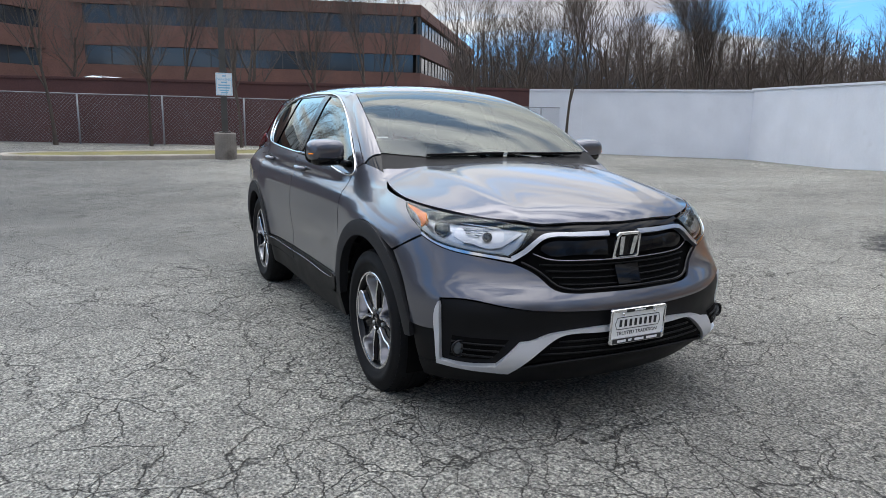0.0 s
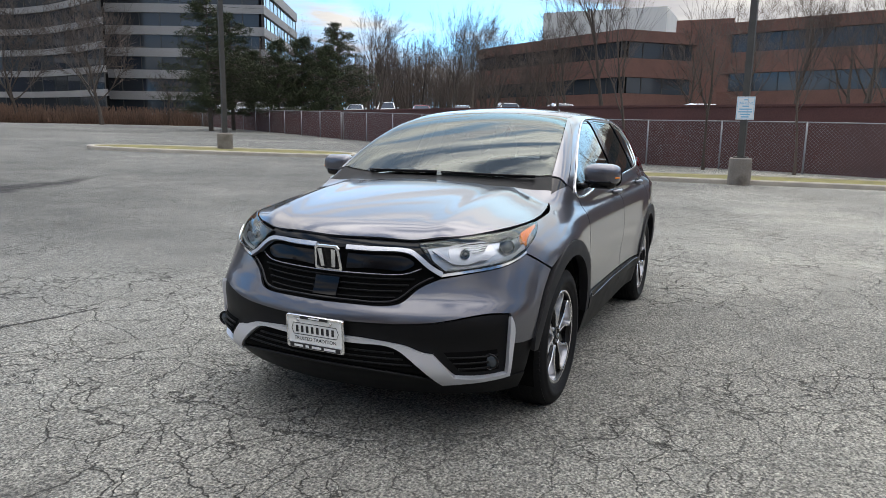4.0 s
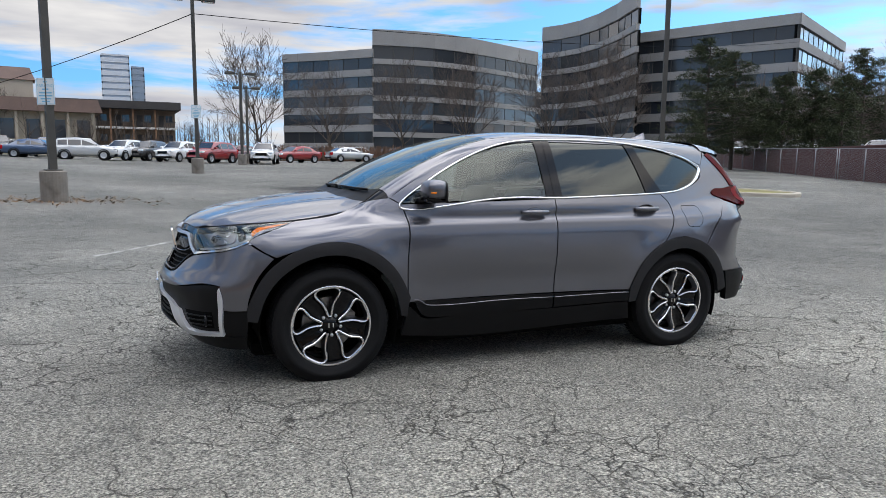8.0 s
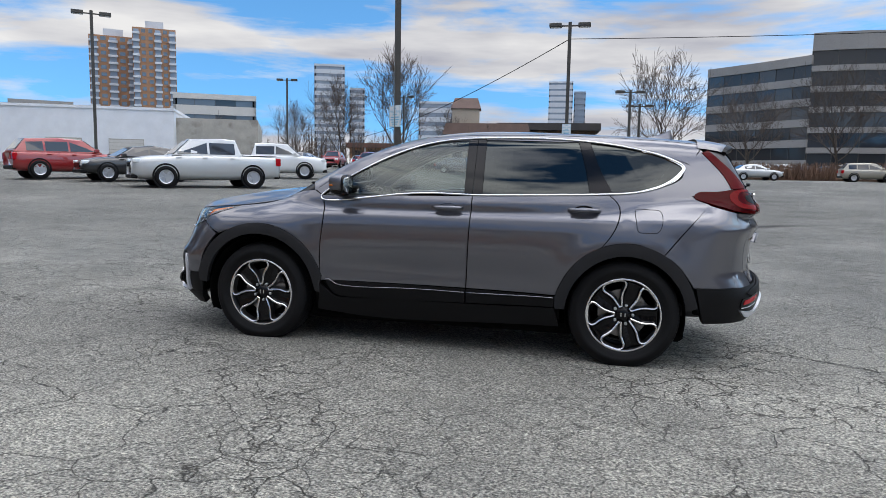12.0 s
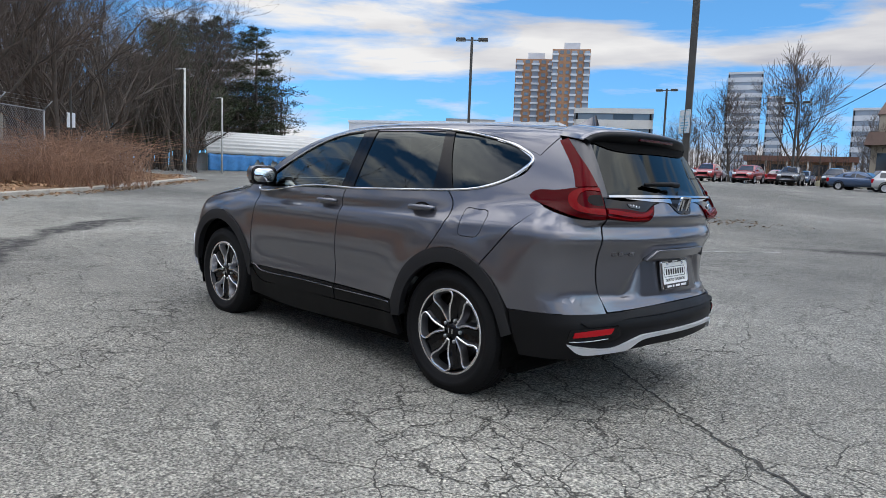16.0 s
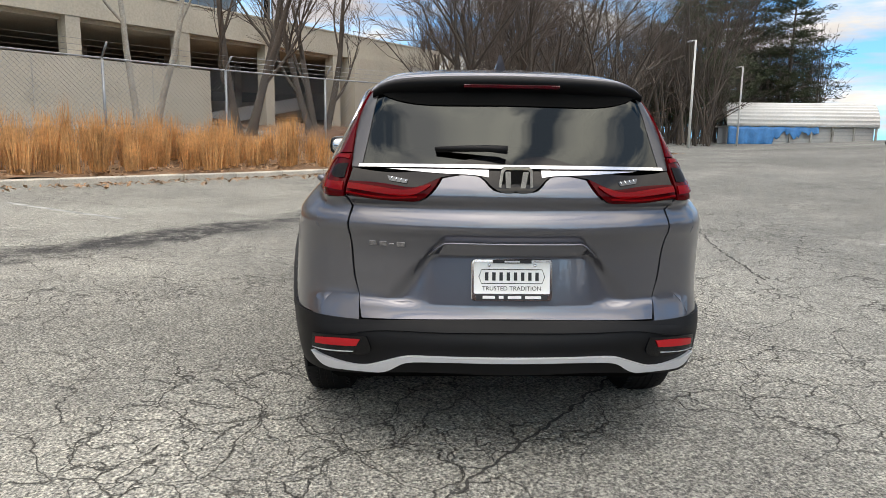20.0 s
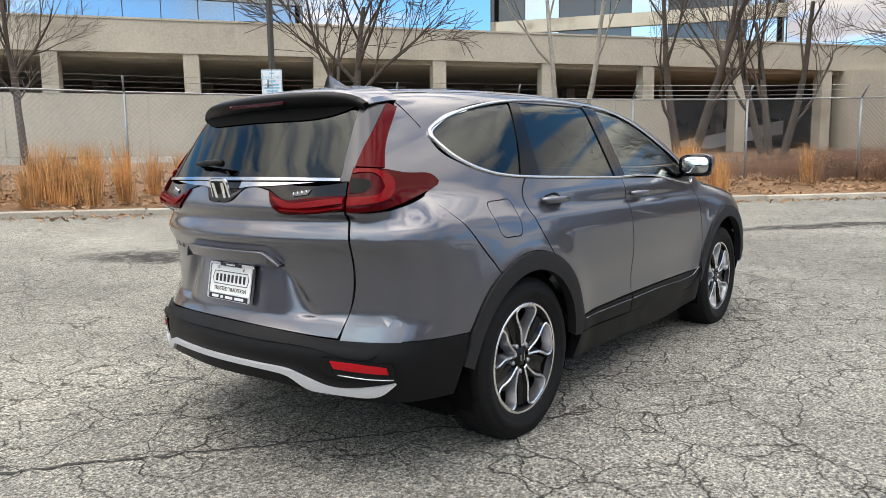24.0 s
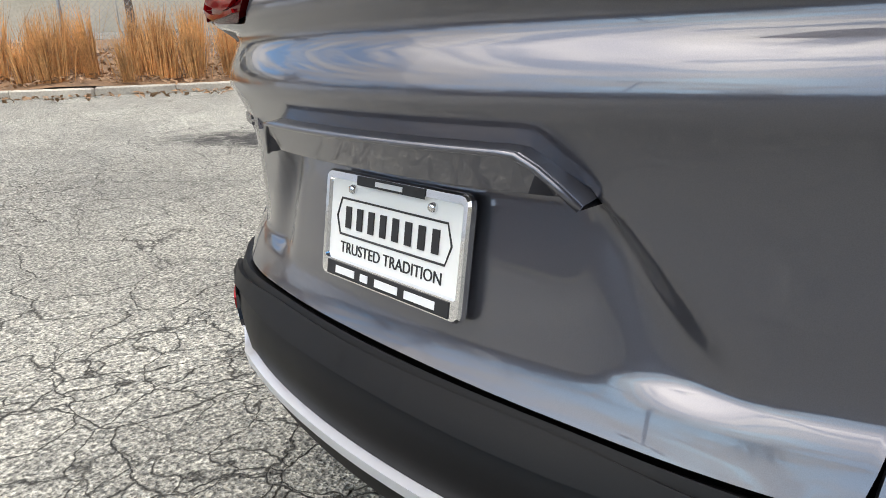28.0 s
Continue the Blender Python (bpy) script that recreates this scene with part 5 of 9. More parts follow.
strip("trim_strip", "side", [(0.805, 0.508, 1), (0.765, 0.500), (0.725, 0.472), (0.68, 0.462), (0.3, 0.462), (-0.236, 0.463, 1)], M["dark_chrome"], car, 0.0035, 0.016, True)
strip("trim_strip", "side", [(-0.25, 0.463, 1), (-0.6, 0.470), (-0.86, 0.478, 1)], M["dark_chrome"], car, 0.0035, 0.016, True)

# hood, windscreen, roof
hood_half = [(2.140, 0.0), (2.112, 0.25), (2.072, 0.41), (1.985, 0.56), (1.85, 0.685), (1.70, 0.748), (1.53, 0.782), (1.38, 0.784), (1.235, 0.766), (1.10, 0.737)]
hood_line = [(2.140, 0.0)] + [(x, y) for x, y in hood_half[1:-1]] + [(1.085, 0.740, 1), (1.155, 0.45), (1.180, 0.0), (1.155, -0.45), (1.085, -0.740, 1)] + [(x, -y) for x, y in hood_half[-2:0:-1]]
patch("hood", "top", hood_line, M["paint"], car, gap=0.003, step=0.045)
patch("windscreen", "top", [(1.085, 0.0), (1.055, 0.40), (0.965, 0.700, 1), (0.62, 0.650), (0.30, 0.590), (0.135, 0.555, 1), (0.165, 0.28), (0.175, 0.0), (0.165, -0.28), (0.135, -0.555, 1), (0.30, -0.590), (0.62, -0.650), (0.965, -0.700, 1), (1.055, -0.40)], M["glass_clear"], car, gap=0.0, off=0.0, thick=0.0, step=0.05)
patch("cowl", "top", [(1.175, 0.0), (1.150, 0.45), (1.083, 0.738, 1), (0.968, 0.703, 1), (1.058, 0.40), (1.088, 0.0), (1.058, -0.40), (0.968, -0.703, 1), (1.083, -0.738, 1), (1.150, -0.45)], M["clad"], car, off=-0.004, gap=0.0)
patch("roof", "top", [(0.172, 0.0), (0.162, 0.28), (0.132, 0.553, 1), (-0.10, 0.560), (-0.6, 0.560), (-1.2, 0.545), (-1.80, 0.508, 1), (-1.835, 0.25), (-1.845, 0.0), (-1.835, -0.25), (-1.80, -0.508, 1), (-1.2, -0.545), (-0.6, -0.560), (-0.10, -0.560), (0.132, -0.553, 1), (0.162, -0.28)], M["paint"], car, gap=0.002, step=0.06)
patch("cowl_side", "top", [(1.092, 0.742, 1), (1.070, 0.700, 1), (0.960, 0.690, 1), (0.925, 0.800, 1), (1.00, 0.812), (1.10, 0.790, 1)], M["gloss_black"], car, gap=0.0, off=-0.007, mirror=True, thick=0.0)
# the pillars beside the windscreen and the roof edge
patch("front_pillar", "top", [(0.97, 0.703, 1), (0.62, 0.653), (0.30, 0.593), (0.133, 0.556, 1), (-0.1, 0.563), (-0.6, 0.563), (-1.2, 0.548), (-1.80, 0.511, 1), (-1.80, 0.568, 1), (-1.2, 0.610), (-0.6, 0.622), (-0.1, 0.625), (0.2, 0.650), (0.5, 0.705), (0.93, 0.790, 1)], M["paint"], car, gap=0.001, mirror=True, off=-0.001)


def both(half):
    """A closed outline from its half at positive angles or y, from the top middle to the bottom middle."""
    return [(0.0, half[0][1])] * 0 + [(-p[0],) + tuple(p[1:]) for p in reversed(half) if p[0] > 1e-6] + list(half)


# ---- front end, in (angle, z) ----
patch("front_bumper", "front", both([(0, 0.676), (10, 0.677), (16.5, 0.681), (19.4, 0.696), (22.2, 0.742), (27.8, 0.798, 1), (35.8, 0.824), (44.3, 0.854), (49.6, 0.894, 1), (55.4, 0.836, 1), (58.0, 0.808, 1), (53.8, 0.70), (51.2, 0.56, 1), (50.8, 0.505, 1), (46, 0.50), (43.9, 0.505, 1), (43.2, 0.648, 1), (38, 0.655), (33.6, 0.644), (26, 0.618), (17, 0.606), (9, 0.601), (0, 0.599)]), M["paint"], car)
patch("lower_bumper", "front", both([(0, 0.596), (9, 0.598), (17, 0.603), (26, 0.615), (33.6, 0.641), (38, 0.652), (43.2, 0.645, 1), (43.9, 0.502, 1), (46, 0.497), (50.8, 0.500, 1), (50.4, 0.40), (49.6, 0.33, 1), (40, 0.330), (28.5, 0.335), (20, 0.365), (10, 0.380), (0, 0.384)]), M["clad"], car, off=-0.012, gap=0.0, thick=0.02)
patch("grille", "front", both([(0, 0.925), (17, 0.925), (21.5, 0.905), (26.5, 0.835), (27.9, 0.806, 1), (22.0, 0.742), (19.2, 0.698), (16.4, 0.684), (10, 0.680), (0, 0.679)]), M["void"], car, off=-0.030, gap=0.0, thick=0.03)
strip("grille_rim", "front", both([(0, 0.690), (10, 0.691), (16.2, 0.695), (18.6, 0.709), (21.4, 0.752), (26.4, 0.806)]), M["gloss_black"], car, 0.007, -0.004)
patch("grille_panel", "front", [(4.6, 0.896, 1), (16, 0.897), (19.6, 0.892), (22.0, 0.862), (20.4, 0.836), (16, 0.828), (4.6, 0.824, 1)], M["gloss_black"], car, off=-0.012, thick=0.02, mirror=True)
strip("grille_line", "front", both([(0, 0.806), (10, 0.808), (17, 0.811), (20.5, 0.819), (23.6, 0.842)]), M["dark_chrome"], car, 0.0035, -0.010)
for k in range(4):
    z = 0.790 - 0.026 * k
    a = 22.0 - 1.5 * k
    strip("grille_bar", "front", [(-a, z + 0.006), (-a * 0.6, z), (0, z - 0.002), (a * 0.6, z), (a, z + 0.006)], M["clad"], car, 0.0042, -0.020)
patch("sensor_cover", "front", both([(0, 0.782), (3.4, 0.782, 1), (3.2, 0.702, 1), (0, 0.702)]), M["gloss_black"], car, off=-0.006, gap=0.0, thick=0.03)
# bright bar across the grille, bent down at its ends and carried on below the lamps
patch("grille_bar_bright", "front", [(4.4, 0.926, 1), (14.7, 0.926), (19.4, 0.925), (21.2, 0.920), (22.9, 0.902), (26.7, 0.847), (28.6, 0.828, 1), (28.4, 0.806, 1), (24.4, 0.852), (21.0, 0.900), (19.6, 0.907), (14.7, 0.909), (4.4, 0.907, 1)], M["satin"], car, off=0.008, gap=0.0, thick=0.02, mirror=True, edge=0.012, step=0.018)
patch("lamp_trim", "front", [(28.5, 0.820, 1), (35.8, 0.838), (41.7, 0.855), (46.5, 0.879), (49.7, 0.908, 1), (49.8, 0.898, 1), (46.0, 0.867), (41.9, 0.844), (35.8, 0.827), (28.3, 0.806, 1)], M["chrome"], car, off=0.006, gap=0.0, thick=0.015, mirror=True, edge=0.012, step=0.018)
patch("hood_gap", "front", both([(0, 0.972), (12, 0.970), (22.3, 0.970), (23.6, 0.955), (26.6, 0.862, 1), (24.8, 0.855, 1), (20, 0.915), (0, 0.918)]), M["gloss_black"], car, off=-0.014, gap=0.0, thick=0.0)

# headlamps
hl = [(22.8, 0.948, 1), (27, 0.958), (32, 0.970), (40, 0.984), (46, 0.993), (54, 1.006), (61, 1.014, 1), (55.0, 0.965), (51.0, 0.928), (49.8, 0.909, 1), (46.5, 0.882), (41.7, 0.858), (35.8, 0.841), (29.2, 0.828, 1), (26.2, 0.872)]
patch("headlamp", "front", hl, M["lens"], car, off=0.001, gap=0.0, thick=0.0, mirror=True, label="clear headlamp lens")
patch("headlamp_bowl", "front", hl, M["lamp_bowl"], car, off=-0.060, gap=0.002, thick=0.0, mirror=True)
strip("lamp_edge", "front", hl, M["gloss_black"], car, 0.0045, -0.004, True, True)
patch("headlamp_reflector", "front", [(30.5, 0.952), (37, 0.966), (41.5, 0.970), (42.5, 0.925), (40, 0.895), (35, 0.878), (31, 0.880)], M["satin"], car, off=-0.050, gap=0.0, thick=0.02, mirror=True)
patch("headlamp_bar", "front", [(26.6, 0.935, 1), (29.0, 0.905), (31.2, 0.880, 1), (34.0, 0.872), (37.0, 0.890, 1), (40, 0.905), (40.2, 0.898), (37.4, 0.880, 1), (34.2, 0.862), (30.6, 0.868, 1), (28.4, 0.895), (26.0, 0.925, 1)], M["satin"], car, off=-0.018, gap=0.0, thick=0.025, mirror=True, edge=0.012, step=0.018)
for k in range(5):
    strip("reflector_rib", "front", [(32.0 + k, 0.962 - 0.011 * k), (41.0 - 0.4 * k, 0.976 - 0.011 * k)], M["chrome"], car, 0.0028, -0.036, True)
patch("daytime_light", "front", [(29.8, 0.836, 1), (35.8, 0.848), (41.7, 0.866), (46.2, 0.888), (49.0, 0.912), (52.5, 0.945), (51.6, 0.952), (48.0, 0.918), (45.6, 0.900), (41.4, 0.878), (35.8, 0.858), (29.6, 0.845, 1)], M["sign_white"], car, off=-0.012, gap=0.0, thick=0.015, mirror=True, edge=0.012, step=0.018)
patch("turn_signal", "front", [(50.5, 0.985, 1), (55, 0.998), (59.6, 1.008, 1), (54.5, 0.966), (50.6, 0.930, 1), (49.4, 0.955)], M["amber"], car, off=-0.003, gap=0.0, thick=0.02, mirror=True)
for sd in (1, -1):
    for (a, z, r) in ((45.6, 0.945, 0.036), (34.2, 0.915, 0.022)):
        p = lay("front", [(a, z)])
        nn = body_normal(p)[0]
        c = p[0] - nn * 0.035
        m = Matrix.Translation((c[0], sd * c[1], c[2])) @ Vector((nn[0] * 0.9 + 0.3, sd * nn[1] * 0.6, 0.0)).to_track_quat("Z", "Y").to_matrix().to_4x4()
        lamp = Build().lathe([(r * 0.75, -0.01), (r, 0.0), (r, 0.008), (r * 0.90, 0.010), (r * 0.84, 0.004)], 28, "z", m).done("projector_ring", M["dark_chrome"], car, smooth=True)
        Build().lathe([(r * 0.86, 0.003), (r * 0.7, 0.012), (r * 0.4, 0.020), (0.001, 0.023)], 28, "z", m).done("projector_lens", M["pane_dark"], lamp, smooth=True)

# lower intake, silver frame, fog lamps
patch("lower_intake", "front", both([(0, 0.500), (11, 0.498), (17.5, 0.488), (21, 0.445), (26.0, 0.372, 1), (20, 0.384), (10, 0.398), (0, 0.402)]), M["void"], car, off=-0.006, gap=0.0, thick=0.0)
for k in range(3):
    z = 0.470 - 0.026 * k
    a = 18.0 + 2.0 * k
    strip("intake_bar", "front", [(-a, z), (0, z), (a, z)], M["clad"], car, 0.005, -0.004)
patch("silver_blade", "front", both([(0, 0.527), (11, 0.525), (17.5, 0.514), (21.0, 0.502), (24.2, 0.479), (26.4, 0.474, 1), (31.2, 0.366, 1), (36, 0.362), (42.8, 0.368, 1), (43.0, 0.620, 1), (43.2, 0.636, 1), (43.7, 0.615), (43.9, 0.46), (43.7, 0.350, 1), (36, 0.340), (28.6, 0.324, 1), (25.2, 0.385), (21.5, 0.449), (18.2, 0.494), (11, 0.505), (0, 0.507)]), M["silver_lip"], car, off=0.010, gap=0.0, thick=0.03, edge=0.014, step=0.018)
patch("fog_recess", "front", [(28.6, 0.482, 1), (40.4, 0.488, 1), (41.0, 0.390, 1), (36, 0.388), (32.2, 0.392, 1)], M["void"], car, off=-0.009, gap=0.0, mirror=True, thick=0.0)
for k in range(3):
    z = 0.408 + 0.026 * k
    strip("fog_grille_bar", "front", [(31.8 - k * 1.2, z - 0.002), (35, z), (40.4, z + 0.004)], M["clad"], car, 0.005, -0.003, True)
for sd in (1, -1):
    p = lay("front", [(38.6, 0.438)])[0]
    m = Matrix.Translation((p[0] - 0.010, sd * p[1], p[2])) @ pose(0, 0, 0, 0, 90, 0)
    fog = Build().lathe([(0.026, 0.0), (0.038, 0.004), (0.038, 0.014), (0.031, 0.016), (0.029, 0.008)], 24, "z", m).done("fog_lamp", M["gloss_black"], car, smooth=True)
    Build().lathe([(0.030, 0.008), (0.018, 0.014), (0.001, 0.016)], 24, "z", m).done("fog_lens", M["pane_mid"], fog, smooth=True)
patch("chin", "front", both([(0, 0.388), (10, 0.384), (20, 0.369), (28.5, 0.339), (40, 0.333), (49.4, 0.333, 1), (48.5, 0.25, 1), (30, 0.235), (0, 0.235)]), M["clad"], car, off=-0.006, gap=0.0, thick=0.05)
strip("chin_edge", "front", both([(0, 0.390), (10, 0.386), (20, 0.371), (28.5, 0.341)]), M["clad"], car, 0.007, 0.0)


# ---- rear end ----
patch("rear_bumper_corner", "side", [(-1.576, 0.785, 1), (-1.704, 0.93), (-1.860, 1.104, 1), (-1.95, 1.078), (-2.06, 1.050, 1), (-2.075, 0.80), (-2.072, 0.582, 1), (-1.95, 0.584), (-1.772, 0.588, 1)] + [FA(a, 0.484, -1.335) for a in (142, 128)], M["paint"], car, mirror=True)
patch("rear_corner", "rear", [(31.0, 1.052, 1), (35, 1.048), (38.2, 1.052, 1), (40.0, 0.80), (40.0, 0.580, 1), (36, 0.578), (28.75, 0.578, 1), (29.9, 0.66), (31.0, 0.72), (31.4, 0.89)], M["paint"], car, mirror=True, gap=0.0015)
tg = both([(0, 1.080), (1.6, 1.080), (4.2, 1.090), (6.0, 1.127), (12, 1.136), (13.6, 1.129, 1), (15.2, 1.072), (17.2, 1.044), (20, 1.040), (30.6, 1.055, 1), (31.2, 0.89), (30.8, 0.72), (28.4, 0.588, 1), (21, 0.594), (0, 0.606)])
patch("tailgate", "rear", tg, M["paint"], car, step=0.012, gap=0.0015)
patch("rear_glass", "rear", both([(0, 1.180), (16, 1.179), (29.2, 1.175, 1), (29.8, 1.30), (31.0, 1.455, 1), (18, 1.480), (0, 1.484)]), M["glass_rear"], car, off=-0.004, gap=0.0, thick=0.0)
patch("glass_border", "rear", [(29.3, 1.165, 1), (29.9, 1.30), (31.1, 1.455, 1), (36.3, 1.470, 1), (34.8, 1.38), (33.2, 1.30), (31.6, 1.200, 1), (31.2, 1.165, 1)], M["lamp_silver"], car, off=-0.002, gap=0.0, thick=0.01, mirror=True)
patch("bright_bar", "rear", both([(0, 1.176), (16, 1.175), (29.6, 1.171, 1), (29.6, 1.160, 1), (16, 1.163), (6, 1.163), (0, 1.163)]), M["bar_chrome"], car, off=0.012, gap=0.0, thick=0.03, edge=0.015, step=0.02)
patch("garnish_panel", "rear", [(0, 1.160), (16, 1.160), (30.8, 1.160, 1), (30.8, 1.110, 1), (28.3, 1.107), (22, 1.099), (17.9, 1.095), (16, 1.111), (13.8, 1.132, 1), (12, 1.139), (6.0, 1.131), (3.8, 1.092), (0, 1.084)], M["gloss_black"], car, off=0.002, gap=0.0, thick=0.015, mirror=True)
patch("bright_wing", "rear", [(5.0, 1.1615, 1), (14, 1.1605), (24.5, 1.1590, 1), (18, 1.1500), (12.5, 1.1440), (7.2, 1.1400), (5.0, 1.134, 1)], M["bar_chrome"], car, off=0.005, gap=0.0, thick=0.014, mirror=True, edge=0.012, step=0.02)
# lamps
patch("tail_lamp_inner", "rear", [(13.9, 1.128, 1), (16.0, 1.109), (17.8, 1.094), (22, 1.098), (30.8, 1.109, 1), (30.8, 1.060, 1), (25, 1.046), (19.6, 1.043), (17.3, 1.047), (15.3, 1.076)], M["red_lens"], car, off=0.008, gap=0.001, thick=0.03, mirror=True, label="smoked red tail lamp lens", crown=0.004)
patch("light_bar", "rear", [(15.4, 1.100), (16.8, 1.078), (18.6, 1.064), (24, 1.066), (30.6, 1.080, 1), (30.6, 1.100, 1), (24, 1.086), (19.2, 1.082), (17.4, 1.092)], M["red_bar"], car, off=0.0135, gap=0.0, thick=0.006, mirror=True, edge=0.012, step=0.018)
patch("light_bar", "rear", [(17.6, 1.056, 1), (24, 1.053), (30.6, 1.066, 1), (30.6, 1.071, 1), (24, 1.058), (17.8, 1.061, 1)], M["red_bar"], car, off=0.0135, gap=0.0, thick=0.006, mirror=True, edge=0.012, step=0.018)
patch("reverse_lamp", "rear", [(19.8, 1.119, 1), (23.8, 1.132, 1), (23.2, 1.114, 1), (20.0, 1.105, 1)], M["pane_mid"], car, off=0.006, gap=0.0, thick=0.01, mirror=True, edge=0.012, step=0.015, label="small clear reversing lamp")
for k in range(4):
    strip("lamp_rib", "rear", [(20.3 + 0.9 * k, 1.109 + 0.003 * k), (20.1 + 0.9 * k, 1.120 + 0.003 * k)], M["chrome"], car, 0.0022, 0.0075, True)
patch("tail_lamp", "rear", [(31.2, 1.052, 1), (37.4, 1.060), (42.5, 1.092), (46.6, 1.126), (48.4, 1.152), (47.6, 1.172), (42, 1.190), (37.2, 1.206, 1), (31.7, 1.212, 1), (31.3, 1.160)], M["red_lens"], car, off=0.008, gap=0.001, thick=0.03, mirror=True, label="deep red tail lamp lens", crown=0.004)
patch("tail_lamp_pillar", "rear", [(31.9, 1.216, 1), (37.0, 1.210, 1), (36.9, 1.30), (37.7, 1.38), (38.8, 1.455, 1), (36.3, 1.470, 1), (34.8, 1.38), (33.2, 1.30)], M["pillar_lens"], car, off=0.006, gap=0.001, thick=0.03, mirror=True, label="red lamp strip on the rear pillar")
patch("light_bar", "rear", [(31.4, 1.072, 1), (35.6, 1.080), (38.0, 1.098), (38.7, 1.130), (38.2, 1.172), (36.8, 1.194), (31.9, 1.204, 1), (31.8, 1.188, 1), (35.9, 1.180), (36.6, 1.160), (36.9, 1.130), (36.2, 1.112), (34.8, 1.104), (31.5, 1.102, 1)], M["red_bar"], car, off=0.0135, gap=0.0, thick=0.006, mirror=True, edge=0.012, step=0.018)
patch("smoked_window", "rear", [(31.6, 1.118, 1), (34.4, 1.124), (35.0, 1.140), (34.4, 1.166, 1), (31.7, 1.172, 1)], M["spoiler_black"], car, off=0.0125, gap=0.0, thick=0.006, mirror=True, edge=0.012, step=0.015, label="smoked clear lamp window")

# bumper
patch("rear_bumper", "rear", both([(0, 0.600), (16, 0.594), (28, 0.582), (40.5, 0.581), (46, 0.583), (52.8, 0.586, 1), (51.5, 0.47), (49.5, 0.350, 1), (38, 0.350), (31, 0.360), (22, 0.386), (17, 0.396), (0, 0.398)]), M["clad"], car, off=0.010, gap=0.0, thick=0.05)
patch("bumper_ledge", "rear", both([(0, 0.590), (16, 0.585), (28, 0.562), (34, 0.548), (36, 0.540, 1), (35, 0.528), (28, 0.535), (16, 0.552), (0, 0.556)]), M["clad"], car, off=0.020, gap=0.0, thick=0.012, crown=0.006)
patch("silver_blade", "rear", both([(0, 0.473), (16, 0.469), (19.2, 0.463), (21.2, 0.450), (24.6, 0.424, 1), (26, 0.414), (33, 0.412), (38.8, 0.432, 1), (37.8, 0.412, 1), (36.6, 0.392), (32, 0.380), (24.2, 0.389, 1), (22.4, 0.400), (19.6, 0.434), (16, 0.448), (0, 0.454)]), M["silver_lip"], car, off=0.026, gap=0.0, thick=0.03, edge=0.014, step=0.018)
patch("reflector_recess", "rear", [(26.4, 0.524, 1), (38.2, 0.508, 1), (38.6, 0.450), (34, 0.440), (28, 0.446), (25.6, 0.470)], M["gloss_black"], car, off=0.017, gap=0.0, thick=0.01, mirror=True)
patch("reflector", "rear", [(27.6, 0.511, 1), (32, 0.507), (37.3, 0.495, 1), (37.6, 0.469, 1), (32, 0.478), (28.3, 0.485, 1)], M["reflector"], car, off=0.0205, gap=0.0, thick=0.008, mirror=True, edge=0.015, step=0.02, label="bright red bumper reflector")
strip("recess_line", "rear", [(29.0, 0.462, 1), (35, 0.450), (38.4, 0.448, 1)], M["satin"], car, 0.0025, 0.021, True)
patch("glass_band", "rear", both([(0, 1.408), (14, 1.406), (22, 1.412), (27, 1.430), (31.0, 1.456, 1), (18, 1.480), (0, 1.484)]), M["void"], car, off=0.001, gap=0.0, thick=0.0)
# lip over the number plate
def plate_lip():
    b, vs, n = Build(), [], 32
    for i in range(n + 1):
        y = -0.325 + 0.65 * i / n
        e = abs(y) / 0.325
        zt = 0.893 - 0.052 * max(0.0, (e - 0.80) / 0.20) ** 1.3
        zb = 0.848 - 0.010 * max(0.0, (e - 0.80) / 0.20)
        x = -2.292 + 0.30 * y * y + 0.02 * max(0.0, (e - 0.80) / 0.20)
        zt = max(zt, zb + 0.002)
        vs += [(x + 0.030, y, zt + 0.006), (x - 0.004, y, zt), (x - 0.010, y, zt - 0.004), (x + 0.008 + 0.03 * max(0.0, (e - 0.80) / 0.20), y, zb), (x + 0.10, y, zb - 0.004)]
    fs = [(5 * i + j, 5 * i + j + 1, 5 * i + j + 6, 5 * i + j + 5) for i in range(n) for j in range(4)]
    b.add(vs, fs).done("plate_lip", M["paint"], car)
    Build().tube([(v[0] - 0.001, v[1], v[2] + 0.001) for v in vs[2::5]], 0.0042, 8).done("lip_edge", M["paint"], car, "", True)


plate_lip()

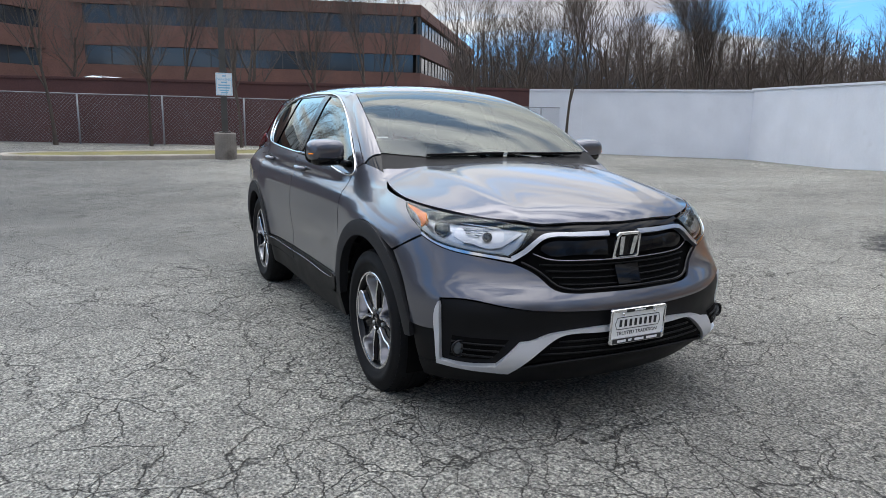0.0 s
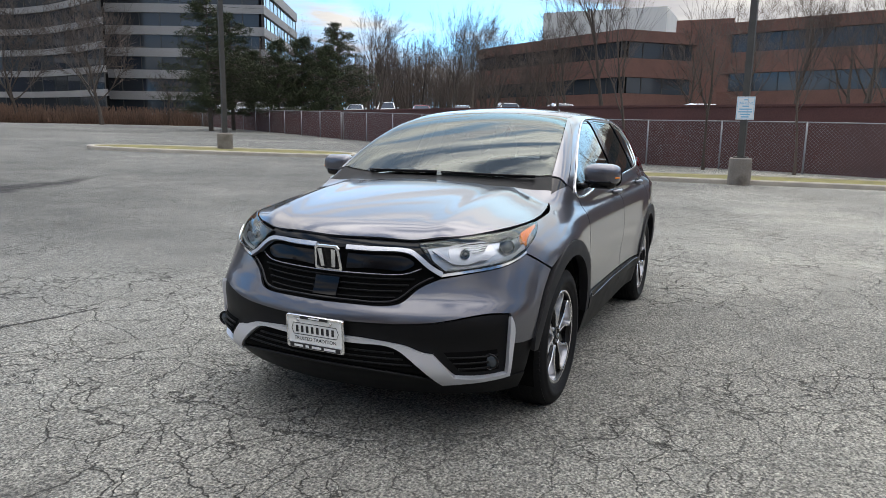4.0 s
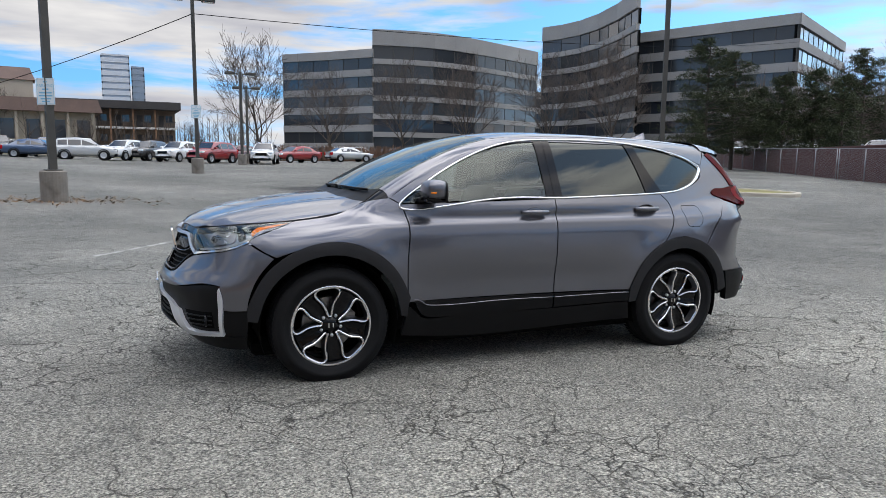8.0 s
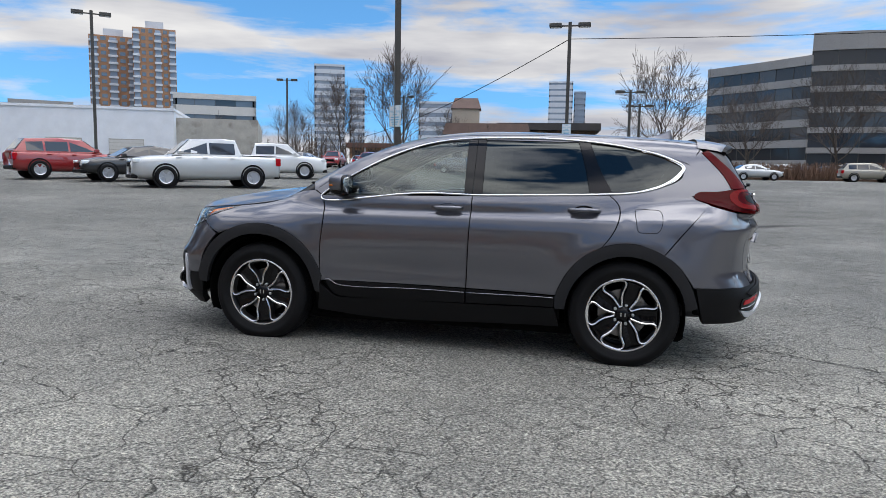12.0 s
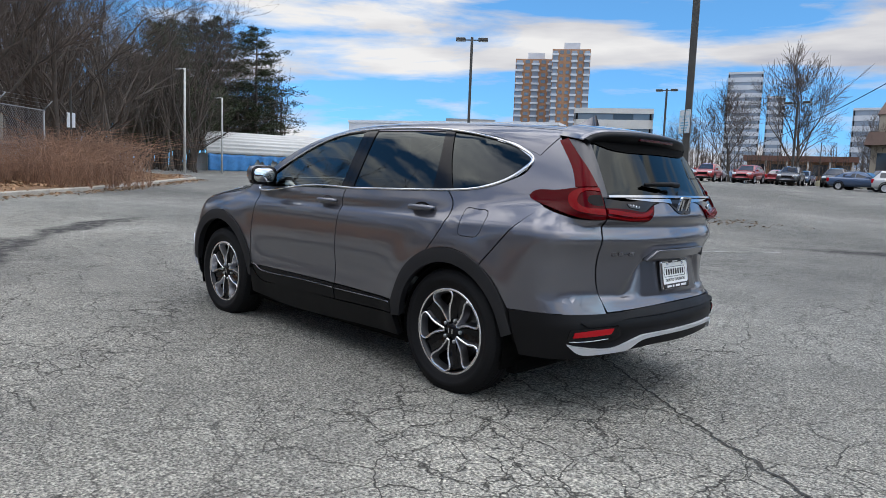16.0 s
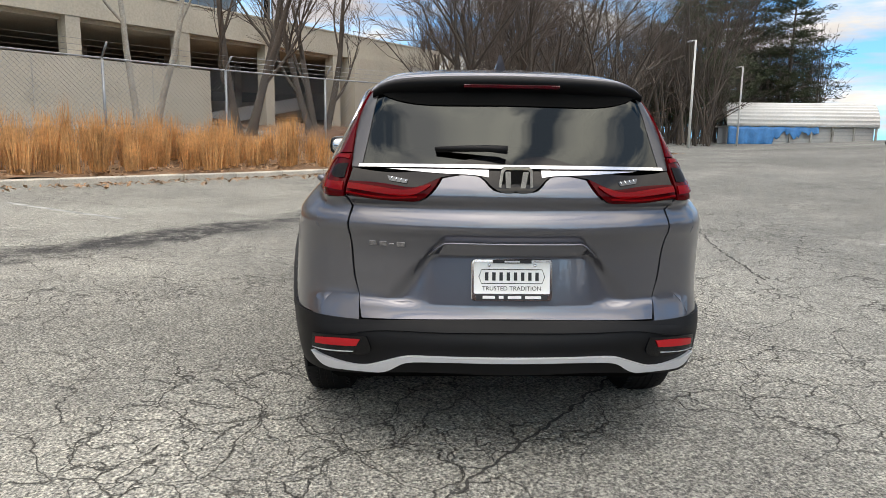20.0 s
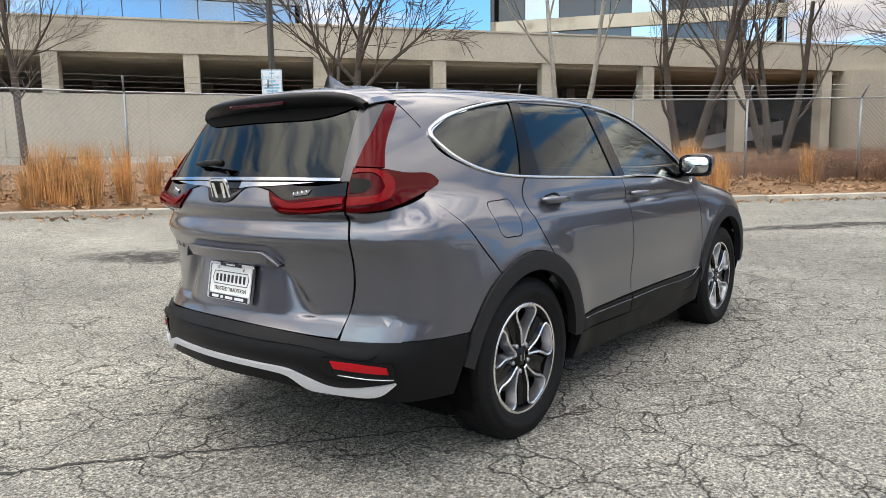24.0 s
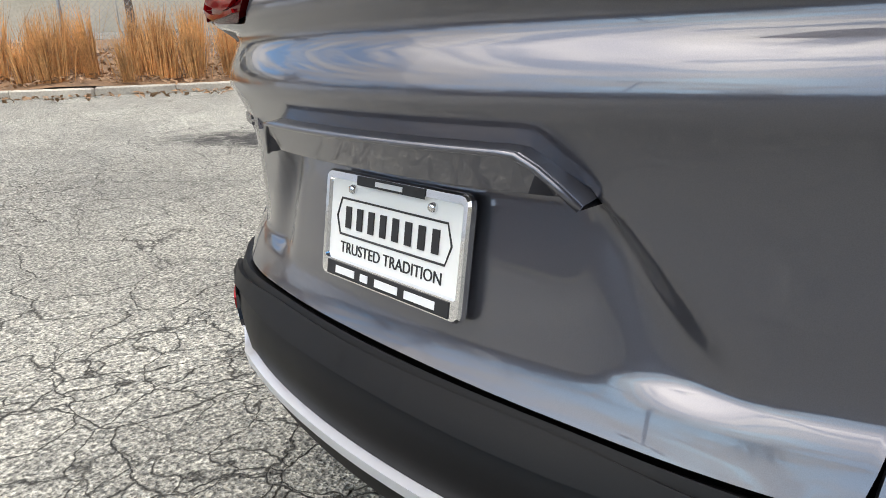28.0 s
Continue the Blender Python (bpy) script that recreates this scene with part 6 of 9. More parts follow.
# spoiler: a painted blade that carries the roof on, with a gloss black hollow below
def spoiler():
    cols = 37
    prof = ((-1.805, 0.004), (-1.90, 0.002), (-1.99, -0.004), (-2.046, -0.010), (-2.047, -0.018))
    hollow = ((-2.044, -0.0125), (-2.078, -0.019), (-2.088, -0.030), (-2.080, -0.052), (-2.045, -0.086), (-2.018, -0.116), (-2.000, -0.128))

    def at(x, dz, y):
        e = abs(y) / 0.562
        xx = -1.805 + (x + 1.805) * (1 - 0.34 * e ** 3) + 0.012 * e * e
        zr = float(c_roof(np.array([xx]))[0]) - 0.027 * (y / 0.6) ** 2 - 0.030 * e ** 6 - 0.030 * e ** 14
        return (xx, y, zr + dz * (1 - 0.45 * e ** 6))

    def sheet(name, rows, mat, w, label=""):
        vs = [at(x, dz, -w + 2 * w * i / (cols - 1)) for i in range(cols) for x, dz in rows]
        k = len(rows)
        fs = [(i * k + j, i * k + j + 1, (i + 1) * k + j + 1, (i + 1) * k + j) for i in range(cols - 1) for j in range(k - 1)]
        fs += [tuple(range(k)), tuple(reversed(range((cols - 1) * k, cols * k)))]
        return Build().add(vs, fs).done(name, mat, car, label, True)
    sheet("spoiler", prof, M["paint"], 0.560)
    sheet("spoiler_underside", hollow + ((-1.90, -0.10),), M["spoiler_black"], 0.552, "gloss black edge and underside of the spoiler")
    c = at(-2.080, -0.048, 0.0)
    Build().box(c[0] - 0.006, c[0] + 0.02, -0.19, 0.19, c[2] - 0.012, c[2] + 0.003, None, 0.003).done("brake_light", M["dark_red"], car)


spoiler()

# ---- inner shell that closes the gaps ----
def shell(view, outline, off=-0.03, mirror=True, step=0.08):
    patch("inner_shell", view, outline, M["void"], car, off=off, gap=0.0, thick=0.0, mirror=mirror, step=step, edge=0.05)


shell("side", [(0.90, 0.30, 1), (0.90, 0.62, 1), (1.06, 0.86), (1.33, 0.96), (1.60, 0.86), (1.70, 0.80, 1), (1.70, 1.02, 1), (1.2, 1.10), (0.9, 1.11), (-1.20, 1.145, 1), (-1.75, 1.16, 1), (-2.10, 1.15, 1), (-2.10, 0.35, 1), (-1.78, 0.40, 1), (-1.66, 0.70), (-1.335, 0.86), (-1.01, 0.70), (-0.90, 0.30, 1)])
shell("front", both([(0, 1.0), (30, 1.0), (52, 1.0, 1), (53, 0.80), (49, 0.34, 1), (20, 0.30), (0, 0.30)]), -0.07, False)
shell("rear", both([(0, 1.17), (30, 1.17), (40, 1.19, 1), (44, 0.9), (46, 0.39, 1), (20, 0.41), (0, 0.41)]), -0.05, False)
shell("top", [(2.05, 0.0), (1.95, 0.5), (1.6, 0.70), (1.15, 0.70, 1), (1.18, 0.0), (1.15, -0.70, 1), (1.6, -0.70), (1.95, -0.5)], -0.03, False)
shell("top", [(0.12, 0.0), (0.10, 0.52, 1), (-0.6, 0.54), (-1.85, 0.49, 1), (-1.85, -0.49, 1), (-0.6, -0.54), (0.10, -0.52, 1)], -0.035, False)
Build().box(-1.74, 1.80, -0.76, 0.76, 0.185, 0.30, None, 0.03).done("underbody", M["void"], car)
# wheel housings
for x, r in ((1.33, 0.43), (-1.335, 0.40)):
    for sd in (1, -1):
        b = Build()
        vs = []
        for i in range(25):
            t = radians(-20 + 220 * i / 24)
            for y in (0.875, 0.52):
                vs.append((x + r * math.cos(t), sd * y, 0.37 + r * math.sin(t)))
        fs = [(2 * i, 2 * i + 1, 2 * i + 3, 2 * i + 2) for i in range(24)]
        b.add(vs, fs)
        b.box(x - r, x + r, min(sd * 0.50, sd * 0.53), max(sd * 0.50, sd * 0.53), 0.25, 0.85)
        b.done("wheel_housing", M["void"], car, smooth=False)

b = Build()
b.prism([(-2.14, 0.40), (-2.02, 0.36), (-1.72, 0.34), (-1.72, 0.45), (-2.14, 0.45)], -0.50, 0.50, pose(0, 0, 0, 90, 0, 0))
b.done("rear_diffuser", M["void"], car)


# ---- wheels ----
def wheel(m, spin):
    W = part("wheel", Build_bm(), M["void"], car)
    W.matrix_basis = m
    T = Build().lathe([(0.249, -0.095), (0.268, -0.112), (0.305, -0.118), (0.342, -0.112), (0.357, -0.100), (0.368, -0.080), (0.3715, -0.05), (0.3725, 0.0), (0.3715, 0.05), (0.368, 0.080), (0.357, 0.100), (0.342, 0.112), (0.324, 0.116), (0.322, 0.119), (0.297, 0.119), (0.295, 0.117), (0.272, 0.112), (0.254, 0.100), (0.249, 0.088)], 72, "y")
    T.done("tyre", M["rubber"], W, smooth=True)
    tr = Build()
    for k in range(72):
        a = radians(k * 5)
        for y0, y1, sk in ((0.052, 0.098, 2.0), (-0.098, -0.052, -2.0)):
            p = []
            for rr, yy, da in ((0.3745, y0, -1.0), (0.3745, y0, 1.6), (0.362, y1, 1.6 + sk), (0.362, y1, -1.0 + sk)):
                p.append((rr * math.cos(a + radians(da)), yy, rr * math.sin(a + radians(da))))
            o = [(q[0] * 0.985, q[1], q[2] * 0.985) for q in p]
            tr.add(p + o, [(0, 1, 2, 3), (0, 4, 5, 1), (1, 5, 6, 2), (2, 6, 7, 3), (3, 7, 4, 0)])
    for yy in (-0.03, 0.0, 0.03):
        tr.lathe([(0.3722, yy - 0.012), (0.3755, yy - 0.010), (0.3755, yy + 0.010), (0.3722, yy + 0.012)], 72, "y")
    tr.done("tread", M["rubber"], W)
    Build().lathe([(0.205, -0.09), (0.228, -0.095), (0.222, -0.02), (0.215, 0.05), (0.224, 0.084), (0.233, 0.092), (0.236, 0.098), (0.232, 0.103), (0.226, 0.100), (0.221, 0.090)], 64, "y").done("rim", M["alloy_dark"], W, smooth=True)
    Build().lathe([(0.236, 0.0985), (0.2325, 0.1035), (0.2245, 0.1005)], 64, "y").done("rim_lip", M["alloy"], W, smooth=True)
    # five petals: each an opening with a machined edge, and gloss black webs between them
    half = [(0.052, 0.0085), (0.072, 0.0150), (0.095, 0.0215), (0.118, 0.0300), (0.138, 0.0410), (0.156, 0.0560), (0.172, 0.0690), (0.186, 0.0745), (0.200, 0.0735), (0.212, 0.0640), (0.2215, 0.0460)]
    dome = lambda r: 0.084 + 0.014 * (r - 0.05) / 0.17
    line = [(r, w) for r, w in half] + [(0.2235, 0.020), (0.2235, -0.020)] + [(r, -w) for r, w in half[::-1]]
    for k in range(5):
        a = radians(spin + 72 * k)
        c, s = math.cos(a), math.sin(a)
        rows = [shrink(line, -0.0045), line, shrink(line, 0.0070)]
        n = len(line)
        put = lambda q, dy: [(r * c - w * s, dome(r) + dy, r * s + w * c) for r, w in q]
        vs = put(rows[0], -0.004) + put(rows[1], 0.0) + put(rows[2], -0.003)
        fs = [(i * n + j, (i + 1) * n + j, (i + 1) * n + (j + 1) % n, i * n + (j + 1) % n) for i in range(2) for j in range(n)]
        Build().add(vs, fs).done("petal_edge", M["alloy"], W, "machined bright petal edge")
        inner = shrink(line, 0.017)
        vs = put(rows[2], -0.003) + put(inner, -0.050)
        Build().add(vs, [(j, n + j, n + (j + 1) % n, (j + 1) % n) for j in range(n)]).done("petal_wall", M["alloy_wall"], W, "", True)
        # the web between this petal and the next
        a2 = radians(spin + 72 * (k + 1))
        c2, s2 = math.cos(a2), math.sin(a2)
        vs = []
        for r, w_ in half + [(0.226, 0.030)]:
            p = (r * c - w_ * s, r * s + w_ * c)
            q = (r * c2 + w_ * s2, r * s2 - w_ * c2)
            mx, mz = (p[0] + q[0]) / 2, (p[1] + q[1]) / 2
            y = dome(r)
            vs += [(p[0], y - 0.005, p[1]), (p[0] * 0.7 + mx * 0.3, y - 0.020, p[1] * 0.7 + mz * 0.3), (mx, y - 0.026, mz), (q[0] * 0.7 + mx * 0.3, y - 0.020, q[1] * 0.7 + mz * 0.3), (q[0], y - 0.005, q[1])]
        m_ = len(half) + 1
        Build().add(vs, [(5 * i + j, 5 * i + 5 + j, 5 * i + 6 + j, 5 * i + 1 + j) for i in range(m_ - 1) for j in range(4)]).done("spoke_web", M["gloss_black"], W)
    Build().lathe([(0.001, 0.080), (0.030, 0.080), (0.034, 0.076), (0.052, 0.070), (0.056, 0.050)], 32, "y").done("hub_cap", M["gloss_black"], W, smooth=True)
    for k in range(5):
        a = radians(spin + 36 + 72 * k)
        Build().lathe([(0.001, 0.078), (0.008, 0.078), (0.010, 0.074), (0.010, 0.05)], 10, "y", pose(0.060 * math.cos(a), 0, 0.060 * math.sin(a))).done("wheel_nut", M["satin"], W, smooth=True)
    b = Build()
    for sx in (-1, 1):
        b.box(sx * 0.0125 - 0.003, sx * 0.0125 + 0.003, 0.0805, 0.083, -0.013, 0.013)
    b.done("cap_mark", M["chrome"], W)
    Build().lathe([(0.06, 0.005), (0.155, 0.005), (0.157, 0.0), (0.157, -0.02), (0.06, -0.02)], 48, "y").done("brake_disc", M["disc"], W, smooth=False)
    cal = Build()
    cal.box(-0.155, -0.085, -0.035, 0.030, -0.07, 0.07, None, 0.014)
    cal.done("brake_caliper", M["disc"], W)
    for o in W.children:
        if not o.name.startswith(("tyre", "tread")):
            o.matrix_basis = Matrix.Diagonal((1.075, 1.0, 1.075, 1.0))
    return W


def Build_bm():
    bm = bmesh.new()
    bmesh.ops.create_cone(bm, cap_ends=True, segments=32, radius1=0.20, radius2=0.20, depth=0.02, matrix=Matrix.Translation((0, -0.06, 0)) @ pose(0, 0, 0, 90))
    return bm


for x, sd, spin in ((1.33, 1, 84), (-1.33, 1, 72), (1.33, -1, 80), (-1.33, -1, 95)):
    m = pose(x, sd * 0.787, 0.371) @ (pose(0, 0, 0) if sd > 0 else pose(0, 0, 0, 0, 0, 180))
    wheel(m, spin)

# ---- mirrors, handles, wipers, aerial ----
def blob(name, mat, rings, parent, label="", caps=True):
    """A shape lofted through rounded rings: (centre, half width along u, half height along z, u direction)."""
    vs, fs, n = [], [], 20
    for (cx, cy, cz), hu, hz, (ux, uy) in rings:
        for j in range(n):
            t = 2 * math.pi * j / n
            c, s = math.cos(t), math.sin(t)
            a, b = abs(c) ** 0.6 * (1 if c > 0 else -1), abs(s) ** 0.6 * (1 if s > 0 else -1)
            vs.append((cx + ux * hu * a, cy + uy * hu * a, cz + hz * b))
    for i in range(len(rings) - 1):
        for j in range(n):
            fs.append((i * n + j, i * n + (j + 1) % n, (i + 1) * n + (j + 1) % n, (i + 1) * n + j))
    if caps:
        fs += [tuple(reversed(range(n))), tuple(range((len(rings) - 1) * n, len(rings) * n))]
    return Build().add(vs, fs).done(name, mat, parent, label, True)


def door_mirror(sd):
    d = (0.0, sd * 1.0)
    mir = blob("mirror", M["paint"], [((0.742, sd * 0.925, 1.205), 0.062, 0.032, d), ((0.732, sd * 0.928, 1.205), 0.092, 0.052, d), ((0.70, sd * 0.930, 1.206), 0.104, 0.063, d), ((0.655, sd * 0.932, 1.205), 0.106, 0.065, d), ((0.634, sd * 0.932, 1.204), 0.104, 0.063, d)], car, "body-coloured mirror housing")
    blob("mirror_base", M["gloss_black"], [((0.738, sd * 0.918, 1.158), 0.075, 0.020, d), ((0.70, sd * 0.921, 1.152), 0.096, 0.032, d), ((0.640, sd * 0.922, 1.153), 0.094, 0.030, d)], mir)
    blob("mirror_rim", M["gloss_black"], [((0.636, sd * 0.932, 1.195), 0.107, 0.072, d), ((0.622, sd * 0.932, 1.195), 0.106, 0.071, d)], mir)
    blob("mirror_foot", M["gloss_black"], [((0.70, sd * 0.86, 1.140), 0.045, 0.018, (1, 0)), ((0.71, sd * 0.80, 1.132), 0.055, 0.022, (1, 0))], mir)
    blob("mirror_glass", M["mirror"], [((0.6218, sd * 0.934, 1.195), 0.088, 0.054, d), ((0.6202, sd * 0.934, 1.195), 0.087, 0.053, d)], mir)
    blob("mirror_lamp", M["amber"], [((0.732, sd * 1.000, 1.190), 0.022, 0.005, d), ((0.70, sd * 1.030, 1.190), 0.008, 0.005, d)], mir)


for sd in (1, -1):
    door_mirror(sd)
    for x, door in ((-0.10, FD), (-1.045, RD)):
        dr = door[0 if sd > 0 else 1]
        zz = 1.045 if x > -0.5 else 1.052
        P = lay("side", [(x + dx, zz) for dx in (-0.105, -0.08, -0.04, 0.0, 0.04, 0.08, 0.105)])
        lift = (0.004, 0.026, 0.036, 0.040, 0.038, 0.028, 0.006)
        rr = [0.012, 0.016, 0.017, 0.017, 0.017, 0.016, 0.012]
        h = Build().tube([(p[0], sd * (p[1] + l), p[2]) for p, l in zip(P, lift)], rr, 10).done("door_handle", M["paint"], dr, "", True)
        c = lay("side", [(x, zz - 0.004)])[0]
        cup = Build().lathe([(0.001, -0.010), (0.040, -0.006), (0.056, 0.003), (0.058, 0.0015)], 24, "y", Matrix.Translation((c[0], sd * c[1], c[2])) @ Matrix.Diagonal((1.25, sd, 0.62, 1)))
        cup.done("handle_cup", M["gloss_black"], dr, smooth=True)
for y0, y1, name in ((0.62, 0.05, "wiper"), (0.02, -0.46, "wiper")):
    P = lay("top", [(1.070 - 0.14 * abs(y0 + (y1 - y0) * k / 6) ** 2, y0 + (y1 - y0) * k / 6) for k in range(7)])
    N = body_normal(P)
    P = P + N * 0.014
    wp = Build().tube([tuple(p) for p in P], [0.007, 0.007, 0.006, 0.006, 0.006, 0.005, 0.004], 6).done(name, M["clad"], car, "black windscreen wiper", True)
    Build().tube([tuple(p - n * 0.009) for p, n in zip(P, N)], 0.004, 4).done("blade", M["rubber"], wp)
P = lay("aft", [(0.03, 1.215), (0.10, 1.222), (0.20, 1.226), (0.30, 1.228)])
N = body_normal(P)
P = P + N * np.array([[0.045], [0.040], [0.030], [0.018]])
rw = Build().tube([tuple(p) for p in P], [0.016, 0.013, 0.011, 0.008], 8).done("rear_wiper", M["clad"], car, "black rear wiper", True)
Build().tube([tuple(p - n * 0.018) for p, n in zip(P[1:], N[1:])], 0.006, 4).done("blade", M["rubber"], rw)
b = Build()
vs = []
for i in range(7):
    t = i / 6
    x = -1.50 - 0.185 * t
    top = c_roof(np.array([x]))[0] + 0.070 * t ** 1.4
    w = 0.036 * (1 - 0.25 * t)
    zb = c_roof(np.array([x]))[0] - 0.01
    vs += [(x, -w, zb), (x + 0.02 * t, -0.006, top), (x + 0.02 * t, 0.006, top), (x, w, zb)]
b.add(vs, [(4 * i + j, 4 * i + 4 + j, 4 * i + 5 + j, 4 * i + 1 + j) for i in range(6) for j in range(3)] + [(24, 25, 26, 27)])
b.done("aerial_fin", M["paint"], car, "", True)

def settle(o):
    """The tail of the car sits a little low on its springs' travel: the lower body and the wheels follow the ground's dip."""
    for c in o.children:
        if c.name.startswith("wheel") and not c.name.startswith("wheel_housing"):
            if c.location.x < 0:
                c.location.z -= 0.022
            continue
        if c.data and c.matrix_basis == Matrix.Identity(4):
            k = len(c.data.vertices)
            co = np.empty(k * 3)
            c.data.vertices.foreach_get("co", co)
            co = co.reshape(-1, 3)
            co[:, 2] -= 0.032 * bell(co[:, 0] + 1.45, 1.05) * np.clip((0.98 - co[:, 2]) / 0.36, 0, 1)
            c.data.vertices.foreach_set("co", co.ravel())
            c.data.update()
        settle(c)


settle(car)

# ---- badges and plates ----
def emblem(m, s, parent):
    """A chrome frame with two leaning uprights."""
    out = [(-0.5, -0.42), (-0.42, -0.5), (0.42, -0.5), (0.5, -0.42), (0.44, 0.36), (0.36, 0.46), (-0.36, 0.46), (-0.44, 0.36)]
    n = len(out)
    vs = []
    for k, z in ((1.0, 0.0), (1.0, 0.010), (0.84, 0.012), (0.82, 0.004)):
        vs += [(x * s * k, z, y * s * k * 0.86) for x, y in out]
    fs = [(r * n + i, r * n + (i + 1) % n, (r + 1) * n + (i + 1) % n, (r + 1) * n + i) for r in range(3) for i in range(n)]
    e = Build().add(vs, fs).done("emblem", M["chrome"], parent, "chrome emblem frame")
    e.matrix_basis = m
    Build().box(-s * 0.42, s * 0.42, 0.0, 0.003, -s * 0.36, s * 0.34).done("emblem_back", M["gloss_black"], e)
    for sx in (-1, 1):
        v = [(sx * s * x, y, s * z) for x, z in ((0.13, -0.30), (0.26, -0.30), (0.33, 0.28), (0.17, 0.28)) for y in (0.003, 0.013)]
        Build().add(v, [(0, 2, 3, 1), (2, 4, 5, 3), (4, 6, 7, 5), (6, 0, 1, 7), (1, 3, 5, 7)]).done("emblem_bar", M["chrome"], e)
    return e


emblem(pose(2.196, 0, 0.868, -10, 0, -90), 0.150, car)
emblem(pose(-2.270, 0, 1.126, -14, 0, 90), 0.134, car)


def dealer_plate(m, top_bar):
    """A dealer's plate in a chrome frame; it faces its own -y. Names are plain bars."""
    p = thing("dealer_plate", m, "white dealer advertising plate in a chrome frame on the car", "plate", "dealer plates")
    p.parent = None
    pl = Build().box(-0.150, 0.150, -0.004, 0.0, -0.075, 0.075, None, 0.001).done("panel", M["plate_white"], p)
    def loop(w, h, r, y, dz):
        return [(sx * (w - r) + r * math.cos(radians(q + a)), y, sz * (h - r) + r * math.sin(radians(q + a)) + dz)
                for q, sx, sz in ((0, 1, 1), (90, -1, 1), (180, -1, -1), (270, 1, -1)) for a in (0, 30, 60, 90)]
    rings = [loop(0.158, 0.082, 0.014, 0.003, -0.001), loop(0.158, 0.082, 0.014, -0.006, -0.001), loop(0.155, 0.079, 0.012, -0.0095, -0.001),
             loop(0.148, 0.061, 0.005, -0.0095, 0.007), loop(0.146, 0.059, 0.004, -0.004, 0.007)]
    k = len(rings[0])
    Build().add([v for q in rings for v in q], [(i * k + j, i * k + (j + 1) % k, (i + 1) * k + (j + 1) % k, (i + 1) * k + j) for i in range(4) for j in range(k)]).done("frame", M["chrome"], p, "chrome plate frame")
    Build().box(-0.138, 0.138, -0.0110, -0.0097, -0.078, -0.0565).done("lower_band", M["ink"], p)
    Build().box(-0.075, 0.075, -0.0110, -0.0097, 0.0640, 0.0775).done("upper_band", M["ink"], p)
    ring = [(-0.128, 0.012), (-0.118, 0.040), (0.118, 0.040), (0.128, 0.012), (0.118, -0.014), (-0.118, -0.014)]
    Build().tube([(x, -0.0046, z) for x, z in ring], 0.0016, 6, True).done("border", M["ink"], p)
    # the dealer's name, as bars
    for k in range(8):
        x = -0.098 + 0.028 * k
        Build().box(x - 0.0065, x + 0.0065, -0.0065, -0.0045, -0.003, 0.029).done("name_bar", M["ink"], p)
    for k, (x, w) in enumerate(((-0.100, 0.048), (-0.052, 0.018), (0.0, 0.052), (0.072, 0.062))):
        Build().box(x - w / 2 + 0.01, x + w / 2 + 0.01, -0.0122, -0.0112, -0.0730, -0.0620).done("name_bar", M["letter_white"], p)
    Build().box(-0.030, 0.030, -0.0122, -0.0112, 0.0672, 0.0740).done("name_bar", M["letter_white"], p)
    text_on("TRUSTED TRADITION", 0.0235, M["ink"], p, pose(0, -0.0046, -0.034, 90, 0, 0), extrude=0.0006)
    for sx in (-1, 1):
        Build().lathe([(0.001, -0.012), (0.005, -0.012), (0.007, -0.008), (0.007, -0.004)], 10, "y", pose(sx * 0.089, 0, 0.056)).done("bolt", M["chrome"], p, smooth=True)
    return p


dealer_plate(pose(2.306, -0.003, 0.527, 3, 0, 90), True)
dealer_plate(pose(-2.247, 0, 0.740, -10, 0, -90), True)
# model mark on the tailgate, as plain chrome bars
for k, (y, w) in enumerate(((0.540, 0.030), (0.500, 0.030), (0.466, 0.020), (0.430, 0.034))):
    p = lay("aft", [(y, 0.869)])[0]
    Build().box(-0.004, 0.004, -w / 2, w / 2, -0.010 if k != 2 else -0.003, 0.010 if k != 2 else 0.003, Matrix.Translation((p[0] - 0.003, p[1], p[2])) @ pose(0, 0, 0, 0, 0, -16), 0.0015).done("model_mark", M["dark_chrome"], car)

# ---- cabin ----
Build().box(-1.95, 1.0, -0.70, 0.70, 0.33, 0.40).done("cabin_floor", M["interior"], car)
d = Build()
d.prism([(1.05, 0.98), (0.98, 1.10), (0.72, 1.115), (0.58, 1.06), (0.55, 0.88), (0.75, 0.70), (1.05, 0.70)], -0.70, 0.70, pose(0, 0, 0, 90, 0, 0))
d.done("dashboard", M["dash"], car)
sw = Build()
pts = []
for i in range(28):
    t = 2 * math.pi * i / 28
    pts.append(tuple(pose(0.42, 0.37, 1.00, 0, -62, 0) @ Vector((0.185 * math.cos(t), 0.185 * math.sin(t), 0))))
sw.tube(pts, 0.016, 8, True)
sw.box(-0.06, 0.06, -0.17, 0.17, -0.02, 0.02, pose(0.42, 0.37, 1.00, 0, -62, 0), 0.01)
sw.done("steering_wheel", M["dash"], car, "", True)


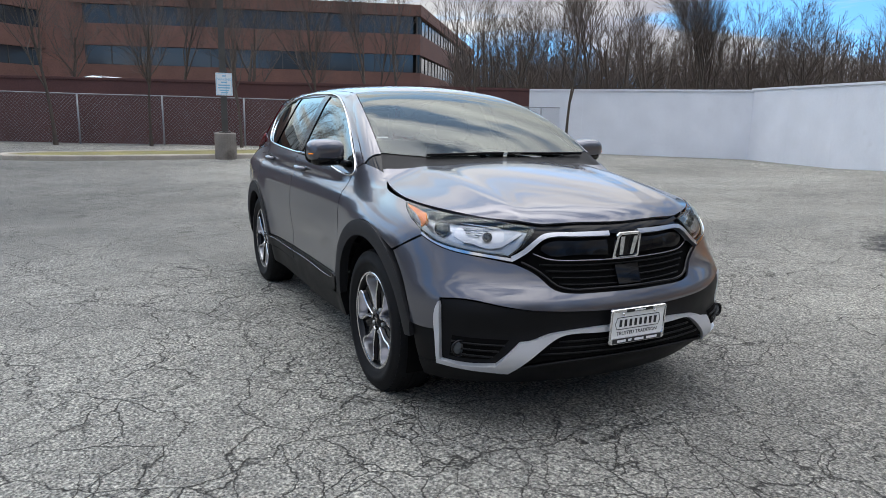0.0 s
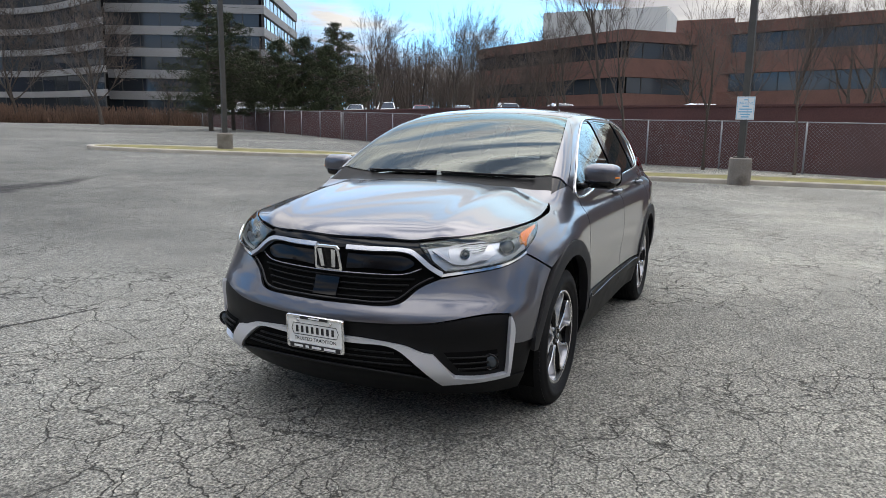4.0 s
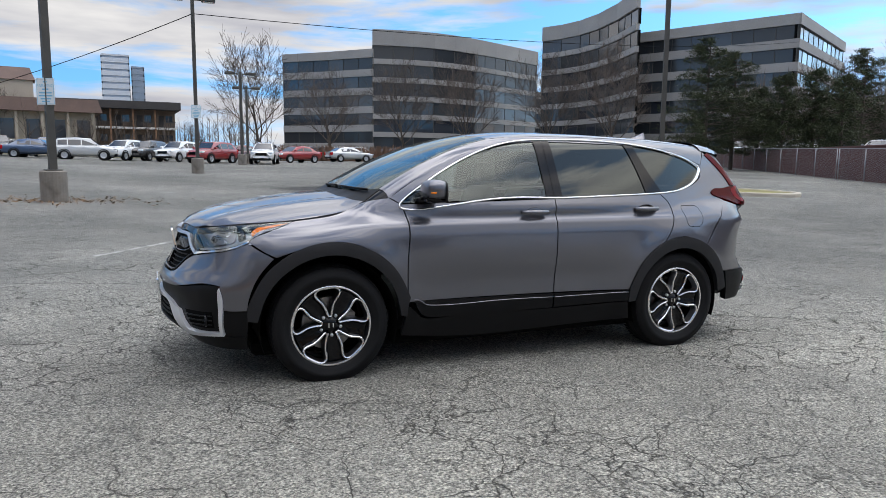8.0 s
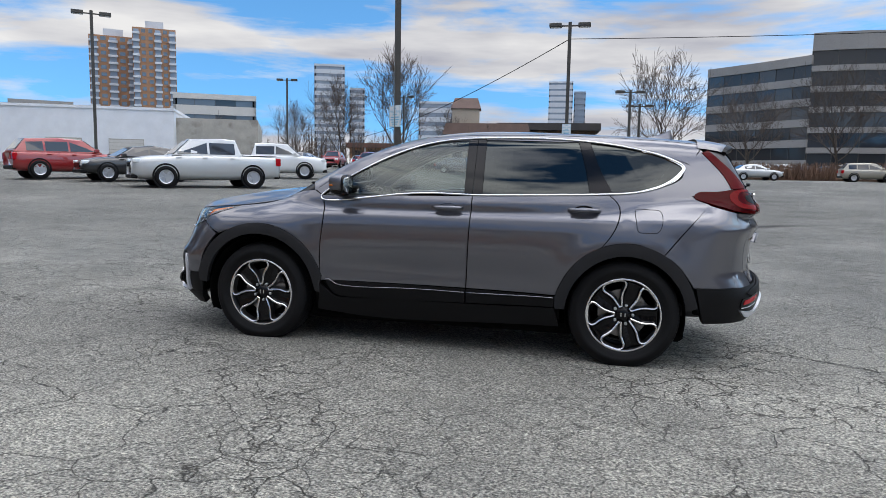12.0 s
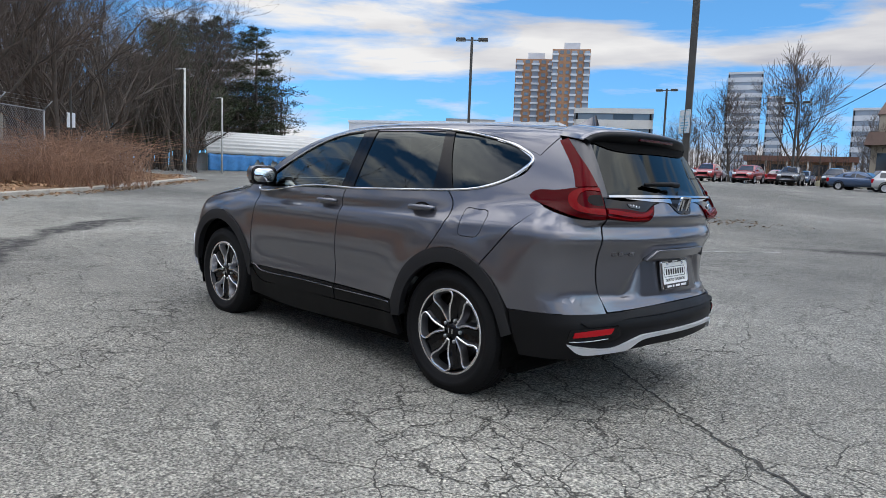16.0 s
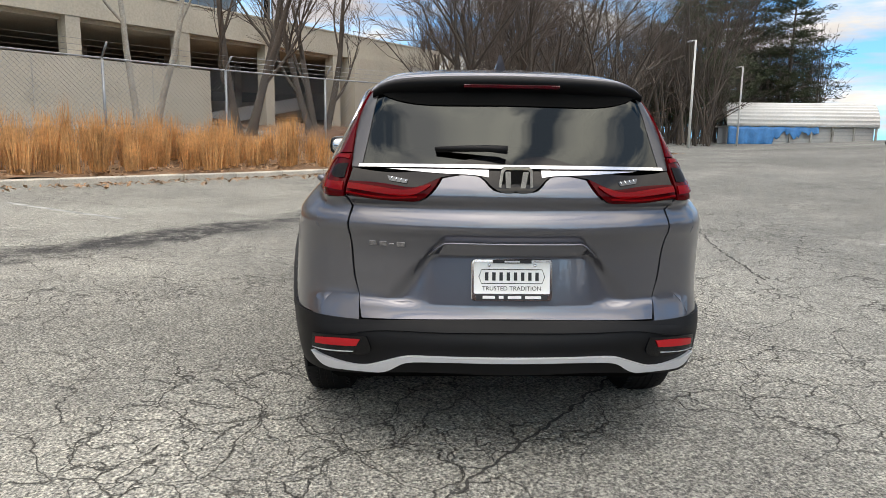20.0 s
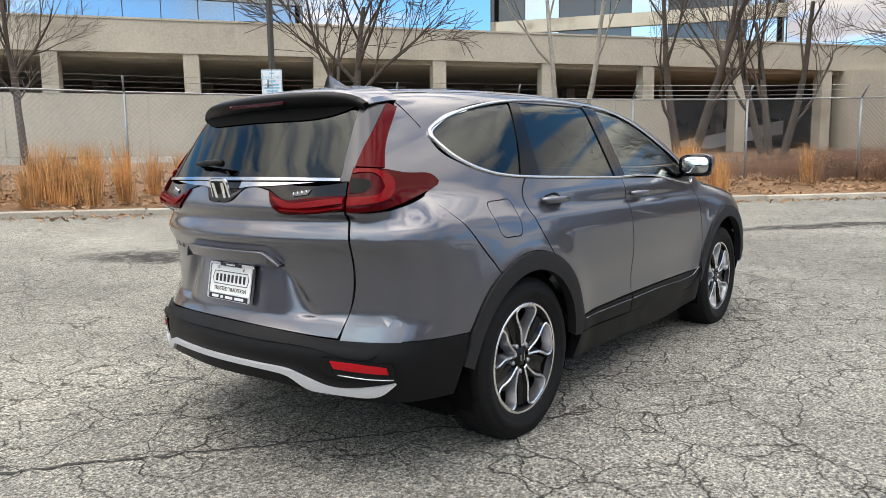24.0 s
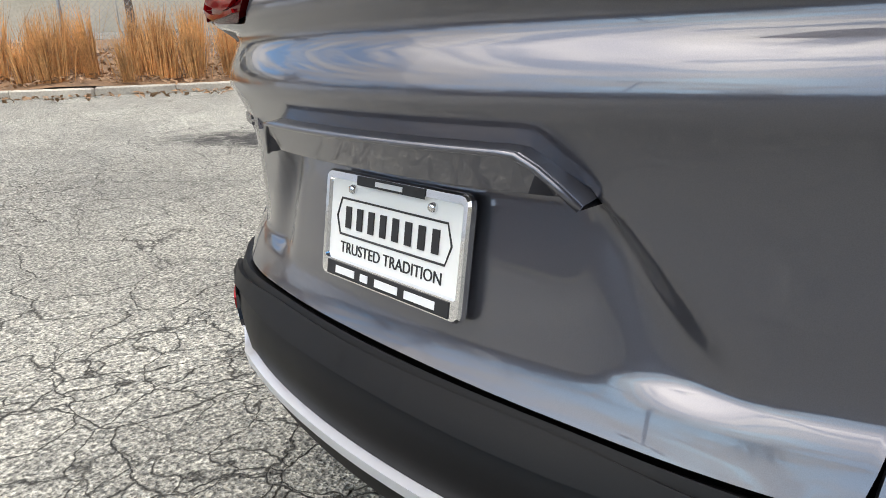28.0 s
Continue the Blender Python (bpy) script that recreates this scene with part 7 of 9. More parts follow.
def seat(x, y, w):
    s = blob("seat", M["interior"], [((x + 0.25, y, 0.62), w * 0.46, 0.07, (0, 1)), ((x + 0.05, y, 0.62), w * 0.5, 0.09, (0, 1)), ((x - 0.20, y, 0.62), w * 0.5, 0.09, (0, 1))], car)
    vs, n, fs = [], 16, []
    for k, (z, dx, hw, th) in enumerate(((0.62, -0.18, 0.44, 0.08), (0.85, -0.24, 0.5, 0.09), (1.05, -0.29, 0.48, 0.08), (1.18, -0.33, 0.40, 0.05))):
        for j in range(n):
            t = 2 * math.pi * j / n
            c, q = math.cos(t), math.sin(t)
            vs.append((x + dx + th * abs(c) ** 0.6 * (1 if c > 0 else -1), y + w * hw * abs(q) ** 0.6 * (1 if q > 0 else -1), z))
    for i in range(3):
        for j in range(n):
            fs.append((i * n + j, i * n + (j + 1) % n, (i + 1) * n + (j + 1) % n, (i + 1) * n + j))
    fs.append(tuple(range(3 * n, 4 * n)))
    Build().add(vs, fs).done("seat_back", M["interior"], s, "", True)
    for dy in ((0.0,) if w < 0.8 else (-0.38, 0.38)):
        blob("headrest", M["interior"], [((x - 0.31, y + dy, 1.29), 0.12, 0.075, (0, 1)), ((x - 0.36, y + dy, 1.30), 0.13, 0.085, (0, 1)), ((x - 0.40, y + dy, 1.30), 0.11, 0.07, (0, 1))], s)


seat(0.05, 0.37, 0.52)
seat(0.05, -0.37, 0.52)
seat(-0.85, 0.0, 1.30)
blob("rear_view_mirror", M["dash"], [((0.36, 0, 1.46), 0.12, 0.035, (0, 1)), ((0.34, 0, 1.46), 0.125, 0.04, (0, 1))], car)


# ---- trees and grass ----
def limb_path(p, d, length, rad, segs, rnd, kink, rise, minr):
    """A crooked limb that tapers and bends upwards: its points, radii and last heading."""
    pts, rads = [Vector(p)], [rad]
    d = Vector(d).normalized()
    for i in range(segs):
        d = (d + Vector((rnd.gauss(0, kink), rnd.gauss(0, kink), rnd.gauss(rise, kink * 0.6)))).normalized()
        pts.append(pts[-1] + d * length / segs)
        rads.append(max(minr, rad * (1 - 0.62 * (i + 1) / segs)))
    return pts, rads, d


def grow(b, tw, p, d, length, rad, depth, rnd, spread_a, kids, minr):
    """One limb with its side limbs, down to fine twigs."""
    segs = (1, 2, 4, 5)[min(depth, 3)]
    pts, rads, d1 = limb_path(p, d, length, rad, segs, rnd, 0.13 if depth else 0.05, 0.07, minr)
    (b if rad > 0.03 else tw).tube([tuple(q) for q in pts], rads, 7 if rad > 0.08 else (5 if rad > 0.035 else 3), caps=False)
    if depth == 0:
        return
    for k in range(kids):
        t = 1.0 if k == 0 else rnd.uniform(0.25, 1.0)
        i = min(segs - 1, int(t * segs))
        q = pts[i].lerp(pts[i + 1], min(1.0, t * segs - i))
        ax = (pts[i + 1] - pts[i]).normalized()
        o = Matrix.Rotation(rnd.uniform(0, 6.283), 3, ax) @ ax.orthogonal().normalized()
        turn = math.tan(radians(rnd.uniform(0.55, 1.25) * spread_a)) if k else 0.15
        grow(b, tw, q, (ax + o * turn).normalized(), length * rnd.uniform(0.46, 0.68), max(minr, rads[i] * rnd.uniform(0.42, 0.6)), depth - 1, rnd, spread_a, kids, minr)


def bare_tree(seed, h, rad, depth, spread_a, label, trunks=1, mat="bark", clear=0.3, name="tree", minr=0.006, limbs=7, kids=6, top=0.66, reach=1.0):
    """A leafless tree: one or more stems, main limbs set along the upper stem, and a crown of fine twigs."""
    rnd = random.Random(seed)
    T = thing(name, pose(0, 0, -60), label, "tree", "bare trees")
    b, tw = Build(), Build()
    for k in range(trunks):
        a = rnd.uniform(0, 6.28) + 6.28 * k / trunks
        lean = 0.04 if trunks == 1 else 0.30
        d0 = Vector((math.cos(a) * lean, math.sin(a) * lean, 1)).normalized()
        foot = Vector((0.2 * math.cos(a), 0.2 * math.sin(a), -0.3)) if trunks > 1 else Vector((0, 0, -0.3))
        pts, rads, _ = limb_path(foot, d0, h * top, rad, 7, rnd, 0.045, 0.05, rad * 0.2)
        rads[0] = rad * 1.5
        b.tube([tuple(q) for q in pts], rads, 9, caps=False)
        n = max(3, limbs // trunks)
        for j in range(n):
            t = clear + (1 - clear) * (j + 0.3 + rnd.uniform(-0.2, 0.2)) / n
            i = min(6, int(t * 7))
            q = pts[i].lerp(pts[i + 1], min(1.0, t * 7 - i))
            aa = a + j * 2.4 + rnd.uniform(-0.4, 0.4)
            s = math.tan(radians(spread_a * rnd.uniform(0.9, 1.5) * (1.15 - 0.55 * t)))
            d = (d0 + Vector((math.cos(aa), math.sin(aa), 0)) * s).normalized()
            grow(b, tw, q, d, reach * h * rnd.uniform(0.30, 0.40) * (1.12 - 0.35 * t), rads[i] * rnd.uniform(0.45, 0.6), depth - 1, rnd, spread_a, kids, minr)
    b.done("trunk", M[mat], T, smooth=True)
    if tw.v:
        tw.done("crown", M["twig"], T)
    return T


def pine_tree(seed, h, r, label, name="pine_tree"):
    rnd = random.Random(seed)
    T = thing(name, pose(0, 0, -60), label, "tree", "evergreens")
    b, nd = Build(), Build()
    b.tube([(0, 0, -0.3), (0.05, 0.02, h * 0.4), (0, 0.05, h * 0.95)], [0.2, 0.14, 0.03], 8, caps=False)
    z = h * 0.12
    while z < h * 0.98:
        t = z / h
        reach = r * (1 - t) ** 0.62 * (0.75 + 0.5 * rnd.random()) * (0.55 if t < 0.2 else 1.0) + 0.25
        for k in range(rnd.randint(5, 7)):
            a = rnd.uniform(0, 6.28)
            R = reach * rnd.uniform(0.6, 1.15)
            tip = Vector((R * math.cos(a), R * math.sin(a), z + R * rnd.uniform(-0.12, 0.25)))
            root = Vector((0, 0, z))
            b.tube([tuple(root), tuple(root.lerp(tip, 0.5) + Vector((0, 0, 0.04 * R))), tuple(tip)], [0.035, 0.02, 0.008], 3, caps=False)
            for q in range(int(8 + R * 9)):
                c = root.lerp(tip, rnd.uniform(0.25, 1.05)) + Vector((rnd.gauss(0, 0.12), rnd.gauss(0, 0.12), rnd.gauss(0, 0.09))) * (0.6 + 0.2 * R)
                for _ in range(4):
                    o = Vector((rnd.gauss(0, 1), rnd.gauss(0, 1), rnd.gauss(0.25, 0.7))).normalized()
                    side = o.orthogonal().normalized() * 0.022
                    L = rnd.uniform(0.20, 0.42)
                    m0 = c + o * L * 0.5
                    nd.add([tuple(c), tuple(m0 + side), tuple(c + o * L), tuple(m0 - side)], [(0, 1, 2, 3)])
        z += h * 0.035 * rnd.uniform(0.7, 1.3)
    b.done("trunk", M["bark"], T)
    nd.done("crown", M["needle"], T)
    return T


T_A = bare_tree(11, 11.0, 0.17, 4, 34, "bare winter tree with grey-brown spreading branches")
T_B = bare_tree(23, 13.0, 0.16, 4, 24, "tall bare winter tree with upright branches", clear=0.35)
T_C = bare_tree(37, 9.0, 0.16, 4, 33, "bare brown multi-stemmed winter tree", 3, clear=0.25, limbs=9, kids=5)
T_D = bare_tree(41, 12.0, 0.10, 3, 24, "thin bare sapling in the thicket", 1, clear=0.35)
T_P = bare_tree(53, 11.0, 0.12, 4, 24, "pale-barked slim tree with twin stems", 2, "bark_pale", clear=0.5, kids=4)
T_G = bare_tree(67, 13.0, 0.22, 4, 38, "large bare winter tree with a full twiggy crown", clear=0.28, minr=0.015, limbs=9, kids=6, top=0.55, reach=1.22)
T_E = pine_tree(5, 11.0, 4.3, "dark green pine with uneven crown")
T_F = pine_tree(9, 9.0, 3.1, "green conifer with dense needles")


def plant(tmpl, x, y, s=1.0, rz=0.0, dz=0.0, sz=None):
    # open ground lies before the shed
    a = math.degrees(math.atan2(y - 2.4, x + 4.2))
    if x > 30 and -40.0 < a < -24.6 and math.hypot(x + 4.2, y - 2.4) < 98:
        return None
    m = on_ground(x, y, rz, dz) @ Matrix.Diagonal((s, s, sz or s, 1))
    return copy_thing(tmpl, m)


rnd = random.Random(77)
# by the garage
plant(T_G, 9.9, 12.4, 0.70, 40, 0.4)
plant(T_P, 14.2, 7.5, 0.85, 10, 0.4)
plant(T_C, 21.0, 6.6, 1.05, 60, 0.5)
plant(T_C, 23.0, 4.2, 1.0, 200, 0.5)
plant(T_G, 22.5, -2.2, 0.72, 130, 0.5)
plant(T_A, 4.0, 19.5, 0.7, 250, 0.5)
# the thicket beyond the end of the verge
for i in range(46):
    az = rnd.uniform(-27, 9)
    d = rnd.uniform(26, 56) if az > -14 else rnd.uniform(66, 92)
    x, y = polar(az, d, -4.8, 1.5)
    if az > -1 or (az > -10 and i % 4):
        continue
    t = rnd.choice((T_B, T_C, T_C, T_A, T_A))
    plant(t, x, y, rnd.uniform(0.6, 1.0) * (1.0 if az > -14 else 1.35), rnd.uniform(0, 360), 0.6)
for az, d, s in ((-25.2, 67, 1.25), (-26.9, 68, 1.3), (-29.6, 66, 1.2), (-22.6, 56, 1.0), (-20.5, 58, 0.85), (-23.6, 60, 1.1)):
    x, y = polar(az, d * 1.6, -4.5, 2.9)
    plant(T_E, x, y, s * 1.55, d * 7, 0.4)
# behind the maroon wall and before the brick offices
for i in range(16):
    y = -26 + 3.2 * i + rnd.uniform(-1, 1)
    x = -33 - rnd.uniform(0, 14) - 0.35 * max(0, -y)
    plant(rnd.choice((T_A, T_D, T_B, T_C)), x, y, rnd.uniform(0.65, 0.95), rnd.uniform(0, 360), 0.9)
for i in range(9):
    t = i / 8
    x, y = WALL[0][0] + (WALL[2][0] - WALL[0][0]) * t + 1.9, WALL[0][1] + (WALL[2][1] - WALL[0][1]) * t
    plant(T_D, x, y + rnd.uniform(-0.8, 0.8), rnd.uniform(0.42, 0.7), rnd.uniform(0, 360), 0.0)
# beyond the white wall
for i in range(30):
    az = rnd.uniform(112, 151)
    x, y = polar(az, rnd.uniform(38, 60), 4.6, -2.1)
    plant(rnd.choice((T_A, T_B, T_C)), x, y, rnd.uniform(0.65, 0.95), rnd.uniform(0, 360), 0.4)
# towards the grey offices
for az, d, s, t in ((262.0, 88, 1.15, T_G), (256.5, 110, 1.1, T_G), (250.5, 105, 1.15, T_G), (245.2, 100, 1.15, T_G), (238.6, 85, 1.0, T_G), (233.6, 80, 1.05, T_G), (264.0, 95, 0.9, T_C), (229.0, 84, 0.8, T_C)):
    x, y = polar(az, d, 2.3, 5.0)
    plant(t, x, y, s * 0.86, az * 3, 0.0)
for az, d, s, t in ((226.9, 62, 0.98, T_E), (225.0, 66, 0.92, T_E), (221.6, 64, 0.86, T_F), (219.6, 66, 0.92, T_F), (217.8, 64, 0.84, T_F), (216.6, 70, 0.95, T_E), (223.2, 70, 0.8, T_F)):
    x, y = polar(az, d, 2.3, 5.0)
    plant(t, x, y, s, az * 3, 0.2)
for i in range(34):
    az = rnd.uniform(198, 221)
    x, y = polar(az, rnd.uniform(74, 100), 3.5, 4.0)
    plant(rnd.choice((T_B, T_A, T_C)), x, y, rnd.uniform(0.6, 0.95), rnd.uniform(0, 360), 1.0)
# street trees further round the lot
for az, d, s, t in ((289.8, 92, 1.0, T_G), (285.0, 86, 1.25, T_G), (297.5, 110, 0.9, T_C), (281.0, 120, 0.9, T_G), (276.0, 110, 0.8, T_C), (268.8, 100, 0.75, T_C), (303.0, 120, 0.8, T_C), (326.5, 75, 0.6, T_G), (293.5, 130, 1.0, T_G)):
    x, y = polar(az, d, -0.2, 5.7)
    plant(t, x, y, s * 0.8, az * 5, 0.0)


def grass_strip():
    """Tall straw-coloured ornamental grass in clumps along the verge."""
    r = random.Random(8)
    b = Build()
    for x, y, a in along(KERB[0:7], 0.34):
        dens = 1.15 if noise.noise((x * 0.7, y * 0.7, 9.0)) > (-0.06 if x < 3.4 else -0.25) else 0.10
        if y < 2.2:
            dens *= 0.12
        nx, ny = -math.sin(radians(a)), math.cos(radians(a))
        for off in (0.75, 1.35, 1.95):
            if r.random() > dens * 0.92:
                continue
            o = off + r.uniform(-0.25, 0.25)
            cx, cy = x + nx * o + r.uniform(-0.15, 0.15), y + ny * o + r.uniform(-0.15, 0.15)
            cz = ground_z(cx, cy) + 0.12 + 0.05 * o
            H = r.uniform(0.7, 1.35)
            lean = r.uniform(-0.1, 0.1)
            for k in range(130):
                t, q = r.uniform(0, 6.28), abs(r.gauss(0, 0.17))
                bx, by = cx + (0.10 + 0.5 * q) * math.cos(t) * r.random(), cy + (0.10 + 0.5 * q) * math.sin(t) * r.random()
                h = H * r.uniform(0.55, 1.05)
                tx, ty = bx + q * 0.75 * h * math.cos(t) + lean, by + q * 0.75 * h * math.sin(t) + lean * 0.5
                w = r.uniform(0.0025, 0.0055)
                s = r.uniform(0, 6.28)
                wx, wy = w * math.cos(s), w * math.sin(s)
                mx, my = bx + (tx - bx) * 0.35, by + (ty - by) * 0.35
                vs = [(bx - wx, by - wy, cz), (bx + wx, by + wy, cz), (mx + wx * 1.6, my + wy * 1.6, cz + h * 0.55), (mx - wx * 1.6, my - wy * 1.6, cz + h * 0.55), (tx, ty, cz + h)]
                b.add(vs, [(0, 1, 2, 3), (3, 2, 4)])
    tagged(b.done("ornamental_grass", M["straw"]), "tall dry straw-coloured ornamental grass along the verge", "grass", kind="stuff")


grass_strip()


def litter():
    """Dry leaves scattered on the verge and blown against the kerb."""
    r = random.Random(18)
    b = Build()
    pts = along(KERB, 0.05)
    for _ in range(21000):
        x, y, a = r.choice(pts)
        nx, ny = -math.sin(radians(a)), math.cos(radians(a))
        o = r.uniform(0.2, 6.5) if r.random() < 0.9 else r.gauss(-0.25, 0.2)
        px, py = x + nx * o + r.uniform(-0.3, 0.3), y + ny * o + r.uniform(-0.3, 0.3)
        z = ground_z(px, py) + ((0.14 + 0.45 * (o - 0.12) / 8.9 + 0.10 * noise.noise((px * 0.9, py * 0.9, 3))) if o > 0.15 else 0.012)
        s = r.uniform(0.025, 0.075)
        m = Matrix.Translation((px, py, z + 0.02)) @ Euler((r.uniform(-0.7, 0.7), r.uniform(-0.7, 0.7), r.uniform(0, 6.28))).to_matrix().to_4x4()
        b.add([tuple(m @ Vector(v)) for v in ((-s, 0, 0), (0, -s * 0.5, s * 0.2), (s, 0, 0), (0, s * 0.5, s * 0.2))], [(0, 1, 2, 3)])
    tagged(b.done("fallen_leaves", M["dry_leaves"]), "brown fallen leaves on the verge and along the kerb", "leaves", kind="stuff")


litter()


def brush():
    """Tangled brown undergrowth below the trees of the wood."""
    r = random.Random(28)
    b = Build()
    for _ in range(4200):
        if r.random() < 0.75:
            az, d = r.triangular(-18, 9, -6), r.uniform(22, 46)
            x, y = polar(az, d, -4.8, 1.5)
            low = 0.42 if az > -9 else 1.0
        else:
            x, y, a = r.choice(along(KERB[6:9], 0.3))
            x, y = x + r.uniform(1, 5), y + r.uniform(1, 5)
            low = 0.38
        z = ground_z(x, y) + 0.4
        for k in range(6):
            a, t = r.uniform(0, 6.28), r.uniform(0.2, 2.4)
            h = low * r.uniform(0.3, 2.3) * r.uniform(0.5, 1.0)
            p1 = (x + 0.3 * h * math.cos(a) * t, y + 0.3 * h * math.sin(a) * t, z + h * r.uniform(0.45, 0.75))
            p2 = (x + 0.8 * h * math.cos(a) * t, y + 0.8 * h * math.sin(a) * t, z + h * r.uniform(0.35, 1.0))
            b.tube([(x, y, z - 0.3), p1, p2], [0.008, 0.006, 0.003], 3, caps=False)
    tagged(b.done("undergrowth", M["brush"]), "tangled brown winter undergrowth below the trees", "undergrowth", kind="stuff")


M["brush"] = surface("brush_stems", (0.225, 0.128, 0.082), 0.9, vary=0.5, scale=0.6, fine=6, bump=0.0, per=0.45)
brush()


def hedge_band():
    """A low brown hedge and bank at the far end of the lot."""
    r = random.Random(38)
    b = Build()
    for _ in range(3000):
        az, d = r.uniform(226, 262), r.uniform(82, 90)
        x, y = polar(az, d, 2.3, 5.0)
        z = ground_z(x, y)
        for k in range(3):
            a = r.uniform(0, 6.28)
            h = r.uniform(0.5, 2.0)
            b.tube([(x, y, z), (x + 0.5 * math.cos(a), y + 0.5 * math.sin(a), z + h)], [0.05, 0.015], 3, caps=False)
    tagged(b.done("far_hedge", M["brush"]), "brown bare hedge at the far edge of the lot", "hedge", kind="stuff")


hedge_band()


def far_woods(name, n, sectors, label):
    """A dense winter wood far off: many stems with a few upswept twigs each."""
    r = random.Random(n)
    b = Build()
    for _ in range(n):
        az0, az1, d0, d1, h0, h1, cx, cy = r.choice(sectors)
        x, y = polar(r.uniform(az0, az1), r.uniform(d0, d1), cx, cy)
        z, h = ground_z(x, y) - 0.2, r.uniform(h0, h1)
        lx, ly = r.uniform(-0.08, 0.08) * h, r.uniform(-0.08, 0.08) * h
        b.tube([(x, y, z), (x + lx * 0.5, y + ly * 0.5, z + h * 0.55), (x + lx, y + ly, z + h)], [0.10, 0.06, 0.012], 3, caps=False)
        for k in range(9):
            t, a = r.uniform(0.3, 0.9), r.uniform(0, 6.28)
            L = h * (1 - t) * r.uniform(0.4, 0.8) + 0.5
            px, py, pz = x + lx * t, y + ly * t, z + h * t
            b.tube([(px, py, pz), (px + L * 0.5 * math.cos(a), py + L * 0.5 * math.sin(a), pz + L * r.uniform(0.3, 0.9))], [0.035, 0.008], 3, caps=False)
    tagged(b.done(name, M["twig"]), label, "woods", kind="stuff")


far_woods("far_woods", 1500, [(110, 153, 64, 110, 7.5, 10.5, 4.6, -2.1)], "dense bare winter wood beyond the white wall")
far_woods("far_woods", 420, [(263, 303, 108, 160, 3.5, 8.5, -1.0, 5.6)], "bare street trees and scrub far across the lots")
far_woods("far_woods", 1500, [(194, 224, 105, 150, 9, 14, 3.5, 4.0)], "dense bare winter wood beyond the maroon wall")


def thicket(name, n, sectors, label, seed):
    """A close tangle of bare trees: crooked stems with forked limbs and fine twigs."""
    r = random.Random(seed)
    b = Build()

    def limb(p, d, length, rad, depth):
        k = 4 if depth > 1 else 2
        pts, rads = [p], [rad]
        for i in range(k):
            d = (d + Vector((r.gauss(0, 0.20), r.gauss(0, 0.20), r.gauss(0.06, 0.12)))).normalized()
            pts.append(pts[-1] + d * length / k)
            rads.append(max(0.007, rad * (1 - 0.6 * (i + 1) / k)))
        b.tube([tuple(q) for q in pts], rads, 5 if rad > 0.06 else 3, caps=False)
        if depth == 0:
            return
        for _ in range(5 if depth == 2 else 4):
            q = r.randint(1, k)
            a = r.uniform(0, 6.28)
            nd = (d * r.uniform(0.4, 1.0) + Vector((math.cos(a), math.sin(a), r.uniform(-0.1, 0.5)))).normalized()
            limb(pts[q], nd, length * r.uniform(0.35, 0.6), max(0.007, rads[q] * 0.55), depth - 1)

    for _ in range(n):
        az0, az1, d0, d1, h0, h1, cx, cy = r.choice(sectors)
        x, y = polar(r.uniform(az0, az1), r.uniform(d0, d1), cx, cy)
        h = r.uniform(h0, h1)
        limb(Vector((x, y, ground_z(x, y) - 0.2)), Vector((r.gauss(0, 0.10), r.gauss(0, 0.10), 1)).normalized(), h, r.uniform(0.05, 0.15), 3 if h > 7 else 2)
    tagged(b.done(name, M["bark"]), label, "woods", kind="stuff")


far_woods("far_woods", 900, [(-31, -12, 104, 122, 11, 17, -4.8, 1.5), (-15, -1, 58, 86, 7, 13, -4.8, 1.5)], "dense brown winter wood behind the thicket")
thicket("near_woods", 150, [(-24.2, -17, 72, 90, 9, 16, -4.8, 1.5), (-17, -6, 34, 64, 7, 12, -4.8, 1.5)], "dense bare winter thicket at the edge of the lot", 61)


# ---- parked vehicles ----
def loft(b, stations, n=5):
    """A body through cross-sections: x, then for each level (half width, z) from the bottom to the middle of the top."""
    k = len(stations[0][1])
    vs, fs = [], []
    for x, sec in stations:
        for w, z in sec:
            vs.append((x, w, z))
        for w, z in reversed(sec):
            vs.append((x, -w, z))
    m = 2 * k
    for i in range(len(stations) - 1):
        for j in range(m - 1):
            fs.append((i * m + j, i * m + j + 1, (i + 1) * m + j + 1, (i + 1) * m + j))
        fs.append((i * m + m - 1, i * m, (i + 1) * m, (i + 1) * m + m - 1))
    fs += [tuple(range(m)), tuple(reversed(range((len(stations) - 1) * m, len(stations) * m)))]
    b.add(vs, fs)
    return b


def rounded(ob):
    """Softens the edges of a coarse body once, in its own mesh."""
    md = ob.modifiers.new("round", "SUBSURF")
    md.levels = 1
    me = bpy.data.meshes.new_from_object(ob.evaluated_get(bpy.context.evaluated_depsgraph_get()))
    ob.modifiers.clear()
    ob.data = me
    return ob


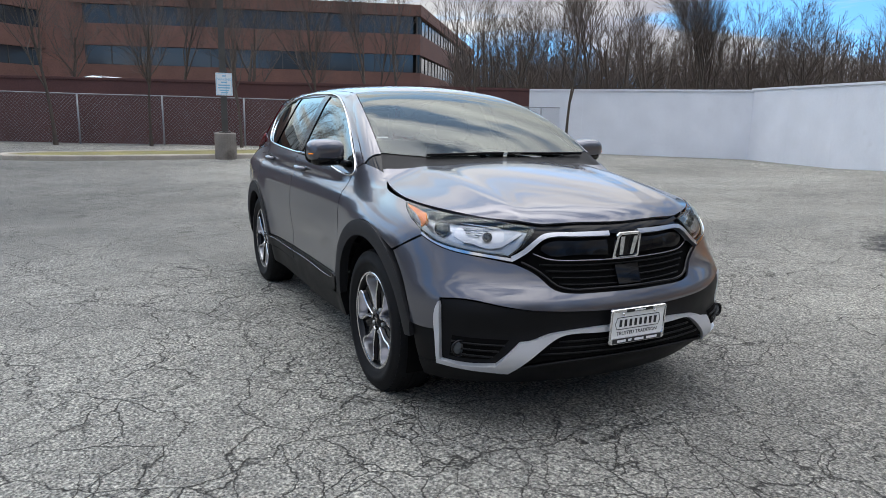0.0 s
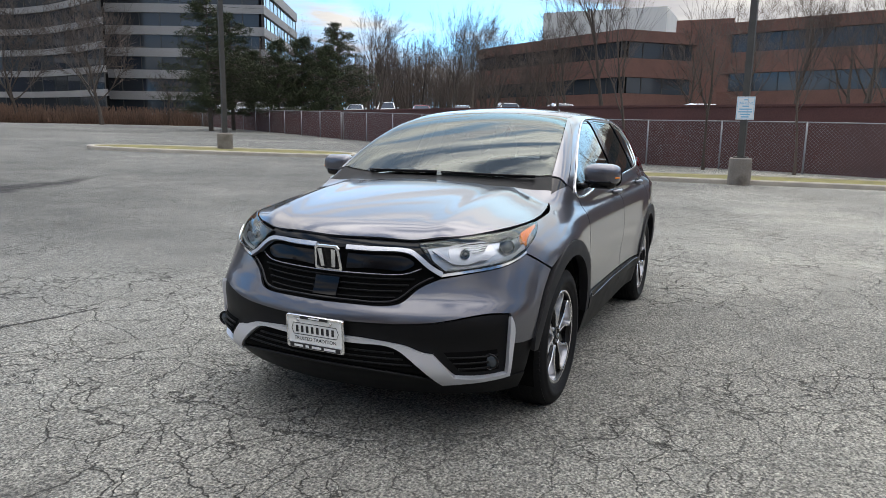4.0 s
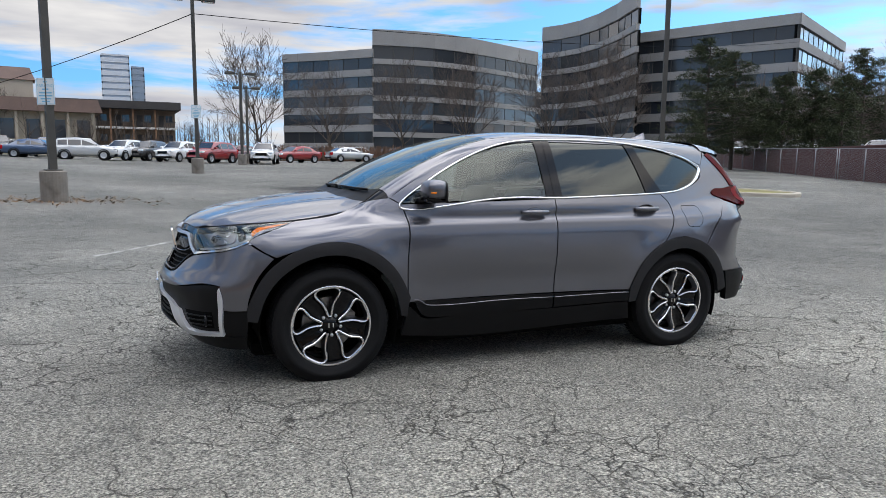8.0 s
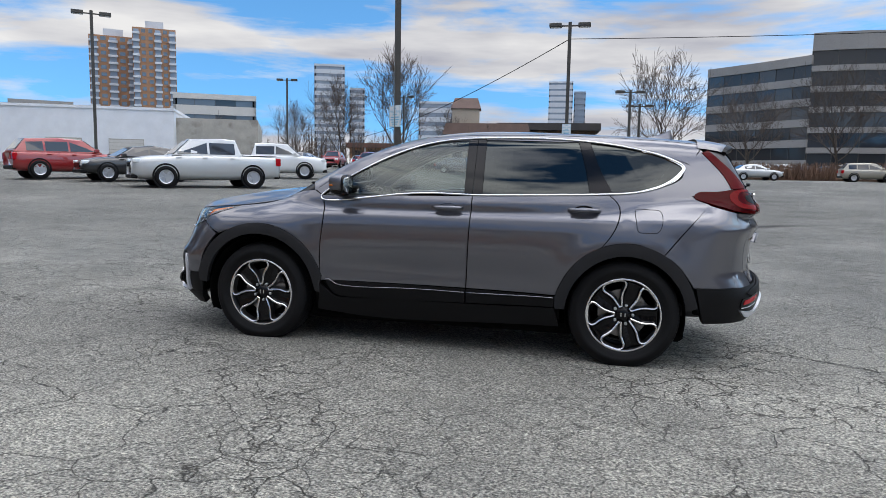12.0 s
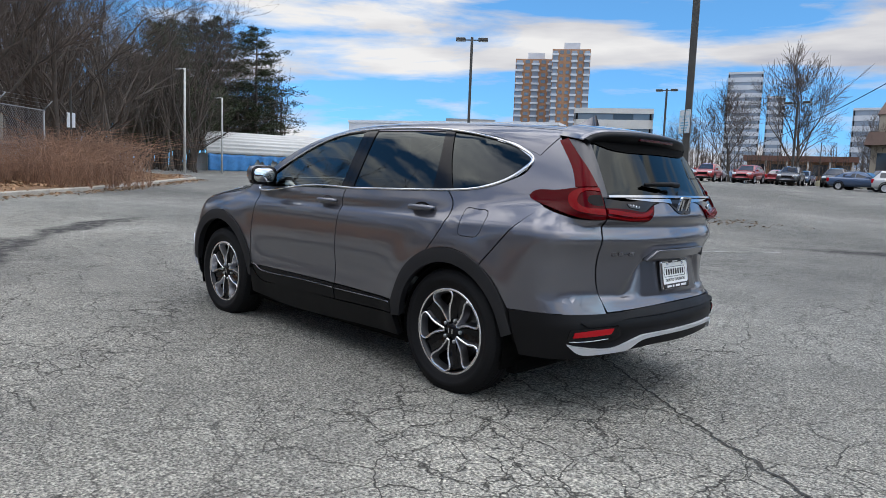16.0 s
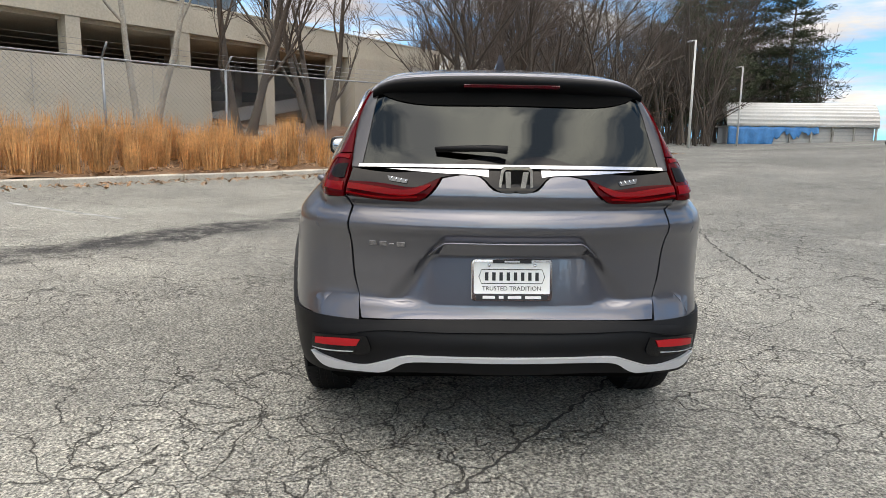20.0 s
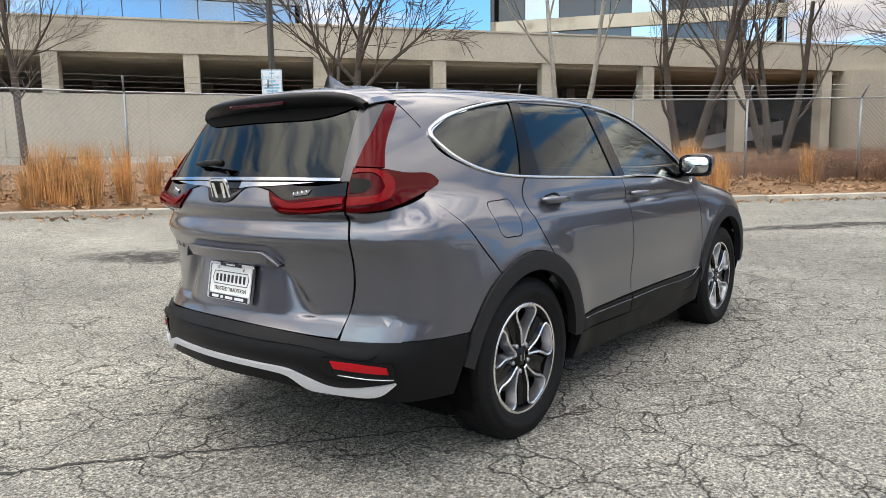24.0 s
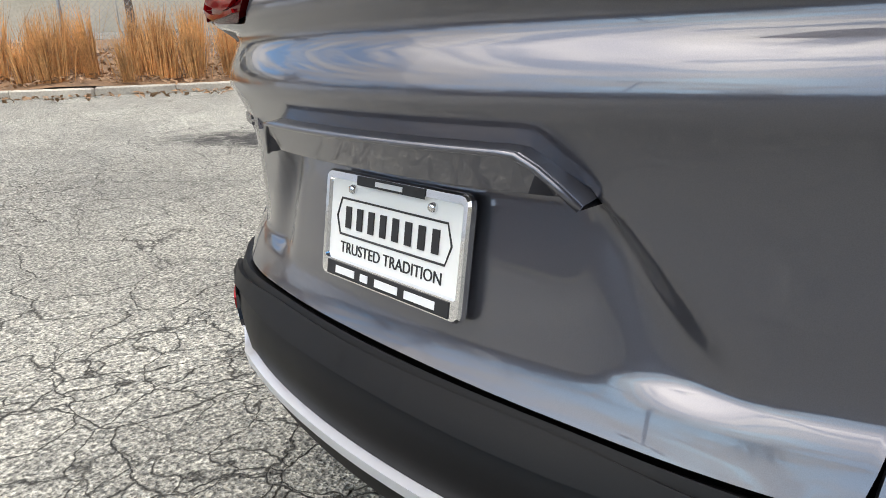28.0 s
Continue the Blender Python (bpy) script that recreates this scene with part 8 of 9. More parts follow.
def parked(kind, paint, name, label):
    """A vehicle with its parts, facing +x, on z = 0."""
    C = thing(name, pose(0, 0, -60), label, "car", "parked vehicles")
    W = 0.92
    if kind == "pickup":
        L0, L1, belt, hood, roof = -2.65, 2.62, 1.18, 1.12, 1.80
        wheels, wr = (-1.58, 1.52), 0.38
        cab = [(1.28, 1.14), (0.62, 1.74), (-0.55, 1.80), (-1.02, 1.76), (-1.18, 1.20)]
        glass_x = [(0.98, 0.05), (-0.03, -0.95)]
    elif kind == "suv":
        L0, L1, belt, hood, roof = -2.25, 2.25, 1.08, 1.03, 1.68
        wheels, wr = (-1.32, 1.34), 0.36
        cab = [(1.10, 1.06), (0.42, 1.60), (-0.5, 1.67), (-1.75, 1.60), (-2.18, 1.10)]
        glass_x = [(0.78, -0.12), (-0.2, -1.05), (-1.13, -1.75)]
    else:
        L0, L1, belt, hood, roof = -2.30, 2.30, 0.96, 0.92, 1.45
        wheels, wr = (-1.36, 1.38), 0.33
        cab = [(1.05, 0.94), (0.30, 1.38), (-0.45, 1.45), (-1.20, 1.36), (-1.85, 0.98)]
        glass_x = [(0.70, -0.22), (-0.30, -1.18)]

    def sec(w, z0, zb, zt, wt):
        return [(w * 0.90, z0), (w, z0 + 0.18), (w, (z0 + zb) / 2 + 0.1), (w * 0.97, zb - 0.02), (wt, zt), (0.0, zt + 0.015)]
    z0 = 0.24
    rear_top = belt if kind != "sedan" else 1.0
    st = [(L1, sec(W * 0.62, 0.34, hood - 0.34, hood - 0.26, 0.4)), (L1 - 0.10, sec(W * 0.86, 0.28, hood - 0.16, hood - 0.10, 0.6)), (L1 - 0.55, sec(W * 0.98, z0, hood - 0.05, hood, 0.72)), (cab[0][0], sec(W, z0, belt - 0.05, hood + 0.04, 0.74)), (0.0, sec(W, z0, belt - 0.02, belt, 0.80)), (cab[-1][0] + 0.2, sec(W, z0, rear_top - 0.02, rear_top, 0.80))]
    st += [(L0 + 0.12, sec(W * 0.96, 0.28, rear_top - 0.04, rear_top, 0.78)), (L0, sec(W * 0.86, 0.36, rear_top - 0.12, rear_top - 0.05, 0.70))]
    rounded(loft(Build(), st).done("body", paint, C, "", True))
    ct = []
    for i, (x, z) in enumerate(cab):
        wt = 0.60 if 0 < i < len(cab) - 1 else 0.70
        ct.append((x, [(0.82, belt - 0.04), (0.81, belt), (wt + (0.0 if 0 < i < len(cab) - 1 else 0.06), z - 0.05), (wt - 0.08, z), (0.0, z + 0.02)]))
    loft(Build(), ct).done("cabin", paint, C)
    # side windows, windscreen, rear window
    def roof_at(x):
        return np.interp(x, [c[0] for c in reversed(cab)], [c[1] for c in reversed(cab)])
    for sd in (1, -1):
        for x0, x1 in glass_x:
            za, zb = roof_at(x0) - 0.14, roof_at(x1) - 0.14
            zz = belt + 0.03
            za, zb = max(za, zz + 0.02), max(zb, zz + 0.02)
            def yy(z, x):
                t = (z - belt) / max(0.05, roof_at(x) - 0.05 - belt)
                wt = np.interp(x, [c[0] for c in reversed(cab)], [0.76] + [0.60] * (len(cab) - 2) + [0.76])
                return 0.81 + (wt - 0.81) * min(1, max(0, t)) + 0.012
            q = [(x0, yy(zz, x0), zz), (x1, yy(zz, x1), zz), (x1, yy(zb, x1), zb), (x0, yy(za, x0), za)]
            q = [(x, sd * y, z) for x, y, z in q]
            qi = [(x, y - sd * 0.02, z) for x, y, z in q]
            Build().add(q + qi, [(0, 1, 2, 3) if sd < 0 else (3, 2, 1, 0), (0, 4, 5, 1), (1, 5, 6, 2), (2, 6, 7, 3), (3, 7, 4, 0)]).done("side_window", M["pane_dark"], C)
    for (xa, za), (xb, zb), nm in ((cab[0], cab[1], "windscreen"), (cab[-1], cab[-2], "rear_window")):
        sgn = 1 if xa > xb else -1
        p = lambda t, y: (xa + (xb - xa) * t + sgn * 0.014, y, za + (zb - za) * t + 0.018)
        q = [p(0.10, -0.68), p(0.10, 0.68), p(0.93, 0.52), p(0.93, -0.52)]
        qi = [(x - sgn * 0.02, y, z - 0.02) for x, y, z in q]
        Build().add(q + qi, [(0, 1, 2, 3) if sgn > 0 else (3, 2, 1, 0), (0, 4, 5, 1), (1, 5, 6, 2), (2, 6, 7, 3), (3, 7, 4, 0)]).done(nm, M["pane_dark"], C)
    for x in wheels:
        for sd in (1, -1):
            w = Build().lathe([(0.0, -0.1), (wr * 0.6, -0.11), (wr * 0.94, -0.11), (wr, -0.08), (wr, 0.08), (wr * 0.94, 0.11), (wr * 0.66, 0.115), (wr * 0.62, 0.09)], 28, "y", pose(x, sd * 0.84, wr) @ (pose(0, 0, 0) if sd > 0 else pose(0, 0, 0, 0, 0, 180))).done("tyre", M["rubber"], C, smooth=True)
            rim = Build()
            mm = pose(x, sd * 0.84, wr) @ (pose(0, 0, 0) if sd > 0 else pose(0, 0, 0, 0, 0, 180))
            rim.lathe([(wr * 0.66, 0.112), (wr * 0.60, 0.10), (wr * 0.56, 0.06), (0.0, 0.055)], 24, "y", mm)
            for k in range(5):
                a = radians(72 * k + 20)
                rim.box(0.03, wr * 0.60, 0.06, 0.10, -0.035, 0.035, mm @ pose(0, 0, 0, 0, math.degrees(a), 0))
            rim.done("rim", M["satin"], w)
            Build().lathe([(wr * 1.04, 0.03), (wr * 1.20, 0.03), (wr * 1.20, 0.09), (wr * 1.04, 0.085)], 28, "y", mm @ pose(0, -0.005, 0.02)).done("arch", M["clad"], C)
    for sd in (1, -1):
        Build().box(L1 - 0.30, L1 - 0.035, min(sd * 0.48, sd * 0.78), max(sd * 0.48, sd * 0.78), hood - 0.26, hood - 0.12, None, 0.03).done("headlight", M["sign_white"], C)
        zt = rear_top - 0.06
        Build().box(L0 - 0.02, L0 + 0.16, min(sd * 0.60, sd * 0.86), max(sd * 0.60, sd * 0.86), zt - 0.30, zt, None, 0.03).done("tail_light", M["reflector"], C)
        Build().box(cab[0][0] - 0.34, cab[0][0] - 0.16, min(sd * 0.88, sd * 1.06), max(sd * 0.88, sd * 1.06), belt, belt + 0.15, None, 0.03).done("mirror", paint, C)
        for x0, x1 in glass_x[:2]:
            Build().box(x1 + 0.03, x1 + 0.20, min(sd * 0.90, sd * 0.945), max(sd * 0.90, sd * 0.945), belt - 0.12, belt - 0.085, None, 0.008).done("door_handle", paint, C)
    Build().box(L1 - 0.11, L1 + 0.005, -0.42, 0.42, hood - 0.42, hood - 0.20, None, 0.02).done("grille", M["gloss_black"], C)
    Build().box(L1 - 0.2, L1 + 0.03, -0.72, 0.72, 0.30, 0.46, None, 0.04).done("bumper", M["clad"], C)
    Build().box(L0 - 0.03, L0 + 0.2, -0.74, 0.74, 0.34, 0.52, None, 0.04).done("bumper", M["clad"], C)
    if kind == "pickup":
        Build().box(L0 + 0.10, cab[-1][0] - 0.02, -0.72, 0.72, belt + 0.001, belt + 0.02).done("bed", M["void"], C)
    return C


PAINTS = {}
for nm, c, me in (("white", (0.70, 0.71, 0.72), 0.0), ("silver", (0.52, 0.53, 0.535), 0.4), ("black", (0.012, 0.012, 0.014), 0.2), ("grey", (0.10, 0.105, 0.115), 0.5), ("red", (0.28, 0.012, 0.014), 0.2), ("blue", (0.05, 0.09, 0.17), 0.4), ("maroon", (0.09, 0.012, 0.016), 0.3), ("gold", (0.36, 0.33, 0.27), 0.5)):
    PAINTS[nm] = car_paint(nm + "_paint", c, me, 0.35, 0.08)
TEMPLATE = {}


def park(kind, col, x, y, rz, dz=0.0):
    key = (kind, col)
    if key not in TEMPLATE:
        word = {"suv": "sport utility vehicle", "sedan": "sedan", "pickup": "crew-cab pickup truck"}[kind]
        TEMPLATE[key] = parked(kind, PAINTS[col], {"suv": "parked_suv", "sedan": "parked_sedan", "pickup": "pickup_truck"}[kind], "%s %s parked on the lot" % (col, word))
        TEMPLATE[key].matrix_basis = on_ground(x, y, rz, dz)
        return TEMPLATE[key]
    return copy_thing(TEMPLATE[key], on_ground(x, y, rz, dz))


# the row at the far side of the lot
ROW = [(277.6, 62, "sedan", "blue", 170), (274.6, 60, "suv", "silver", 178), (272.0, 62, "suv", "white", 60), (270.4, 63, "suv", "black", 60), (268.2, 61, "suv", "white", 55), (265.8, 57, "suv", "red", 50), (263.9, 60, "sedan", "maroon", 40), (261.8, 56, "suv", "white", 75), (259.4, 62, "sedan", "red", 30), (255.1, 70, "sedan", "silver", 190), (247.9, 72, "suv", "gold", 176)]
for az, d, k, c, rz in ROW:
    x, y = polar(az, d, 2.3, 5.0)
    park(k, c, x, y, rz)
# pickups and cars nearer the corner
park("pickup", "silver", 13.2, -18.1, 43.5)
park("pickup", "white", 15.2, -28.4, 200)
park("sedan", "black", 17.4, -20.0, 52)
park("suv", "red", 20.9, -20.2, 236)
r3 = random.Random(4)
for row, (az0, az1, d0, d1) in enumerate(((279, 296, 70, 68), (277, 297, 80, 78), (275, 300, 90, 90), (283, 299, 100, 100))):
    L = d0 * radians(az1 - az0)
    n = int(L / 3.0)
    for k in range(n):
        if r3.random() < 0.12:
            continue
        t = k / n
        x, y = polar(az0 + (az1 - az0) * t, d0 + (d1 - d0) * t, -0.2, 5.7)
        park(r3.choice(("suv", "sedan", "sedan")), r3.choice(("black", "grey", "white", "silver", "white", "blue", "red")), x, y, 100 + r3.uniform(-5, 5) + 180 * (row % 2))
# cars on the higher level behind the maroon wall
for k in range(15):
    t = k / 14
    x = -31.5 - 30.0 * t
    y = 3.0 - 62.0 * t
    park(r3.choice(("suv", "sedan", "suv")), r3.choice(("white", "silver", "red", "white", "blue")), x - 1.5, y, 28 + r3.uniform(-4, 4), 1.25)
for k in range(16):
    az = 240 + 1.4 * k
    x, y = polar(az, 112, 2.3, 5.0)
    park(r3.choice(("suv", "sedan")), r3.choice(("white", "silver", "grey", "blue")), x, y, 160, 0.6)


# ---- far buildings ----
def tower(az0, az1, d, zt, storeys, wall, panes, label, cx, cy, z0=0.0, depth=14.0, bay=3.0, band=1.3, name="tower_building"):
    a, b = polar(az1, d, cx, cy), polar(az0, d, cx, cy)
    ux, uy = polar((az0 + az1) / 2, 1.0)
    c, e = (b[0] + ux * depth, b[1] + uy * depth), (a[0] + ux * depth, a[1] + uy * depth)
    sh = (zt - z0 - 1.2) / storeys
    return block_building(name, [b, a, e, c], z0, storeys, sh, band, wall, panes, label, bay, faces=(0, 1, 3))


def apartment_tower(az0, az1, d, zt, storeys, cols, label, brick, cx, cy, z0=0.0, depth=18.0):
    """A tall block of flats: brick piers, punched windows, and stacks of white balconies at its corners."""
    T = thing("apartment_tower", None, label, "building")
    p0, p1 = polar(az0, d, cx, cy), polar(az1, d, cx, cy)
    L = math.hypot(p1[0] - p0[0], p1[1] - p0[1])
    m = pose(p0[0], p0[1], z0, 0, 0, math.degrees(math.atan2(p1[1] - p0[1], p1[0] - p0[0])))
    sh = (zt - z0) / storeys
    Build().box(0, L, 0, depth, 0, zt - z0, m).done("wall", brick, T)
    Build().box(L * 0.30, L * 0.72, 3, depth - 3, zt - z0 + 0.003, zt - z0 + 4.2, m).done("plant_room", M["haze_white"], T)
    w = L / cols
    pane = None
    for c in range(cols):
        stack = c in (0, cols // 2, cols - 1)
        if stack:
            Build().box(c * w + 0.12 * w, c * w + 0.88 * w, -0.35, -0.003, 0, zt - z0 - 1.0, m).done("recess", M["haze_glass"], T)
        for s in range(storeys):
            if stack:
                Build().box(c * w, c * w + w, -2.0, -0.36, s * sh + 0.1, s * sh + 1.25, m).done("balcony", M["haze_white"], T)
            else:
                if pane is None:
                    ob = Build().box(0.22 * w, 0.78 * w, -0.12, -0.003, 0, sh * 0.52).done("window_pane", M["far_glass"], T)
                    pane = ob.data
                else:
                    ob = new("window_pane", pane)
                    ob.parent = T
                ob.matrix_basis = m @ pose(c * w, 0, s * sh + sh * 0.3)
    return T


# aerial haze is put into these colours: paler, bluer walls and panes far off
M["haze_white"] = surface("hazed_white", (0.56, 0.58, 0.62), 0.8, vary=0.06, scale=0.2, fine=3, bump=0.0)
M["haze_glass"] = plain("hazed_glass", (0.27, 0.32, 0.39), 0.25)
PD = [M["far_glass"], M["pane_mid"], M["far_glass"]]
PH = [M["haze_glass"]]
apartment_tower(309.1, 305.9, 440, 75.0, 19, 5, "orange brick apartment tower with white balcony stacks", M["orange_brick"], -3, 4.3)
apartment_tower(306.2, 303.2, 428, 79.0, 20, 6, "taller orange brick apartment tower with white balconies", M["orange_brick"], -3, 4.3)
tower(303.3, 297.2, 170, 18.5, 5, M["pale"], PD, "tiered pale office building with dark window bands", -1.5, 5.6, bay=4.0, band=2.0)
tower(314.0, 310.0, 260, 22.5, 4, M["office_stone"], PD, "low grey glass office block", -1.5, 5.6, bay=4.0)
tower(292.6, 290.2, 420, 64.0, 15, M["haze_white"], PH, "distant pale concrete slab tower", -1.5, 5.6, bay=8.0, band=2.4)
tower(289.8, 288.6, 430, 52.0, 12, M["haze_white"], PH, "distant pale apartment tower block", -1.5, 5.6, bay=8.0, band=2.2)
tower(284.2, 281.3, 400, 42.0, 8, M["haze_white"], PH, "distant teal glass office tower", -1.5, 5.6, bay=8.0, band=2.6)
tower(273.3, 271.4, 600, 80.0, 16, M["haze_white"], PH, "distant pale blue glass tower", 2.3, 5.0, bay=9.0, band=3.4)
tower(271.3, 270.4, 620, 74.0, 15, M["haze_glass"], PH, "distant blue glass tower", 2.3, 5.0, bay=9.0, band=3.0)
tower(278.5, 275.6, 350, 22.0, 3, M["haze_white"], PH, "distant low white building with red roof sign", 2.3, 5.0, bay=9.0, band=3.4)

# the dealer's white hall beyond the lot
def hall():
    H = thing("white_hall", None, "long white flat-roofed commercial hall with roller doors", "building")
    p0, p1 = polar(303.4, 84, -1.5, 5.6), polar(320.7, 92, -1.5, 5.6)
    L = math.hypot(p1[0] - p0[0], p1[1] - p0[1])
    a = math.degrees(math.atan2(p1[1] - p0[1], p1[0] - p0[0]))
    m = pose(p0[0], p0[1], 0.5, 0, 0, a)
    Build().box(0, L, -25, 0, 0, 7.2, m).done("wall", M["white_wall"], H)
    Build().box(-0.1, L + 0.1, -25.1, 0.1, 7.203, 7.5, m).done("parapet", M["white_wall"], H)
    Build().box(-9, -0.003, -22, -1.5, 0, 6.6, m).done("grey_annex", M["concrete"], H)
    for x in (3.2, 9.5, 24.0):
        Build().box(x, x + 3.6, 0.002, 0.08, 1.0, 4.0, m).done("roller_door", M["concrete"], H)
        for k in range(8):
            Build().box(x + 0.05, x + 3.55, 0.082, 0.10, 1.05 + 0.36 * k, 1.37 + 0.36 * k, m).done("door_slat", M["pale"], H)
    return H


hall()


def low_shop(az0, az1, d, z0, h, wall, label, roof=None, cx=2.3, cy=5.0):
    S = thing("shop_building", None, label, "building")
    p0, p1 = polar(az0, d, cx, cy), polar(az1, d, cx, cy)
    L = math.hypot(p1[0] - p0[0], p1[1] - p0[1])
    a = math.degrees(math.atan2(p1[1] - p0[1], p1[0] - p0[0]))
    m = pose(p0[0], p0[1], z0, 0, 0, a)
    Build().box(0, L, 0.3, 12, 0, h, m).done("wall", wall, S)
    Build().box(-0.6, L + 0.6, -1.6, 12.5, h + 0.003, h + 0.9, m).done("fascia", roof or M["pole"], S)
    n = max(2, int(L / 3.2))
    for k in range(n):
        x = (k + 0.5) * L / n
        Build().box(x - 1.1, x + 1.1, 0.22, 0.298, 0.6, h - 0.5, m).done("window", M["pane_dark"], S)
        Build().box(x + 1.3, x + 1.6, -1.4, -1.1, 0, h, m).done("post", M["pale"], S)
    return S


def motel(az0, az1, d, z0, label, cx=2.3, cy=5.0):
    """Two storeys of rooms behind open galleries with posts and railings, under a wide dark roof."""
    S = thing("motel_building", None, label, "building")
    p0, p1 = polar(az0, d, cx, cy), polar(az1, d, cx, cy)
    L = math.hypot(p1[0] - p0[0], p1[1] - p0[1])
    m = pose(p0[0], p0[1], z0, 0, 0, math.degrees(math.atan2(p1[1] - p0[1], p1[0] - p0[0])))
    Build().box(0, L, 2.2, 12, 0, 6.4, m).done("wall", M["motel_wall"], S)
    Build().box(-0.8, L + 0.8, -0.7, 12.8, 6.403, 7.7, m).done("roof", M["roof_dark"], S)
    Build().box(0, L, 0, 2.197, 3.0, 3.35, m).done("gallery_floor", M["pale"], S)
    n = int(L / 3.4)
    w = L / n
    for k in range(n):
        x = k * w
        Build().box(x, x + 0.28, 0, 0.28, 0, 6.4, m).done("post", M["orange_wood"], S)
        for z in (0.0, 3.35):
            Build().box(x + 0.8, x + 1.75, 2.12, 2.197, z + 0.05, z + 2.1, m).done("door", M["roof_dark"], S)
            Build().box(x + 2.0, x + 3.1, 2.12, 2.197, z + 0.9, z + 2.1, m).done("window", M["pane_dark"], S)
        rail = Build()
        for i in range(8):
            rail.box(x + 0.3 + 0.38 * i, x + 0.36 + 0.38 * i, 0.08, 0.14, 3.36, 4.25, m)
        rail.box(x + 0.28, x + w, 0.06, 0.16, 4.25, 4.35, m)
        rail.done("railing", M["roof_dark"], S)
    return S


def restaurant(az0, az1, d, z0, label, cx=2.3, cy=5.0):
    """A low tan building with a brown mansard roof, an arched front, and a gabled cupola."""
    S = thing("restaurant_building", None, label, "building")
    p0, p1 = polar(az0, d, cx, cy), polar(az1, d, cx, cy)
    L = math.hypot(p1[0] - p0[0], p1[1] - p0[1])
    m = pose(p0[0], p0[1], z0, 0, 0, math.degrees(math.atan2(p1[1] - p0[1], p1[0] - p0[0])))
    Build().box(0, L, 0.6, 11, 0, 4.5, m).done("wall", M["tan_render"], S)
    vs = [(-0.9, -0.9, 4.5), (L + 0.9, -0.9, 4.5), (L + 0.9, 11.9, 4.5), (-0.9, 11.9, 4.5), (-0.4, -0.3, 6.4), (L + 0.4, -0.3, 6.4), (L + 0.4, 11.3, 6.4), (-0.4, 11.3, 6.4)]
    Build().add([tuple(m @ Vector(v)) for v in vs], [(3, 2, 1, 0), (4, 5, 6, 7), (0, 1, 5, 4), (1, 2, 6, 5), (2, 3, 7, 6), (3, 0, 4, 7)]).done("mansard_roof", M["roof_brown"], S)
    n = max(3, int(L / 2.6))
    for k in range(n):
        x = (k + 0.5) * L / n
        Build().box(x - 0.85, x + 0.85, 0.52, 0.597, 0.6, 3.4, m).done("window", M["pane_dark"], S)
        Build().box(x + 1.0, x + 1.35, -0.5, -0.2, 0, 4.5, m).done("post", M["tan_render"], S)
    c = L * 0.22
    Build().box(c - 2.3, c + 2.3, 2.0, 6.6, 6.4, 9.0, m).done("cupola", M["tan_render"], S)
    vs = [(c - 2.6, 1.7, 9.0), (c + 2.6, 1.7, 9.0), (c + 2.6, 6.9, 9.0), (c - 2.6, 6.9, 9.0), (c - 2.0, 4.3, 11.0), (c + 2.0, 4.3, 11.0)]
    Build().add([tuple(m @ Vector(v)) for v in vs], [(3, 2, 1, 0), (0, 1, 5, 4), (2, 3, 4, 5), (1, 2, 5), (3, 0, 4)]).done("gable_roof", M["roof_brown"], S)
    return S


M["motel_wall"] = surface("motel_wall", (0.16, 0.115, 0.085), 0.85, vary=0.15, scale=0.5, fine=6, bump=0.05)
M["orange_wood"] = surface("brown_timber", (0.24, 0.13, 0.075), 0.8, vary=0.2, scale=0.8, fine=12, bump=0.05)
M["roof_dark"] = surface("dark_roof", (0.055, 0.050, 0.048), 0.8, vary=0.2, scale=0.6, fine=10, bump=0.1)
M["roof_brown"] = surface("brown_shingle_roof", (0.13, 0.085, 0.070), 0.85, vary=0.2, scale=0.7, fine=12, bump=0.15)
M["tan_render"] = surface("tan_render", (0.42, 0.36, 0.29), 0.85, vary=0.1, scale=0.4, fine=6, bump=0.05)
M["bank"] = surface("winter_bank", (0.115, 0.105, 0.055), 0.9, vary=0.4, scale=0.6, fine=10, bump=0.4, dist=0.05)
motel(277.0, 269.4, 133, 3.3, "brown two-storey motel with open galleries and a dark roof", -0.2, 5.7)
restaurant(281.3, 275.0, 118, 3.4, "low tan restaurant with a brown mansard roof and cupola", -0.2, 5.7)
low_shop(288.5, 281.5, 135, 3.0, 3.0, M["orange_brick"], "low red and orange shop front", M["brick"])
# the grassy bank in front of the motel
vs, fs, nb = [], [], 40
for i in range(nb + 1):
    for j, (d, dz) in enumerate(((98, 0.05), (102, 0.5), (108, 1.0), (116, 1.25))):
        x, y = polar(283.0 - 18.0 * i / nb, d, 2.3, 5.0)
        vs.append((x, y, ground_z(x, y) + dz * (0.8 + 0.3 * noise.noise((x * 0.1, y * 0.1, 0)))))
fs = [(4 * i + j, 4 * i + j + 1, 4 * i + 5 + j, 4 * i + 4 + j) for i in range(nb) for j in range(3)]
tagged(link_mesh("grass_bank", vs, fs, M["bank"], smooth=True), "dull green winter grass bank below the motel", "bank", kind="structure")

